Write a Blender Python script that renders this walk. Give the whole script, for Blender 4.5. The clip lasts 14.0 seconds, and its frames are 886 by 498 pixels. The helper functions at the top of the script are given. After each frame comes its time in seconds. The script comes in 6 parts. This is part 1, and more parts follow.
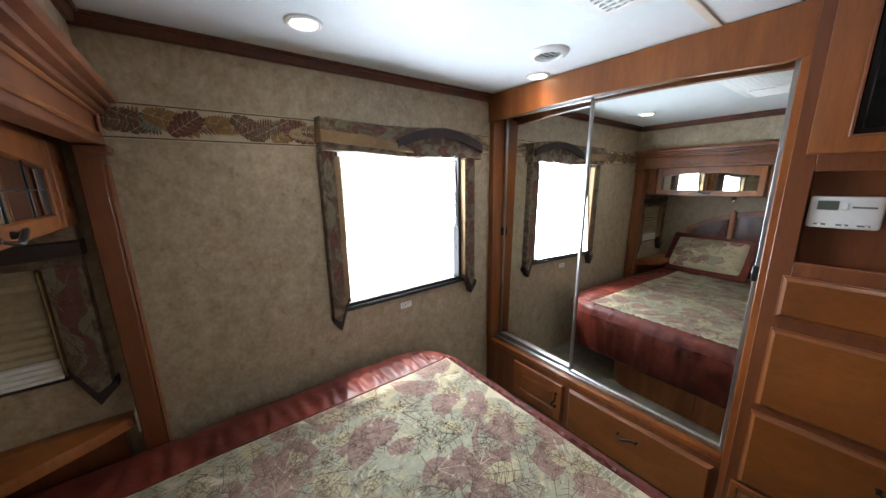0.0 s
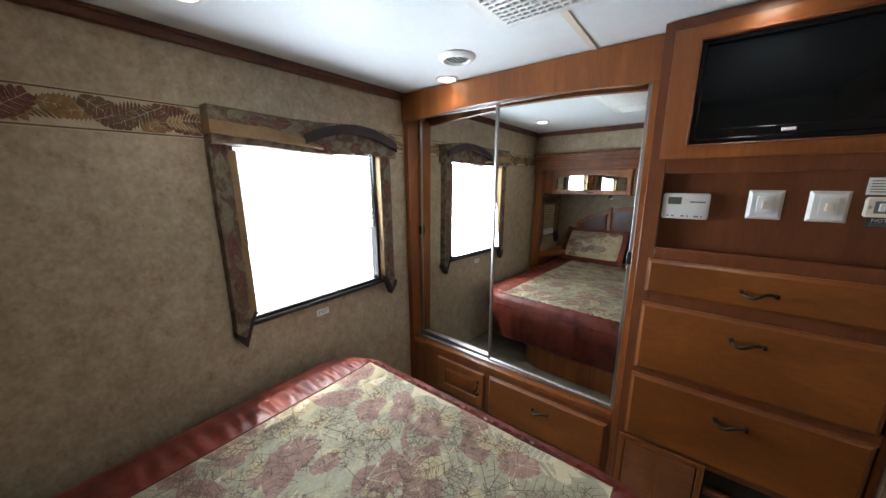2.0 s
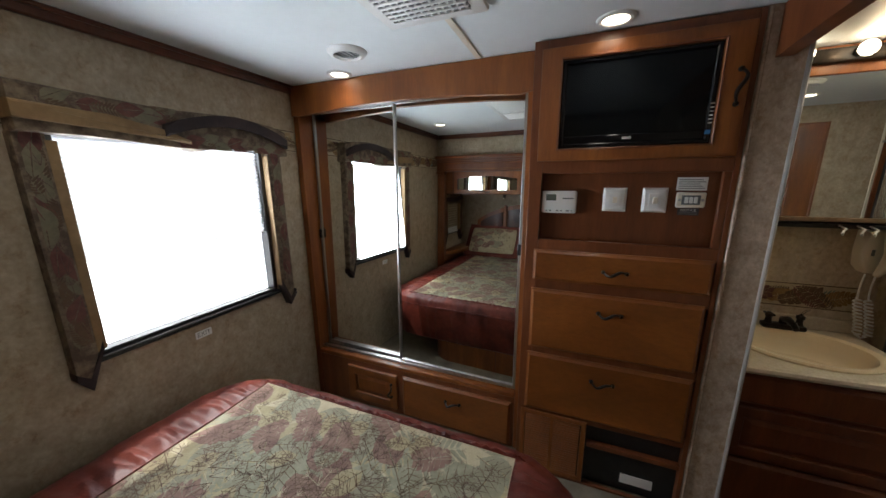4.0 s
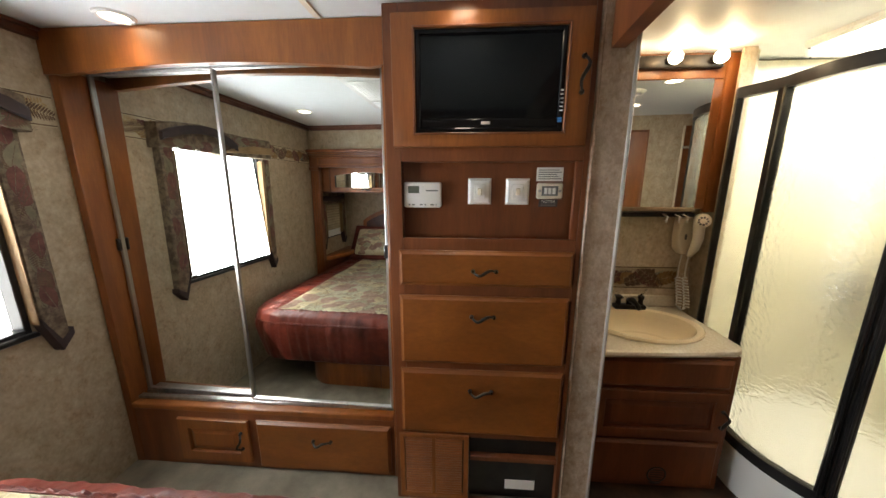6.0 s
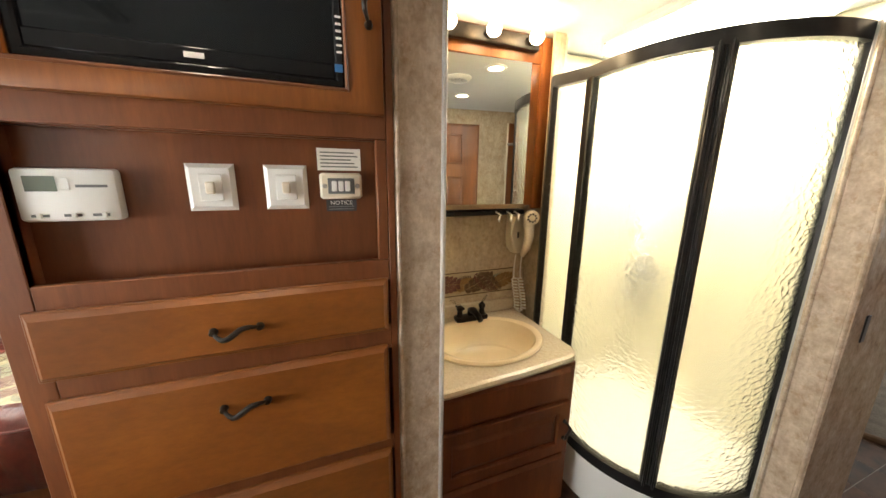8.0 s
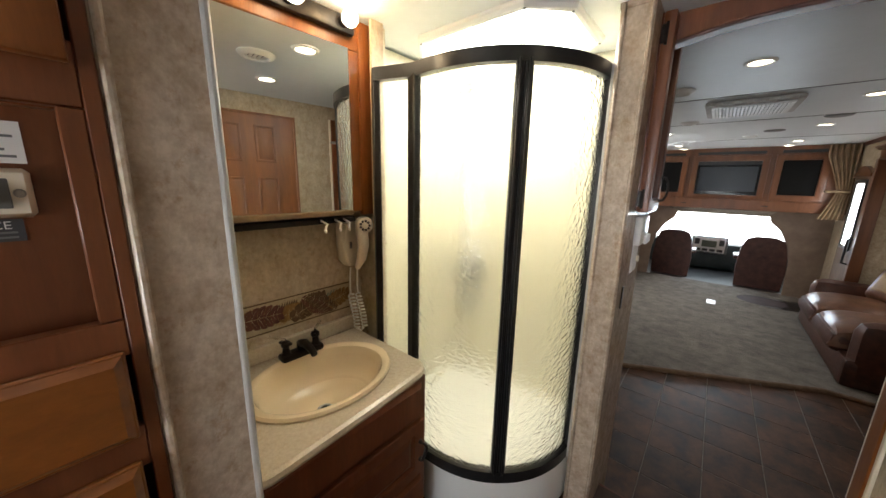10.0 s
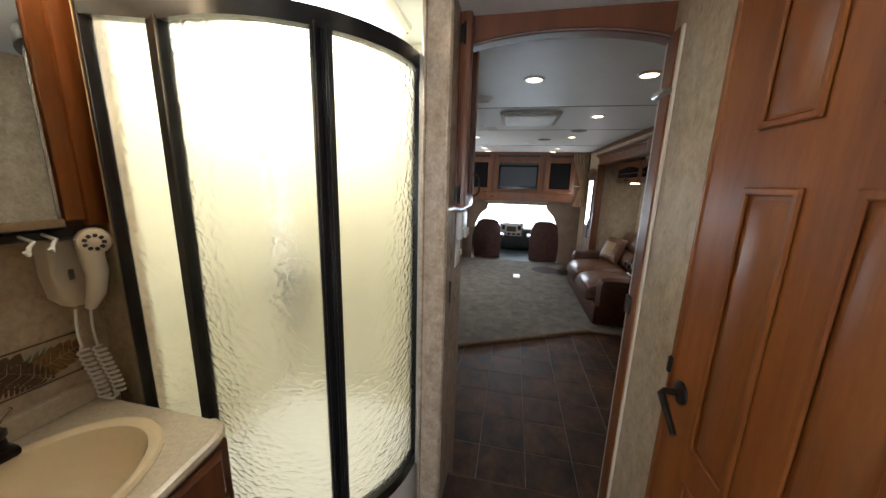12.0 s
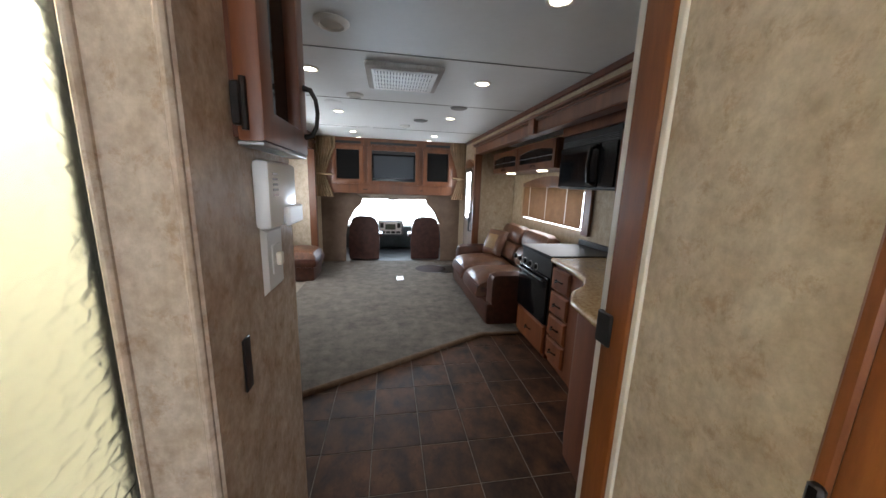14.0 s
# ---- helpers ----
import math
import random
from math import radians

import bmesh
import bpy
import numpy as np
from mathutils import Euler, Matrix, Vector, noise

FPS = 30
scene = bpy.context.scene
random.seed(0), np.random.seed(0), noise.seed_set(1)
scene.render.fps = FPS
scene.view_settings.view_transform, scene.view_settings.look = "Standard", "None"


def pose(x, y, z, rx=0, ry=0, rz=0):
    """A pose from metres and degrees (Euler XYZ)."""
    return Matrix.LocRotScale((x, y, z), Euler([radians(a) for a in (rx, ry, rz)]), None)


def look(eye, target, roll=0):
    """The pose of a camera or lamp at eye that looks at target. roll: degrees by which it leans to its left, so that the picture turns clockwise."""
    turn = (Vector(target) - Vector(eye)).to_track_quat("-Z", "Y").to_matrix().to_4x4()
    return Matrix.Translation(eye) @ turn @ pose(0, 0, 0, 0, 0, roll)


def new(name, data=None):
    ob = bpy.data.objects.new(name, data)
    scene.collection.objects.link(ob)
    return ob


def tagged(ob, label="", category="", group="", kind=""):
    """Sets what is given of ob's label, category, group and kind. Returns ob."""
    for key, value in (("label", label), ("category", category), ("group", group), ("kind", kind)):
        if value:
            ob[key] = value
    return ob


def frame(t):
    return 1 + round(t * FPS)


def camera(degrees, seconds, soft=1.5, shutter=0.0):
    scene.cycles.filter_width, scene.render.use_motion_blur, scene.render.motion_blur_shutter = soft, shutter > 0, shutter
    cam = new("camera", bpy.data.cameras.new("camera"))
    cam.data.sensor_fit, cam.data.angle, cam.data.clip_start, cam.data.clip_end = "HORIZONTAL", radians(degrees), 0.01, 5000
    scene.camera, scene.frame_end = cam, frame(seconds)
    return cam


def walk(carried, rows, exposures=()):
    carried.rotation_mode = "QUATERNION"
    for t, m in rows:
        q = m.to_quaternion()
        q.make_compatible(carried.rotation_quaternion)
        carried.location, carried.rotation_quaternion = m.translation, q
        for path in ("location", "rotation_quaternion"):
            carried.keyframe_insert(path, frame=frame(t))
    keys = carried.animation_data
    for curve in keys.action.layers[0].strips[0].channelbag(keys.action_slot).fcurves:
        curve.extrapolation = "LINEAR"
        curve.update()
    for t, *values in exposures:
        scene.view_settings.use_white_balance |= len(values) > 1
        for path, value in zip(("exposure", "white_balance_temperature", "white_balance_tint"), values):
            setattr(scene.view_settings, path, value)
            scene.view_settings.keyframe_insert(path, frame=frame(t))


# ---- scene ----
cam = camera(108.1, 14.0)
# seconds, x, y, z, pitch from straight down, yaw, lean
PATH = [
    (0.0, 0.257, 0.227, 1.515, 77.78, -37.21, -0.91),
    (0.5, 0.250, 0.241, 1.502, 78.02, -41.13, -0.42),
    (1.0, 0.255, 0.242, 1.509, 77.77, -44.82, -0.50),
    (1.5, 0.263, 0.234, 1.512, 77.60, -48.28, -0.63),
    (2.0, 0.257, 0.237, 1.508, 77.68, -52.08, -0.45),
    (4.5, 0.299, 0.189, 1.495, 77.77, -72.44, -0.31),
    (5.0, 0.355, 0.163, 1.487, 77.77, -76.90, -0.14),
    (5.5, 0.448, 0.141, 1.474, 77.82, -81.67, 0.00),
    (6.0, 0.546, 0.100, 1.454, 77.97, -86.03, 0.04),
    (6.5, 0.663, 0.027, 1.464, 77.16, -91.85, 0.25),
    (7.0, 0.792, -0.053, 1.449, 77.10, -97.77, 0.44),
    (7.5, 0.886, -0.123, 1.427, 77.25, -104.09, 0.58),
    (8.0, 0.981, -0.164, 1.439, 77.41, -110.90, 0.61),
    (10.5, 1.137, -0.306, 1.443, 78.22, -147.37, 1.40),
    (11.0, 1.140, -0.333, 1.449, 78.09, -154.41, 1.44),
    (11.5, 1.141, -0.375, 1.448, 78.10, -161.08, 1.53),
    (12.0, 1.145, -0.459, 1.441, 78.24, -168.18, 1.64),
    (12.5, 1.161, -0.603, 1.414, 78.36, -175.28, 1.77),
    (13.0, 1.177, -0.778, 1.385, 78.47, -181.91, 1.99),
    (13.5, 1.147, -0.975, 1.337, 78.83, -188.05, 1.83),
    (14.0, 1.145, -1.183, 1.288, 78.99, -189.66, 1.88),
]
walk(cam, [(t, pose(x, y, z, 0, 0, yaw) @ pose(0, 0, 0, tilt, 0, 0) @ pose(0, 0, 0, 0, 0, lean)) for t, x, y, z, tilt, yaw, lean in PATH],
     ((0, 0.09, 6000, 10), (2, -0.06, 6100, 10), (4.5, -0.80, 6250, 10), (5.0, -0.76, 6300, 10), (5.5, -0.29, 6550, 10), (6, 0.19, 6850, 10), (6.7, 0.60, 7100, 10), (8, 0.83, 7250, 10), (9.2, 0.45, 6850, 10), (10.5, 0.06, 6500, 10), (12.5, -0.02, 6300, 10), (14, 0.48, 6100, 10)))

# ---- world, sun, exposure ----
sky_world = bpy.data.worlds.new("sky_world")
scene.world = sky_world
sky_world.use_nodes = True
sky = sky_world.node_tree.nodes.new("ShaderNodeTexSky")
sky.sky_type, sky.sun_disc = "NISHITA", False
sky.sun_elevation, sky.sun_rotation = radians(54), radians(30)
sky_world.node_tree.links.new(sky.outputs[0], sky_world.node_tree.nodes["Background"].inputs[0])
sky_world.node_tree.nodes["Background"].inputs[1].default_value = 0.12
sun = new("sun", bpy.data.lights.new("sun", "SUN"))
sun.data.energy, sun.data.angle, sun.data.color = 5.0, radians(0.5), (1, 0.95, 0.88)
sun.matrix_world = look((0, 0, 8), (-0.36, -0.63, 7))


def area_lamp(name, where, target, w, h, watts, colour=(1, 1, 1)):
    ob = new(name, bpy.data.lights.new(name, "AREA"))
    ob.data.shape, ob.data.size, ob.data.size_y, ob.data.energy, ob.data.color = "RECTANGLE", w, h, watts, colour
    ob.matrix_world = look(where, target)
    return ob


def spot_lamp(where, watts, colour=(1, 0.91, 0.80), wide=125):
    ob = new("downlight_lamp", bpy.data.lights.new("downlight_lamp", "SPOT"))
    ob.data.energy, ob.data.color, ob.data.spot_size, ob.data.spot_blend, ob.data.shadow_soft_size = watts, colour, radians(wide), 0.8, 0.04
    ob.matrix_world = Matrix.Translation(where)
    return ob


area_lamp("rear_window_light", (1.22, 1.80, 1.27), (1.22, 0, 1.45), 0.74, 0.76, 23, (0.87, 0.94, 1))
area_lamp("shower_skylight_light", (1.95, -1.62, 2.03), (1.95, -1.62, 0), 0.5, 0.45, 7.6, (1, 0.98, 0.88))
area_lamp("windscreen_light", (1.05, -9.0, 0.75), (1.05, -4, 0.6), 1.6, 0.6, 48, (0.68, 0.85, 1))
area_lamp("sofa_window_light", (-0.72, -4.95, 1.08), (2, -4.95, 0.6), 1.4, 0.36, 2)
area_lamp("dinette_window_light", (2.85, -5.6, 1.2), (0, -5.6, 0.6), 1.2, 0.6, 10)

# ---- materials ----
def material(name, colour, rough=0.5, metal=0.0):
    m = bpy.data.materials.new(name)
    m.use_nodes = True
    b = m.node_tree.nodes["Principled BSDF"]
    b.inputs["Base Color"].default_value = (*colour, 1)
    b.inputs["Roughness"].default_value = rough
    b.inputs["Metallic"].default_value = metal
    return m


def node(m, kind, **settings):
    n = m.node_tree.nodes.new(kind)
    for key, value in settings.items():
        n.inputs[key.replace("_", " ")].default_value = value
    return n


def wire(m, a, b):
    m.node_tree.links.new(a, b)


def mapped(m, scale, turn=(0, 0, 0)):
    tc = m.node_tree.nodes.new("ShaderNodeTexCoord")
    mp = m.node_tree.nodes.new("ShaderNodeMapping")
    mp.inputs["Scale"].default_value = scale
    mp.inputs["Rotation"].default_value = turn
    wire(m, tc.outputs["Object"], mp.inputs["Vector"])
    return mp.outputs["Vector"]


def ramp(m, fac, stops):
    r = m.node_tree.nodes.new("ShaderNodeValToRGB")
    while len(r.color_ramp.elements) < len(stops):
        r.color_ramp.elements.new(0.5)
    for e, (p, c) in zip(r.color_ramp.elements, stops):
        e.position, e.color = p, (*c, 1)
    wire(m, fac, r.inputs["Fac"])
    return r.outputs["Color"]


def mixed(m, kind, fac, a, b):
    n = m.node_tree.nodes.new("ShaderNodeMix")
    n.data_type, n.blend_type = "RGBA", kind
    n.inputs[0].default_value = fac
    for socket, value in ((n.inputs[6], a), (n.inputs[7], b)):
        if isinstance(value, tuple):
            socket.default_value = (*value, 1)
        else:
            wire(m, value, socket)
    return n.outputs[2]


def bump(m, height, strength, distance=0.002):
    n = m.node_tree.nodes.new("ShaderNodeBump")
    n.inputs["Strength"].default_value, n.inputs["Distance"].default_value = strength, distance
    wire(m, height, n.inputs["Height"])
    wire(m, n.outputs["Normal"], m.node_tree.nodes["Principled BSDF"].inputs["Normal"])


def mottled(name, dark, light, scale, rough=0.5, grain=0.0, stretch=(1, 1, 1), fine=6.0, metal=0.0, spread=0.18, veins=None, relief=0.002, soft=0.72):
    """Two scales of variation between two colours, with an optional relief."""
    m = material(name, light, rough, metal)
    v = mapped(m, stretch)
    big = node(m, "ShaderNodeTexNoise", Scale=scale, Detail=5.0, Roughness=0.6)
    small = node(m, "ShaderNodeTexNoise", Scale=scale * fine, Detail=4.0, Roughness=0.65)
    wire(m, v, big.inputs["Vector"]), wire(m, v, small.inputs["Vector"])
    c1 = ramp(m, big.outputs["Fac"], [(0.5 - spread, dark), (0.5 + spread, light)])
    c2 = ramp(m, small.outputs["Fac"], [(0.3, tuple(soft for _ in range(3))), (0.7, (1, 1, 1))])
    b = m.node_tree.nodes["Principled BSDF"]
    c = mixed(m, "MULTIPLY", 0.7, c1, c2)
    if veins:
        crack = node(m, "ShaderNodeTexNoise", Scale=scale * 1.6, Detail=9.0, Roughness=0.78, Distortion=0.25)
        wire(m, v, crack.inputs["Vector"])
        c = mixed(m, "MULTIPLY", 0.8, c, ramp(m, crack.outputs["Fac"], [(0.36, veins), (0.47, (1, 1, 1)), (0.58, (1, 1, 1)), (0.68, (1.08, 1.06, 1.04))]))
    wire(m, c, b.inputs["Base Color"])
    if grain:
        bump(m, small.outputs["Fac"], grain, relief)
    return m


def wood(name, dark, light, rough=0.4, across=False):
    """Stained maple: long soft grain, blotches, fine pores; a little shift from piece to piece."""
    m = material(name, light, rough)
    v = mapped(m, (3, 1.2, 3) if across else (5, 5, 0.7))
    n1 = node(m, "ShaderNodeTexNoise", Scale=1.6, Detail=6.0, Roughness=0.55, Distortion=0.6)
    n2 = node(m, "ShaderNodeTexNoise", Scale=22.0, Detail=5.0, Roughness=0.7)
    wire(m, v, n1.inputs["Vector"]), wire(m, v, n2.inputs["Vector"])
    c = ramp(m, n1.outputs["Fac"], [(0.3, dark), (0.55, tuple((a + b) / 2 for a, b in zip(dark, light))), (0.72, light)])
    pores = ramp(m, n2.outputs["Fac"], [(0.35, (0.7, 0.66, 0.62)), (0.62, (1, 1, 1))])
    c = mixed(m, "MULTIPLY", 0.55, c, pores)
    info = m.node_tree.nodes.new("ShaderNodeObjectInfo")
    shift = ramp(m, info.outputs["Random"], [(0.0, (0.88, 0.86, 0.84)), (1.0, (1.08, 1.08, 1.08))])
    c = mixed(m, "MULTIPLY", 1.0, c, shift)
    b = m.node_tree.nodes["Principled BSDF"]
    wire(m, c, b.inputs["Base Color"])
    b.inputs["Coat Weight"].default_value, b.inputs["Coat Roughness"].default_value = 0.14, 0.25
    bump(m, n2.outputs["Fac"], 0.12, 0.0008)
    return m


def glow(name, colour, strength):
    m = material(name, (0, 0, 0), 1)
    b = m.node_tree.nodes["Principled BSDF"]
    b.inputs["Emission Color"].default_value, b.inputs["Emission Strength"].default_value = (*colour, 1), strength
    return m


WOOD = wood("stained_maple", (0.17, 0.048, 0.010), (0.36, 0.120, 0.023))
WOOD_HONEY = wood("honey_maple", (0.16, 0.046, 0.008), (0.32, 0.103, 0.017), across=True)
WOOD_RED = wood("red_brown_maple", (0.13, 0.036, 0.012), (0.26, 0.085, 0.028))
WOOD_DARK = wood("dark_maple", (0.075, 0.02, 0.008), (0.16, 0.045, 0.016))
WOOD_FAR = wood("far_maple", (0.10, 0.034, 0.013), (0.20, 0.075, 0.028), 0.35)
WALLPAPER = mottled("beige_wallpaper", (0.36, 0.278, 0.176), (0.50, 0.405, 0.283), 17.0, 0.6, 0.08, stretch=(1, 1, 0.8), spread=0.2, fine=4, veins=(0.74, 0.64, 0.53))
WALLPAPER_BATH = mottled("cream_wallpaper", (0.48, 0.38, 0.262), (0.66, 0.556, 0.415), 15.0, 0.5, 0.05, stretch=(1, 1, 0.8), spread=0.2, fine=4, veins=(0.76, 0.66, 0.55))
PANEL = mottled("tan_marbled_panel", (0.45, 0.345, 0.25), (0.66, 0.55, 0.44), 20.0, 0.26, 0.03, stretch=(1, 1, 0.8), fine=4, spread=0.2, veins=(0.76, 0.66, 0.56))
BORDER = mottled("border_paper", (0.44, 0.36, 0.23), (0.56, 0.47, 0.32), 14.0, 0.6)
CEILING = mottled("white_ceiling_vinyl", (0.77, 0.81, 0.82), (0.80, 0.84, 0.85), 3.0, 0.45, 0.03, soft=0.95)
CARPET = mottled("beige_carpet", (0.14, 0.12, 0.085), (0.28, 0.245, 0.18), 5.0, 0.95, 0.9, fine=45.0)
CARPET_GREY = mottled("worn_carpet", (0.115, 0.099, 0.080), (0.24, 0.208, 0.17), 9.0, 0.95, 0.9, fine=9.0, spread=0.22, relief=0.012, soft=0.55)
QUILT = mottled("cream_quilt_cloth", (0.50, 0.415, 0.255), (0.64, 0.555, 0.37), 9.0, 0.8, 0.35, fine=20)
BURGUNDY = mottled("burgundy_satin", (0.065, 0.011, 0.008), (0.19, 0.036, 0.021), 7.0, 0.44, 0.5, fine=3.5, relief=0.006)
BURGUNDY.node_tree.nodes["Principled BSDF"].inputs["Specular IOR Level"].default_value = 0.3
LEAF_RED = mottled("print_mauve", (0.235, 0.125, 0.10), (0.38, 0.245, 0.185), 26.0, 0.8, spread=0.25)
LEAF_GREEN = mottled("print_sage", (0.27, 0.255, 0.165), (0.42, 0.395, 0.275), 26.0, 0.8, spread=0.25)
DRAPE_SAGE = mottled("print_dark_sage", (0.15, 0.13, 0.08), (0.25, 0.215, 0.135), 26.0, 0.8, spread=0.25)
LEAF_OLIVE = mottled("print_olive", (0.38, 0.31, 0.17), (0.52, 0.44, 0.26), 26.0, 0.8, spread=0.25)
LEAF_TAN = mottled("print_tan", (0.38, 0.26, 0.12), (0.50, 0.37, 0.18), 20.0, 0.8)
TWIG = mottled("print_twig", (0.10, 0.052, 0.042), (0.17, 0.10, 0.075), 20.0, 0.8)
BORDER_RED = mottled("border_print_red", (0.10, 0.032, 0.028), (0.20, 0.08, 0.058), 30.0, 0.8)
BORDER_RUST = mottled("border_print_rust", (0.20, 0.105, 0.034), (0.35, 0.21, 0.08), 30.0, 0.8)
LEAF_DARK = mottled("print_brown", (0.09, 0.055, 0.03), (0.17, 0.10, 0.055), 20.0, 0.8)
LEAF_TEAL = mottled("print_teal", (0.12, 0.17, 0.14), (0.22, 0.26, 0.20), 20.0, 0.8)
DRAPE = mottled("leaf_drape_cloth", (0.10, 0.066, 0.042), (0.24, 0.18, 0.115), 22.0, 0.8, 0.2, fine=4, spread=0.1)
DRAPE_GOLD = mottled("gold_drape_lining", (0.24, 0.14, 0.055), (0.33, 0.21, 0.09), 8.0, 0.6, 0.1)
DRAPE_DARK = mottled("dark_brown_velvet", (0.022, 0.012, 0.012), (0.05, 0.026, 0.024), 12.0, 0.7, 0.2)
CREAM_CLOTH = mottled("shade_cloth", (0.42, 0.34, 0.22), (0.52, 0.43, 0.29), 12.0, 0.8)
CURTAIN = mottled("tan_curtain", (0.20, 0.13, 0.07), (0.30, 0.20, 0.11), 10.0, 0.8, 0.2)
ALUMINIUM = mottled("brushed_aluminium", (0.42, 0.415, 0.40), (0.58, 0.57, 0.55), 8.0, 0.34, 0.02, stretch=(8, 8, 0.6), metal=1.0)
TRIM_GREY = mottled("grey_corner_trim", (0.40, 0.38, 0.35), (0.52, 0.50, 0.47), 9.0, 0.42, stretch=(6, 6, 0.5))
BRONZE = mottled("oiled_bronze", (0.012, 0.010, 0.009), (0.04, 0.032, 0.027), 25.0, 0.38, metal=0.6)
# black metal; also colours in the shade of the cubby, drain hole and stepwell
BLACK = mottled("black_metal_and_shade", (0.010, 0.010, 0.011), (0.02, 0.02, 0.02), 18.0, 0.3)
BLACK_GLOSS = material("black_gloss", (0.006, 0.006, 0.007), 0.16)
BLACK_GLOSS.node_tree.nodes["Principled BSDF"].inputs["Specular IOR Level"].default_value = 0.25
SCREEN = material("tv_screen", (0.004, 0.005, 0.006), 0.07)
SCREEN.node_tree.nodes["Principled BSDF"].inputs["Specular IOR Level"].default_value = 0.22
MIRROR = material("mirror_glass", (0.86, 0.88, 0.86), 0.0, 1.0)
WHITE = material("white_plastic", (0.80, 0.80, 0.775), 0.35)
CREAM_PLASTIC = material("cream_plastic", (0.80, 0.73, 0.60), 0.3)
SINK = material("bisque_basin", (0.83, 0.70, 0.49), 0.12)
SHOWER_WALL = mottled("ivory_shower_wall", (0.80, 0.76, 0.60), (0.86, 0.82, 0.68), 3.0, 0.35)
GREY = material("grey_plastic", (0.16, 0.17, 0.17), 0.4)
INK = material("ink", (0.05, 0.05, 0.055), 0.6)
LCD = material("lcd", (0.12, 0.14, 0.11), 0.2)
COUNTER = mottled("speckled_counter", (0.60, 0.51, 0.38), (0.70, 0.62, 0.49), 90.0, 0.25, fine=3, soft=0.85)
COUNTER_TAN = mottled("tan_counter", (0.36, 0.22, 0.10), (0.55, 0.38, 0.20), 50.0, 0.22, fine=5)
LEATHER = mottled("brown_leather", (0.045, 0.015, 0.009), (0.095, 0.032, 0.019), 14.0, 0.33, 0.3, fine=10)
LEATHER_CAB = mottled("cab_leather", (0.045, 0.017, 0.013), (0.10, 0.040, 0.030), 12.0, 0.4, 0.3, fine=10)
LEATHER_TAN = mottled("tan_leather", (0.085, 0.034, 0.017), (0.165, 0.072, 0.036), 14.0, 0.38, 0.3, fine=10)
TAN_WALL = mottled("tan_padded_wall", (0.16, 0.105, 0.072), (0.235, 0.162, 0.115), 3.0, 0.7, 0.2)
BLIND = mottled("tan_blind", (0.20, 0.105, 0.045), (0.30, 0.17, 0.08), 9.0, 0.6)
TILE = mottled("slate_vinyl_tile", (0.010, 0.006, 0.0045), (0.150, 0.070, 0.035), 6.5, 0.50, 0.2, stretch=(1, 0.7, 1), fine=5, spread=0.2, veins=(0.45, 0.38, 0.34), relief=0.003, soft=0.5)
TILE.node_tree.nodes["Principled BSDF"].inputs["Specular IOR Level"].default_value = 0.3
GROUT = mottled("grout", (0.25, 0.21, 0.165), (0.35, 0.30, 0.24), 30.0, 0.8)
DAY = glow("daylight", (0.97, 0.99, 1.0), 9.0)
DAY_FAR = glow("windscreen_daylight", (0.93, 0.97, 1.0), 7.0)
PUCK = glow("lamp_lens", (1.0, 0.86, 0.62), 14.0)
BULB = glow("frosted_bulb", (1.0, 0.86, 0.62), 14.0)
SKYLIGHT = glow("skylight_dome", (1.0, 0.98, 0.90), 11.0)

# tiles differ a little from one to the next
_b = TILE.node_tree.nodes["Principled BSDF"]
_old = _b.inputs["Base Color"].links[0].from_socket
_info = TILE.node_tree.nodes.new("ShaderNodeObjectInfo")
wire(TILE, mixed(TILE, "MULTIPLY", 1.0, _old, ramp(TILE, _info.outputs["Random"], [(0, (0.72, 0.74, 0.80)), (1, (1.25, 1.12, 1.0))])), _b.inputs["Base Color"])

_map = [n for n in TILE.node_tree.nodes if n.bl_idname == "ShaderNodeMapping"][0]
_coord = _map.inputs["Vector"].links[0].from_socket
_far = TILE.node_tree.nodes.new("ShaderNodeVectorMath")
_far.operation = "MULTIPLY_ADD"
_far.inputs[1].default_value = (3.7, 2.9, 1.0)
wire(TILE, _info.outputs["Location"], _far.inputs[0])
wire(TILE, _coord, _far.inputs[2])
wire(TILE, _far.outputs["Vector"], _map.inputs["Vector"])

# pleated window shade lets daylight through
SHADE = material("white_pleated_shade", (0.85, 0.86, 0.88), 0.8)
_t = SHADE.node_tree.nodes.new("ShaderNodeBsdfTranslucent")
_t.inputs[0].default_value = (0.9, 0.92, 0.95, 1)
_m = SHADE.node_tree.nodes.new("ShaderNodeMixShader")
_m.inputs[0].default_value = 0.7
wire(SHADE, SHADE.node_tree.nodes["Principled BSDF"].outputs[0], _m.inputs[1])
wire(SHADE, _t.outputs[0], _m.inputs[2])
wire(SHADE, _m.outputs[0], SHADE.node_tree.nodes["Material Output"].inputs[0])

# hammered shower glass
RAIN_GLASS = material("hammered_glass", (1.0, 0.985, 0.90), 0.22)
RAIN_GLASS.node_tree.nodes["Principled BSDF"].inputs["Transmission Weight"].default_value = 1.0
_v = mapped(RAIN_GLASS, (1, 1, 1.3))
_n = node(RAIN_GLASS, "ShaderNodeTexNoise", Scale=9.0, Detail=2.0)
wire(RAIN_GLASS, _v, _n.inputs["Vector"])
_vo = node(RAIN_GLASS, "ShaderNodeTexVoronoi", Scale=46.0)
_vo.feature = "F1"
wire(RAIN_GLASS, mixed(RAIN_GLASS, "MIX", 0.04, _v, _n.outputs["Color"]), _vo.inputs["Vector"])
bump(RAIN_GLASS, _vo.outputs["Distance"], 0.42, 0.005)
CLEAR = material("clear_glass", (1, 1, 1), 0.02)
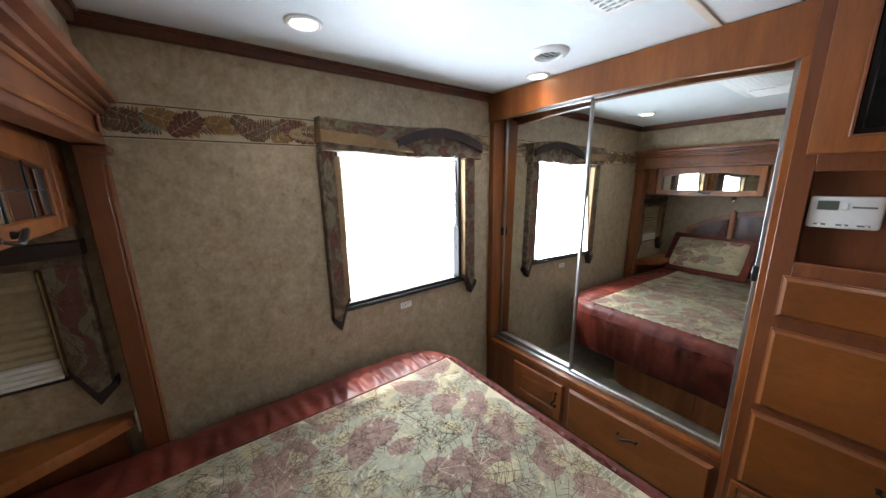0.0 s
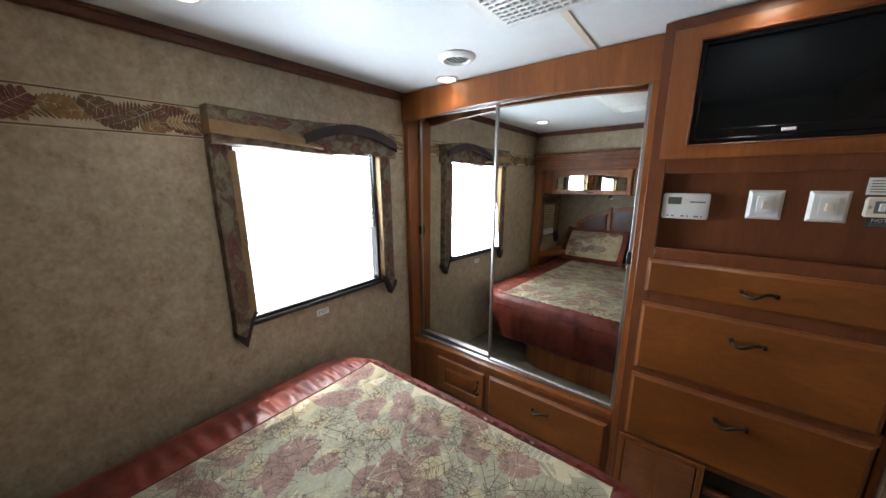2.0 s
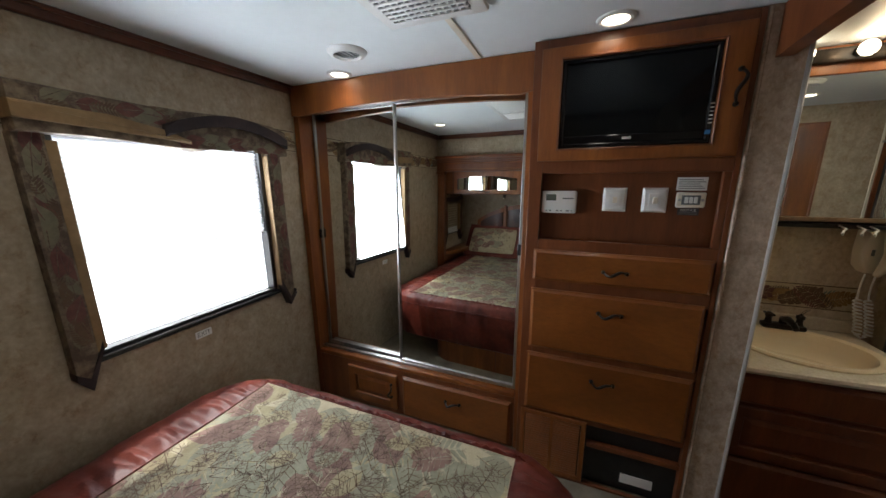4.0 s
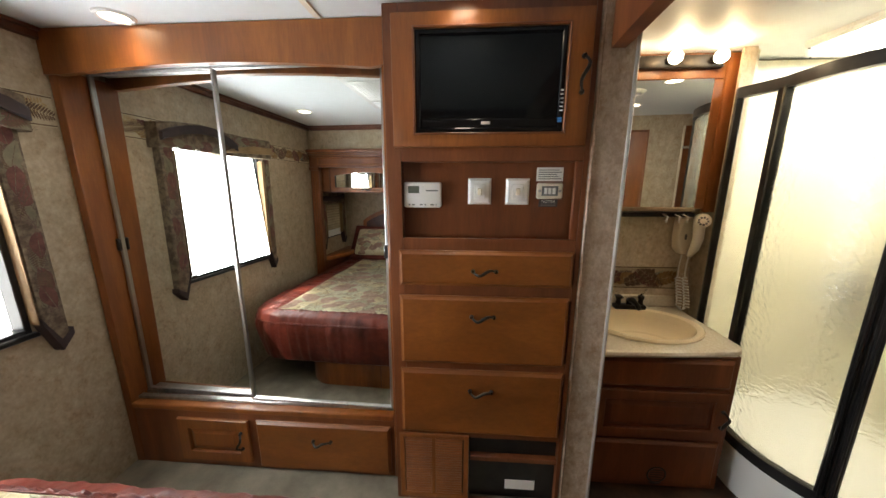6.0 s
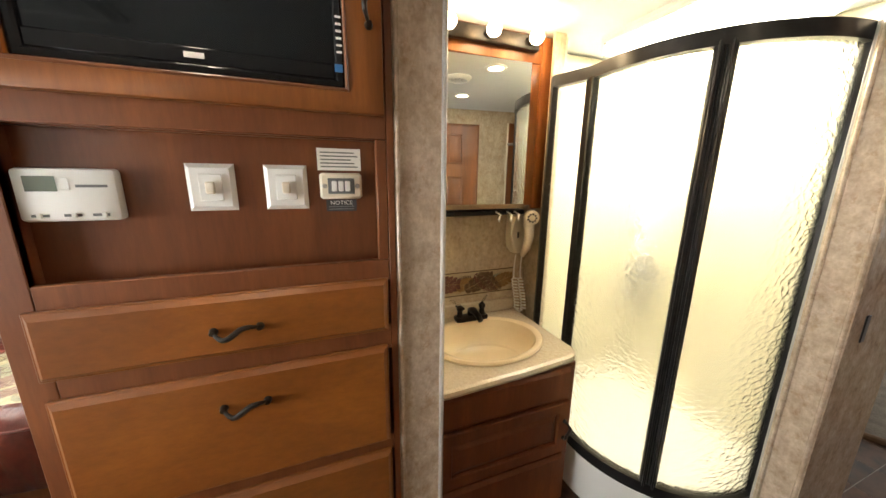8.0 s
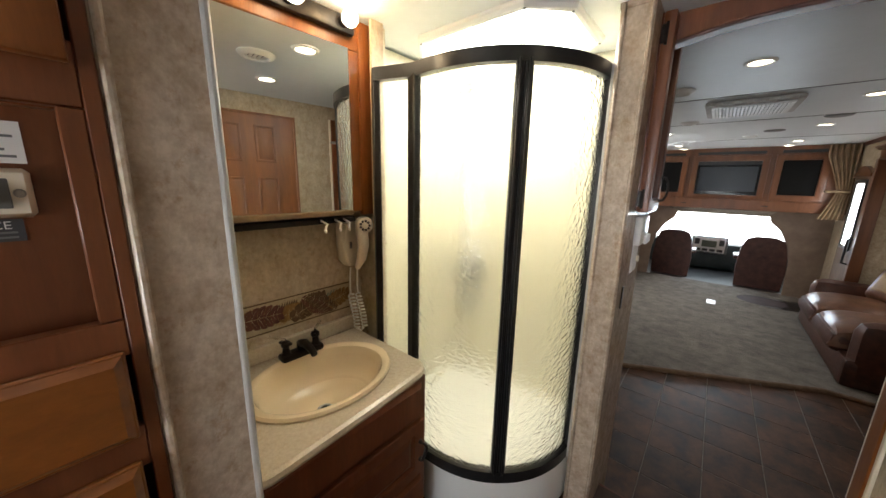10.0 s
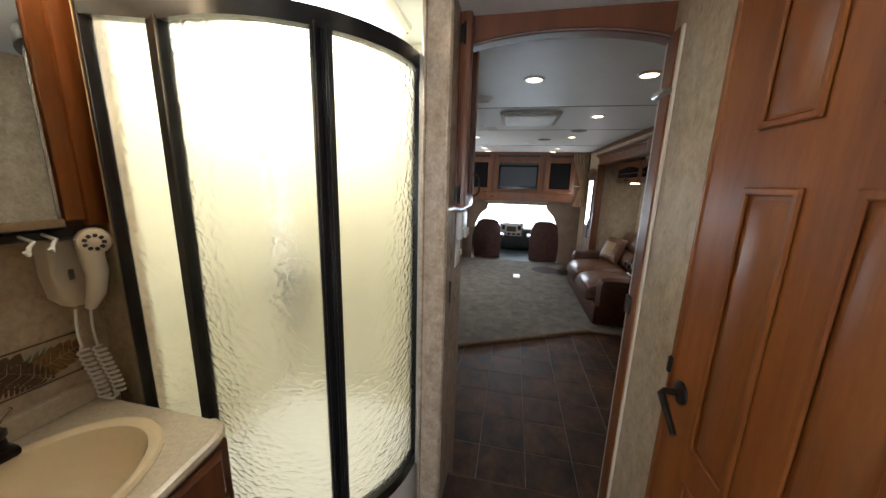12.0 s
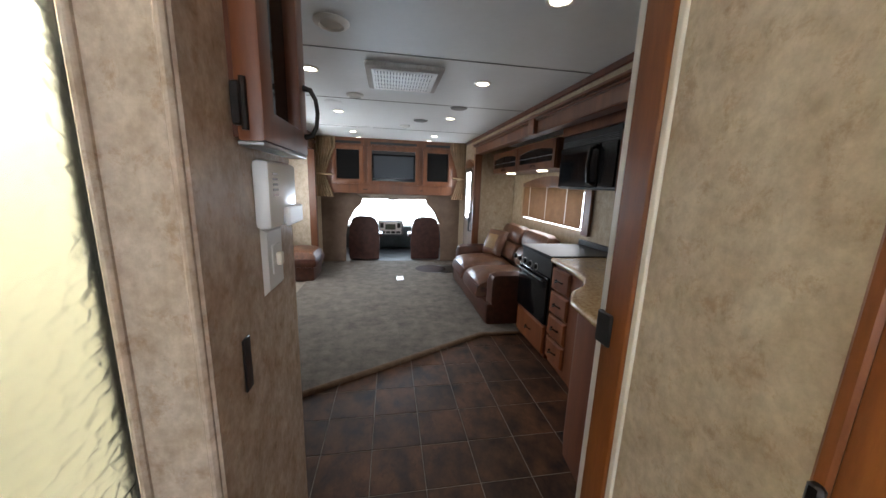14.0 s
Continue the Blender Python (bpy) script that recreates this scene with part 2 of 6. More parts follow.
CLEAR.node_tree.nodes["Principled BSDF"].inputs["Transmission Weight"].default_value = 1.0
SMOKED = material("smoked_glass", (0.010, 0.010, 0.010), 0.05)
SMOKED.node_tree.nodes["Principled BSDF"].inputs["Specular IOR Level"].default_value = 0.2
COOKTOP = material("black_ceramic", (0.012, 0.012, 0.013), 0.35)
COOKTOP.node_tree.nodes["Principled BSDF"].inputs["Specular IOR Level"].default_value = 0.2
SCREEN_PALE = material("hazy_screen", (0.016, 0.020, 0.026), 0.32)
BINDING = mottled("carpet_binding", (0.13, 0.078, 0.045), (0.22, 0.14, 0.085), 20.0, 0.9, 0.5)
VISOR = mottled("pale_headliner", (0.33, 0.28, 0.22), (0.43, 0.37, 0.30), 4.0, 0.8)
DASH = mottled("dashboard_plastic", (0.03, 0.045, 0.05), (0.06, 0.08, 0.085), 6.0, 0.4)


# ---- mesh helpers ----
def place(name, where=(0, 0, 0), label="", category="", group="", kind=""):
    ob = new(name)
    ob.empty_display_size = 0.1
    ob.matrix_basis = Matrix.Translation(where)
    return tagged(ob, label, category, group, kind)


def world_of(ob):
    m = ob.matrix_basis.copy()
    while ob.parent:
        m = ob.parent.matrix_basis @ ob.matrix_parent_inverse @ m
        ob = ob.parent
    return m


def part(name, bm, mat, parent=None, label="", smooth=True):
    me = bpy.data.meshes.new(name)
    bmesh.ops.recalc_face_normals(bm, faces=bm.faces[:])
    bm.to_mesh(me)
    bm.free()
    me.materials.append(mat)
    if smooth:
        me.shade_smooth()
        me.set_sharp_from_angle(angle=radians(38))
    ob = new(name, me)
    if name == "leaf_print":
        tagged(ob, "printed leaves", "", "", "stuff")
    if parent:
        ob.parent = parent
        ob.matrix_parent_inverse = world_of(parent).inverted()
    return tagged(ob, label)


def box(x0, x1, y0, y1, z0, z1, b=0.003, bm=None, m=None):
    """A box with softened edges, added to bm."""
    bm = bm or bmesh.new()
    x0, x1, y0, y1, z0, z1 = min(x0, x1), max(x0, x1), min(y0, y1), max(y0, y1), min(z0, z1), max(z0, z1)
    t = bmesh.new()
    bmesh.ops.create_cube(t, size=1, matrix=Matrix.Translation(((x0 + x1) / 2, (y0 + y1) / 2, (z0 + z1) / 2)) @ Matrix.Diagonal((x1 - x0, y1 - y0, z1 - z0, 1)))
    b = min(b, 0.45 * min(x1 - x0, y1 - y0, z1 - z0))
    if b > 0:
        bmesh.ops.bevel(t, geom=t.edges[:], offset=b, segments=2 if b > 0.006 else 1, profile=0.5, affect="EDGES")
    return merge(bm, t, m)


def merge(bm, t, m=None):
    if m is not None:
        bmesh.ops.transform(t, matrix=m, verts=t.verts[:])
    me = bpy.data.meshes.new("t")
    t.to_mesh(me)
    t.free()
    bm.from_mesh(me)
    bpy.data.meshes.remove(me)
    return bm


def facing(origin, n):
    """Axes of an upright surface: u to the viewer's right, v up, w out of it."""
    n = Vector(n).normalized()
    u = Vector((0, 0, 1)).cross(n)
    m = Matrix((u, (0, 0, 1), n)).transposed().to_4x4()
    m.translation = origin
    return m


def tube(pts, r, seg=8, bm=None, m=None, closed=False):
    """A round bar along points; r is one radius or one for each point."""
    bm = bm or bmesh.new()
    t = bmesh.new()
    pts = [Vector(p) for p in pts]
    rs = r if isinstance(r, (list, tuple)) else [r] * len(pts)
    rings, up = [], None
    for i, p in enumerate(pts):
        a, b = pts[max(i - 1, 0)], pts[min(i + 1, len(pts) - 1)]
        if closed:
            a, b = pts[i - 1], pts[(i + 1) % len(pts)]
        d = (b - a).normalized()
        if up is None:
            up = d.orthogonal().normalized()
        up = (up - d * up.dot(d)).normalized()
        side = d.cross(up)
        rings.append([t.verts.new(p + rs[i] * (math.cos(k * 2 * math.pi / seg) * up + math.sin(k * 2 * math.pi / seg) * side)) for k in range(seg)])
    pairs = list(zip(rings, rings[1:])) + ([(rings[-1], rings[0])] if closed else [])
    for a, b in pairs:
        for k in range(seg):
            t.faces.new((a[k], a[(k + 1) % seg], b[(k + 1) % seg], b[k]))
    if not closed:
        t.faces.new(rings[0]), t.faces.new(rings[-1][::-1])
    return merge(bm, t, m)


def lathe(profile, seg=24, bm=None, m=None, sx=1.0, sy=1.0):
    """A turned body about z from (radius, height) pairs; sx and sy stretch it to an oval."""
    bm = bm or bmesh.new()
    t = bmesh.new()
    rings = []
    for r, z in profile:
        if r < 1e-6:
            rings.append([t.verts.new((0, 0, z))])
        else:
            rings.append([t.verts.new((sx * r * math.cos(2 * math.pi * k / seg), sy * r * math.sin(2 * math.pi * k / seg), z)) for k in range(seg)])
    for a, b in zip(rings, rings[1:]):
        for k in range(seg):
            q = [a[k % len(a)], a[(k + 1) % len(a)], b[(k + 1) % len(b)], b[k % len(b)]]
            q = list(dict.fromkeys(q))
            if len(q) > 2:
                t.faces.new(q)
    return merge(bm, t, m)


def prism(outline, w0, w1, b=0.0, bm=None, m=None):
    """A flat outline of (u, v) given depth along w."""
    bm = bm or bmesh.new()
    t = bmesh.new()
    lo = [t.verts.new((u, v, w0)) for u, v in outline]
    hi = [t.verts.new((u, v, w1)) for u, v in outline]
    n = len(lo)
    t.faces.new(lo[::-1])
    top = t.faces.new(hi)
    for k in range(n):
        t.faces.new((lo[k], lo[(k + 1) % n], hi[(k + 1) % n], hi[k]))
    if b:
        bmesh.ops.bevel(t, geom=list(top.edges), offset=b, segments=2, profile=0.5, affect="EDGES")
    return merge(bm, t, m)


def sheet(fn, nu, nv, bm=None, thick=0.0):
    """A surface fn(i/nu, j/nv) -> point."""
    bm = bm or bmesh.new()
    t = bmesh.new()
    g = [[t.verts.new(fn(i / nu, j / nv)) for j in range(nv + 1)] for i in range(nu + 1)]
    for i in range(nu):
        for j in range(nv):
            t.faces.new((g[i][j], g[i + 1][j], g[i + 1][j + 1], g[i][j + 1]))
    if thick:
        bmesh.ops.recalc_face_normals(t, faces=t.faces[:])
        bmesh.ops.solidify(t, geom=t.faces[:], thickness=thick)
    return merge(bm, t)


def raised(u0, u1, v0, v1, w0, w1, slope, bm=None, m=None):
    """A raised panel: a block whose front is drawn in by slope on all sides."""
    bm = bm or bmesh.new()
    t = bmesh.new()
    a = [t.verts.new(p) for p in ((u0, v0, w0), (u1, v0, w0), (u1, v1, w0), (u0, v1, w0))]
    s = slope
    b = [t.verts.new(p) for p in ((u0 + s, v0 + s, w1), (u1 - s, v0 + s, w1), (u1 - s, v1 - s, w1), (u0 + s, v1 - s, w1))]
    t.faces.new(b), t.faces.new(a[::-1])
    for k in range(4):
        t.faces.new((a[k], a[(k + 1) % 4], b[(k + 1) % 4], b[k]))
    return merge(bm, t, m)


def rim(u0, u1, v0, v1, wide, w0, w1, b=0.003, bm=None, m=None, tall=None):
    """A mitred frame round an opening, outer size given."""
    bm = bm or bmesh.new()
    t = bmesh.new()
    rings = []
    tall = tall or wide
    for k, h, w in ((0, 0, w0), (0, 0, w1), (wide, tall, w1), (wide, tall, w0)):
        rings.append([t.verts.new(p) for p in ((u0 + k, v0 + h, w), (u1 - k, v0 + h, w), (u1 - k, v1 - h, w), (u0 + k, v1 - h, w))])
    for p, q in zip(rings, rings[1:] + rings[:1]):
        for k in range(4):
            t.faces.new((p[k], p[(k + 1) % 4], q[(k + 1) % 4], q[k]))
    b = min(b, 0.4 * wide, 0.4 * tall, 0.4 * abs(w1 - w0))
    if b > 0:
        along = [e for r in rings for e in t.edges if e.verts[0] in r and e.verts[1] in r]
        bmesh.ops.bevel(t, geom=along, offset=b, segments=2 if b > 0.004 else 1, profile=0.5, affect="EDGES")
    return merge(bm, t, m)


def s_handle(parent, m, upright=False, size=0.088):
    """A wrought S-shaped bronze pull on two feet."""
    pts, rad = [], []
    for k in range(13):
        a = k / 12
        u = (a - 0.5) * size
        v = 0.011 * math.sin(a * 2 * math.pi) * (-1)
        w = 0.004 + 0.024 * min(1, 4 * a, 4 * (1 - a)) ** 0.6
        pts.append((v, u, w) if upright else (u, v, w))
        rad.append(0.0035 + 0.003 * math.sin(math.pi * a))
    bm = tube(pts, rad, 8, None, m)
    for s in (-1, 1):
        c = (0, s * size * 0.5, 0) if upright else (s * size * 0.5, 0, 0)
        lathe([(0, 0.014), (0.006, 0.013), (0.008, 0.006), (0.009, 0.0)], 10, bm, m @ Matrix.Translation(c))
    return part("handle", bm, BRONZE, parent, "dark bronze S-shaped pull")


def drawer_front(parent, m, u0, u1, v0, v1, mat, handle=True, name="drawer", handle_v=None):
    """A slab drawer front with an ogee edge."""
    bm = box(u0, u1, v0, v1, 0, 0.010, 0.002, None, m)
    raised(u0 + 0.004, u1 - 0.004, v0 + 0.004, v1 - 0.004, 0.010, 0.020, 0.010, bm, m)
    ob = part(name, bm, mat, parent, smooth=False)
    if handle:
        hv = handle_v if handle_v is not None else (v0 + v1) / 2
        s_handle(ob, m @ Matrix.Translation(((u0 + u1) / 2, hv, 0.020)))
    return ob


def panel_door(parent, m, u0, u1, v0, v1, mat, name="door", rail=0.055, thick=0.02):
    """A frame-and-panel door leaf with a raised field."""
    bm = rim(u0, u1, v0, v1, rail, 0, thick, 0.003, None, m)
    box(u0 + rail, u1 - rail, v0 + rail, v1 - rail, 0.002, thick * 0.35, 0, bm, m)
    raised(u0 + rail + 0.006, u1 - rail - 0.006, v0 + rail + 0.006, v1 - rail - 0.006, thick * 0.35, thick * 0.85, 0.022, bm, m)
    return part(name, bm, mat, parent, smooth=False)


def leaf_faces(bm, x, y, a, length, wide, lift, kind=0):
    """A printed leaf: an outline in the plane, put on a surface by lift(u, v) -> point."""
    ca, sa = math.cos(a), math.sin(a)

    def at(p, q):
        return lift(x + ca * p - sa * q, y + sa * p + ca * q)
    if kind == 0:      # simple leaf with a midrib gap
        for s in (1, -1):
            edge = [(k / 6 * length, s * (0.004 * length + wide * 0.5 * math.sin(math.pi * (k / 6) ** 0.8))) for k in range(7)]
            rib = [(k / 6 * length, s * 0.012 * length) for k in range(7)]
            vs = [bm.verts.new(at(*p)) for p in edge]
            ws = [bm.verts.new(at(*p)) for p in rib]
            for k in range(6):
                bm.faces.new((vs[k], vs[k + 1], ws[k + 1], ws[k]) if s < 0 else (ws[k], ws[k + 1], vs[k + 1], vs[k]))
    elif kind == 1:    # frond of slanted leaflets, side by side
        n = max(6, int(length / (0.10 * wide + 0.004)))
        step = 0.94 * length / n
        for k in range(n):
            p0 = length * 0.03 + step * k
            ln = 0.5 * wide * math.sin(math.pi * (0.12 + 0.84 * k / n)) ** 0.6
            for s in (1, -1):
                prof = [(0.02, 0.5), (0.35, 0.86), (0.7, 0.7), (1.0, 0.05)]
                one = [(p0 + 0.55 * q * ln + step * (0.5 - 0.5 * w), s * (q * ln + 0.01 * wide)) for q, w in prof]
                two = [(p0 + 0.55 * q * ln + step * (0.5 + 0.5 * w), s * (q * ln + 0.01 * wide)) for q, w in prof]
                va, vb = [bm.verts.new(at(*r)) for r in one], [bm.verts.new(at(*r)) for r in two]
                for i in range(3):
                    bm.faces.new((va[i], va[i + 1], vb[i + 1], vb[i]))
        vs = [bm.verts.new(at(*r)) for r in ((-0.1 * length, -0.008 * wide), (0.97 * length, -0.004 * wide), (0.97 * length, 0.004 * wide), (-0.1 * length, 0.008 * wide))]
        bm.faces.new(vs)
    elif kind == 3:    # broad leaf with deep cuts between its lobes
        n = 7
        for s in (1, -1):
            for k in range(n):
                f = k / n
                w0 = 0.5 * wide * math.sin(math.pi * min(1, 0.14 + 0.86 * f)) ** 0.6 + 0.02 * wide
                a0, a1 = length * f, length * (f + 0.97 / n)
                ring = [(a0, s * 0.012 * wide), (a0 + 0.12 * w0, s * 0.5 * w0), (a0 + 0.30 * w0, s * 0.92 * w0), (a0 + 0.45 * w0 + 0.4 * (a1 - a0), s * w0), (a1 + 0.28 * w0 - 0.004 * length, s * 0.90 * w0), (a1 + 0.08 * w0, s * 0.4 * w0), (a1, s * 0.012 * wide)]
                bm.faces.new([bm.verts.new(at(*r)) for r in ring])
    else:              # sprig: thin stems that end in starry heads
        def stroke(p, q, w):
            d = Vector((q[0] - p[0], q[1] - p[1])).normalized() * w
            vs = [bm.verts.new(at(*r)) for r in ((p[0] - d.y, p[1] + d.x), (q[0] - d.y * 0.6, q[1] + d.x * 0.6), (q[0] + d.y * 0.6, q[1] - d.x * 0.6), (p[0] + d.y, p[1] - d.x))]
            bm.faces.new(vs)
        w = 0.011 * length
        for b, f in ((-0.75, 0.62), (-0.1, 1.0), (0.62, 0.75)):
            tip = (length * f * math.cos(b), length * f * math.sin(b))
            stroke((0, 0), tip, w)
            for k in range(5):
                c = b + 0.5 * (k - 2) + 0.15
                r = length * (0.30 if k % 2 else 0.22)
                stroke((tip[0] + 0.02 * length * math.cos(c), tip[1] + 0.02 * length * math.sin(c)), (tip[0] + r * math.cos(c), tip[1] + r * math.sin(c)), w * 0.8)


def leaf_veins(bm, x, y, a, length, wide, lift, w):
    """The drawn midrib and side veins of a printed leaf."""
    ca, sa = math.cos(a), math.sin(a)

    def stroke(p, q):
        d = Vector((q[0] - p[0], q[1] - p[1])).normalized() * w
        ring = ((p[0] - d.y, p[1] + d.x), (q[0] - d.y * 0.4, q[1] + d.x * 0.4), (q[0] + d.y * 0.4, q[1] - d.x * 0.4), (p[0] + d.y, p[1] - d.x))
        bm.faces.new([bm.verts.new(lift(x + ca * u - sa * v, y + sa * u + ca * v)) for u, v in ring])
    stroke((-0.08 * length, 0), (0.96 * length, 0))
    for k in range(1, 6):
        f = k / 6.5
        reach = 0.42 * wide * math.sin(math.pi * f ** 0.8)
        for s in (1, -1):
            stroke((f * length, 0), (f * length + 0.55 * reach, s * reach))


def border_strip(parent, m, length, h, seed):
    """The wallpaper border: a paper band with printed leaves and dark edge lines."""
    rng = random.Random(seed)
    band = part("border_band", box(0, length, 0, h, 0, 0.0015, 0, None, m), BORDER, parent, "tan leaf border paper", False)
    lines = box(0, length, 0.004, 0.009, 0.0015, 0.0022, 0, None, m)
    box(0, length, h - 0.009, h - 0.004, 0.0015, 0.0022, 0, lines, m)
    part("border_line", lines, LEAF_DARK, band, "dark brown edge lines", False)
    pools = {"red": (BORDER_RED, bmesh.new()), "rust": (BORDER_RUST, bmesh.new()), "tan": (LEAF_TAN, bmesh.new()), "dark": (LEAF_DARK, bmesh.new()), "teal": (LEAF_TEAL, bmesh.new()), "vein": (BORDER, bmesh.new())}
    order = [("rust", 1), ("dark", 3), ("red", 1), ("dark", 1), ("teal", 1), ("rust", 3), ("red", 3), ("tan", 1), ("dark", 1), ("rust", 0)]
    x, k = 0.02, 0
    while x < length - 0.03:
        key, kind = order[k % 10]
        a = rng.choice([0.45, -0.45, 0.15]) + (math.pi if k % 3 == 1 else 0) + rng.uniform(-0.25, 0.25)
        ln = rng.uniform(0.95, 1.35) * h * (0.6 if key == "teal" else 1)
        cx = min(max(x, 0.5 * ln), length - 0.5 * ln)
        wd = h * rng.uniform(0.5, 0.62) * (1.15 if kind == 3 else 1)
        cy = h * rng.uniform(0.46, 0.54)
        depth = 0.0019 + 0.0005 * (k % 7)

        def lift(u, v, d=depth):
            return m @ Vector((min(max(u, 0.001), length - 0.001), min(max(v, 0.012), h - 0.012), d))
        leaf_faces(pools[key][1], cx - 0.5 * ln * math.cos(a), cy - 0.5 * ln * math.sin(a), a, ln, wd, lift, kind)
        leaf_veins(pools["vein"][1], cx - 0.5 * ln * math.cos(a), cy - 0.5 * ln * math.sin(a), a, ln, wd * 0.9, lambda u, v: lift(u, v, depth + 0.0003), 0.006 * h)
        x += rng.uniform(0.22, 0.36) * h
        k += 1
    for key in pools:
        part("leaf_print", pools[key][1], pools[key][0], band, smooth=False)


def downlight(x, y, z=2.045, r=0.055, watts=9.0):
    """A flush puck lamp in the ceiling."""
    ob = place("ceiling_downlight", (x, y, z), "small round white recessed ceiling light, switched on", "ceiling light", "round ceiling lights")
    m = Matrix.Translation((x, y, z))
    part("trim_ring", lathe([(r * 0.78, -0.002), (r * 0.82, -0.008), (r, -0.010), (r * 1.12, -0.006), (r * 1.14, 0.0)], 28, None, m), WHITE, ob)
    part("lens", lathe([(0, -0.006), (r * 0.5, -0.0055), (r * 0.8, -0.003)], 24, None, m), PUCK, ob, "glowing warm lens")
    spot_lamp((x, y, z - 0.03), watts)


def round_vent(x, y, z=2.045, r=0.085):
    ob = place("ceiling_vent", (x, y, z), "round white plastic ceiling air vent with slats", "air vent", "round ceiling vents")
    m = Matrix.Translation((x, y, z))
    part("vent_ring", lathe([(r * 0.62, -0.010), (r * 0.70, -0.020), (r * 0.9, -0.014), (r, -0.004), (r * 1.0, 0)], 32, None, m), WHITE, ob)
    part("vent_throat", lathe([(0, -0.002), (r * 0.66, -0.002)], 24, None, m), GREY, ob, "dark duct opening")
    for k in range(5):
        o = (k - 2) * r * 0.24
        half = math.sqrt(max(0.01, 0.62 ** 2 - (0.24 * (k - 2)) ** 2)) * r
        part("slat", box(-half, half, -0.006, 0.006, -0.014, -0.011, 0.001, None, m @ pose(0, o, 0, 30, 0, 0)), WHITE, ob)


# ---- setting ----
CEIL, REAR, LIV = 2.045, 1.82, -0.17
part("floor", box(-0.82, 2.42, -0.40, 1.82, -0.10, 0.0, 0), CARPET, None, smooth=False)
tagged(bpy.data.objects["floor"], "worn beige carpet on the bedroom floor", "floor", "", "structure")
tagged(part("floor_bath", box(0.62, 2.42, -1.80, -0.40, -0.10, -0.002, 0), TILE, None, smooth=False), "dark slate-look vinyl on the bathroom floor", "floor", "", "structure")
tagged(part("floor_step", box(0.62, 1.42, -1.815, -1.80, LIV, -0.002, 0.003), WOOD_DARK, None), "dark wooden riser of the step down", "step", "", "structure")
tagged(part("floor_living", box(-0.95, 3.0, -7.36, -1.80, LIV - 0.10, LIV - 0.006, 0), GROUT, None, smooth=False), "dark brown square vinyl tiles with pale joints", "floor", "", "structure")
ceiling = part("ceiling", box(-0.95, 3.0, -7.4, 1.9, CEIL, CEIL + 0.05, 0), CEILING, None, smooth=False)
tagged(ceiling, "smooth white vinyl ceiling with thin seams", "ceiling", "", "structure")


def setting(name, bm, mat, label, category="wall"):
    return tagged(part(name, bm, mat, None, smooth=False), label, category, "", "structure")


WX0, WX1, WZ0, WZ1 = 0.812, 1.615, 0.855, 1.68          # rear window opening
bm = box(-0.82, WX0, REAR, 1.88, 0, CEIL, 0)
box(WX1, 2.42, REAR, 1.88, 0, CEIL, 0, bm), box(WX0, WX1, REAR, 1.88, 0, WZ0, 0, bm), box(WX0, WX1, REAR, 1.88, WZ1, CEIL, 0, bm)
wall_rear = setting("wall_rear", bm, WALLPAPER, "beige mottled wallpaper with a leaf border")
setting("wall_right", box(2.42, 2.48, -1.99, 1.88, LIV, CEIL, 0), WALLPAPER_BATH, "cream mottled wallpaper on the outer wall")
bm = box(-0.04, 0.02, -0.40, 0.0, 0, CEIL, 0)
box(-0.04, 0.02, 0.0, REAR, 1.80, CEIL, 0, bm)
setting("wall_left", bm, WALLPAPER, "beige mottled wallpaper above the slide-out opening")
setting("wall_partition", box(-0.04, 0.62, -0.46, -0.40, 0, CEIL, 0), WALLPAPER, "beige wallpapered partition")
bm = box(-0.84, -0.78, -0.02, 1.82, 0, 1.80, 0)
box(-0.84, -0.02, -0.06, 0.0, 0, 1.80, 0, bm), box(-0.84, -0.02, 1.80, 1.82, 0, 0.86, 0, bm), box(-0.84, -0.02, 1.80, 1.82, 1.42, 1.80, 0, bm)
box(-0.16, -0.02, 1.80, 1.82, 0.86, 1.42, 0, bm), box(-0.84, -0.60, 1.80, 1.82, 0.86, 1.42, 0, bm)
setting("wall_slide_out", bm, WALLPAPER, "cream wallpaper inside the bed slide-out")
setting("ceiling_slide_out", box(-0.84, 0.0, -0.06, 1.82, 1.76, 1.80, 0), CEILING, "white slide-out ceiling", "ceiling")

# crown moulding
bm = box(-0.02, 1.87, REAR - 0.022, REAR, CEIL - 0.045, CEIL, 0.006)
box(-0.02, 1.87, REAR - 0.034, REAR, CEIL - 0.016, CEIL, 0.004, bm)
box(0.02, 0.042, -0.40, REAR - 0.034, CEIL - 0.045, CEIL, 0.006, bm), box(0.02, 0.054, -0.40, REAR - 0.036, CEIL - 0.016, CEIL, 0.004, bm)
tagged(part("trim_crown", bm, WOOD_DARK, None), "dark wooden crown moulding", "moulding", "", "structure")
border_strip(wall_rear, facing((0.03, REAR, 1.668), (0, -1, 0)), 1.83, 0.125, 3)

# ceiling seams
tagged(part("trim_batten", box(0.06, 1.86, 0.640, 0.668, CEIL - 0.006, CEIL, 0.003), CREAM_PLASTIC, None), "cream ceiling batten", "trim", "", "structure")

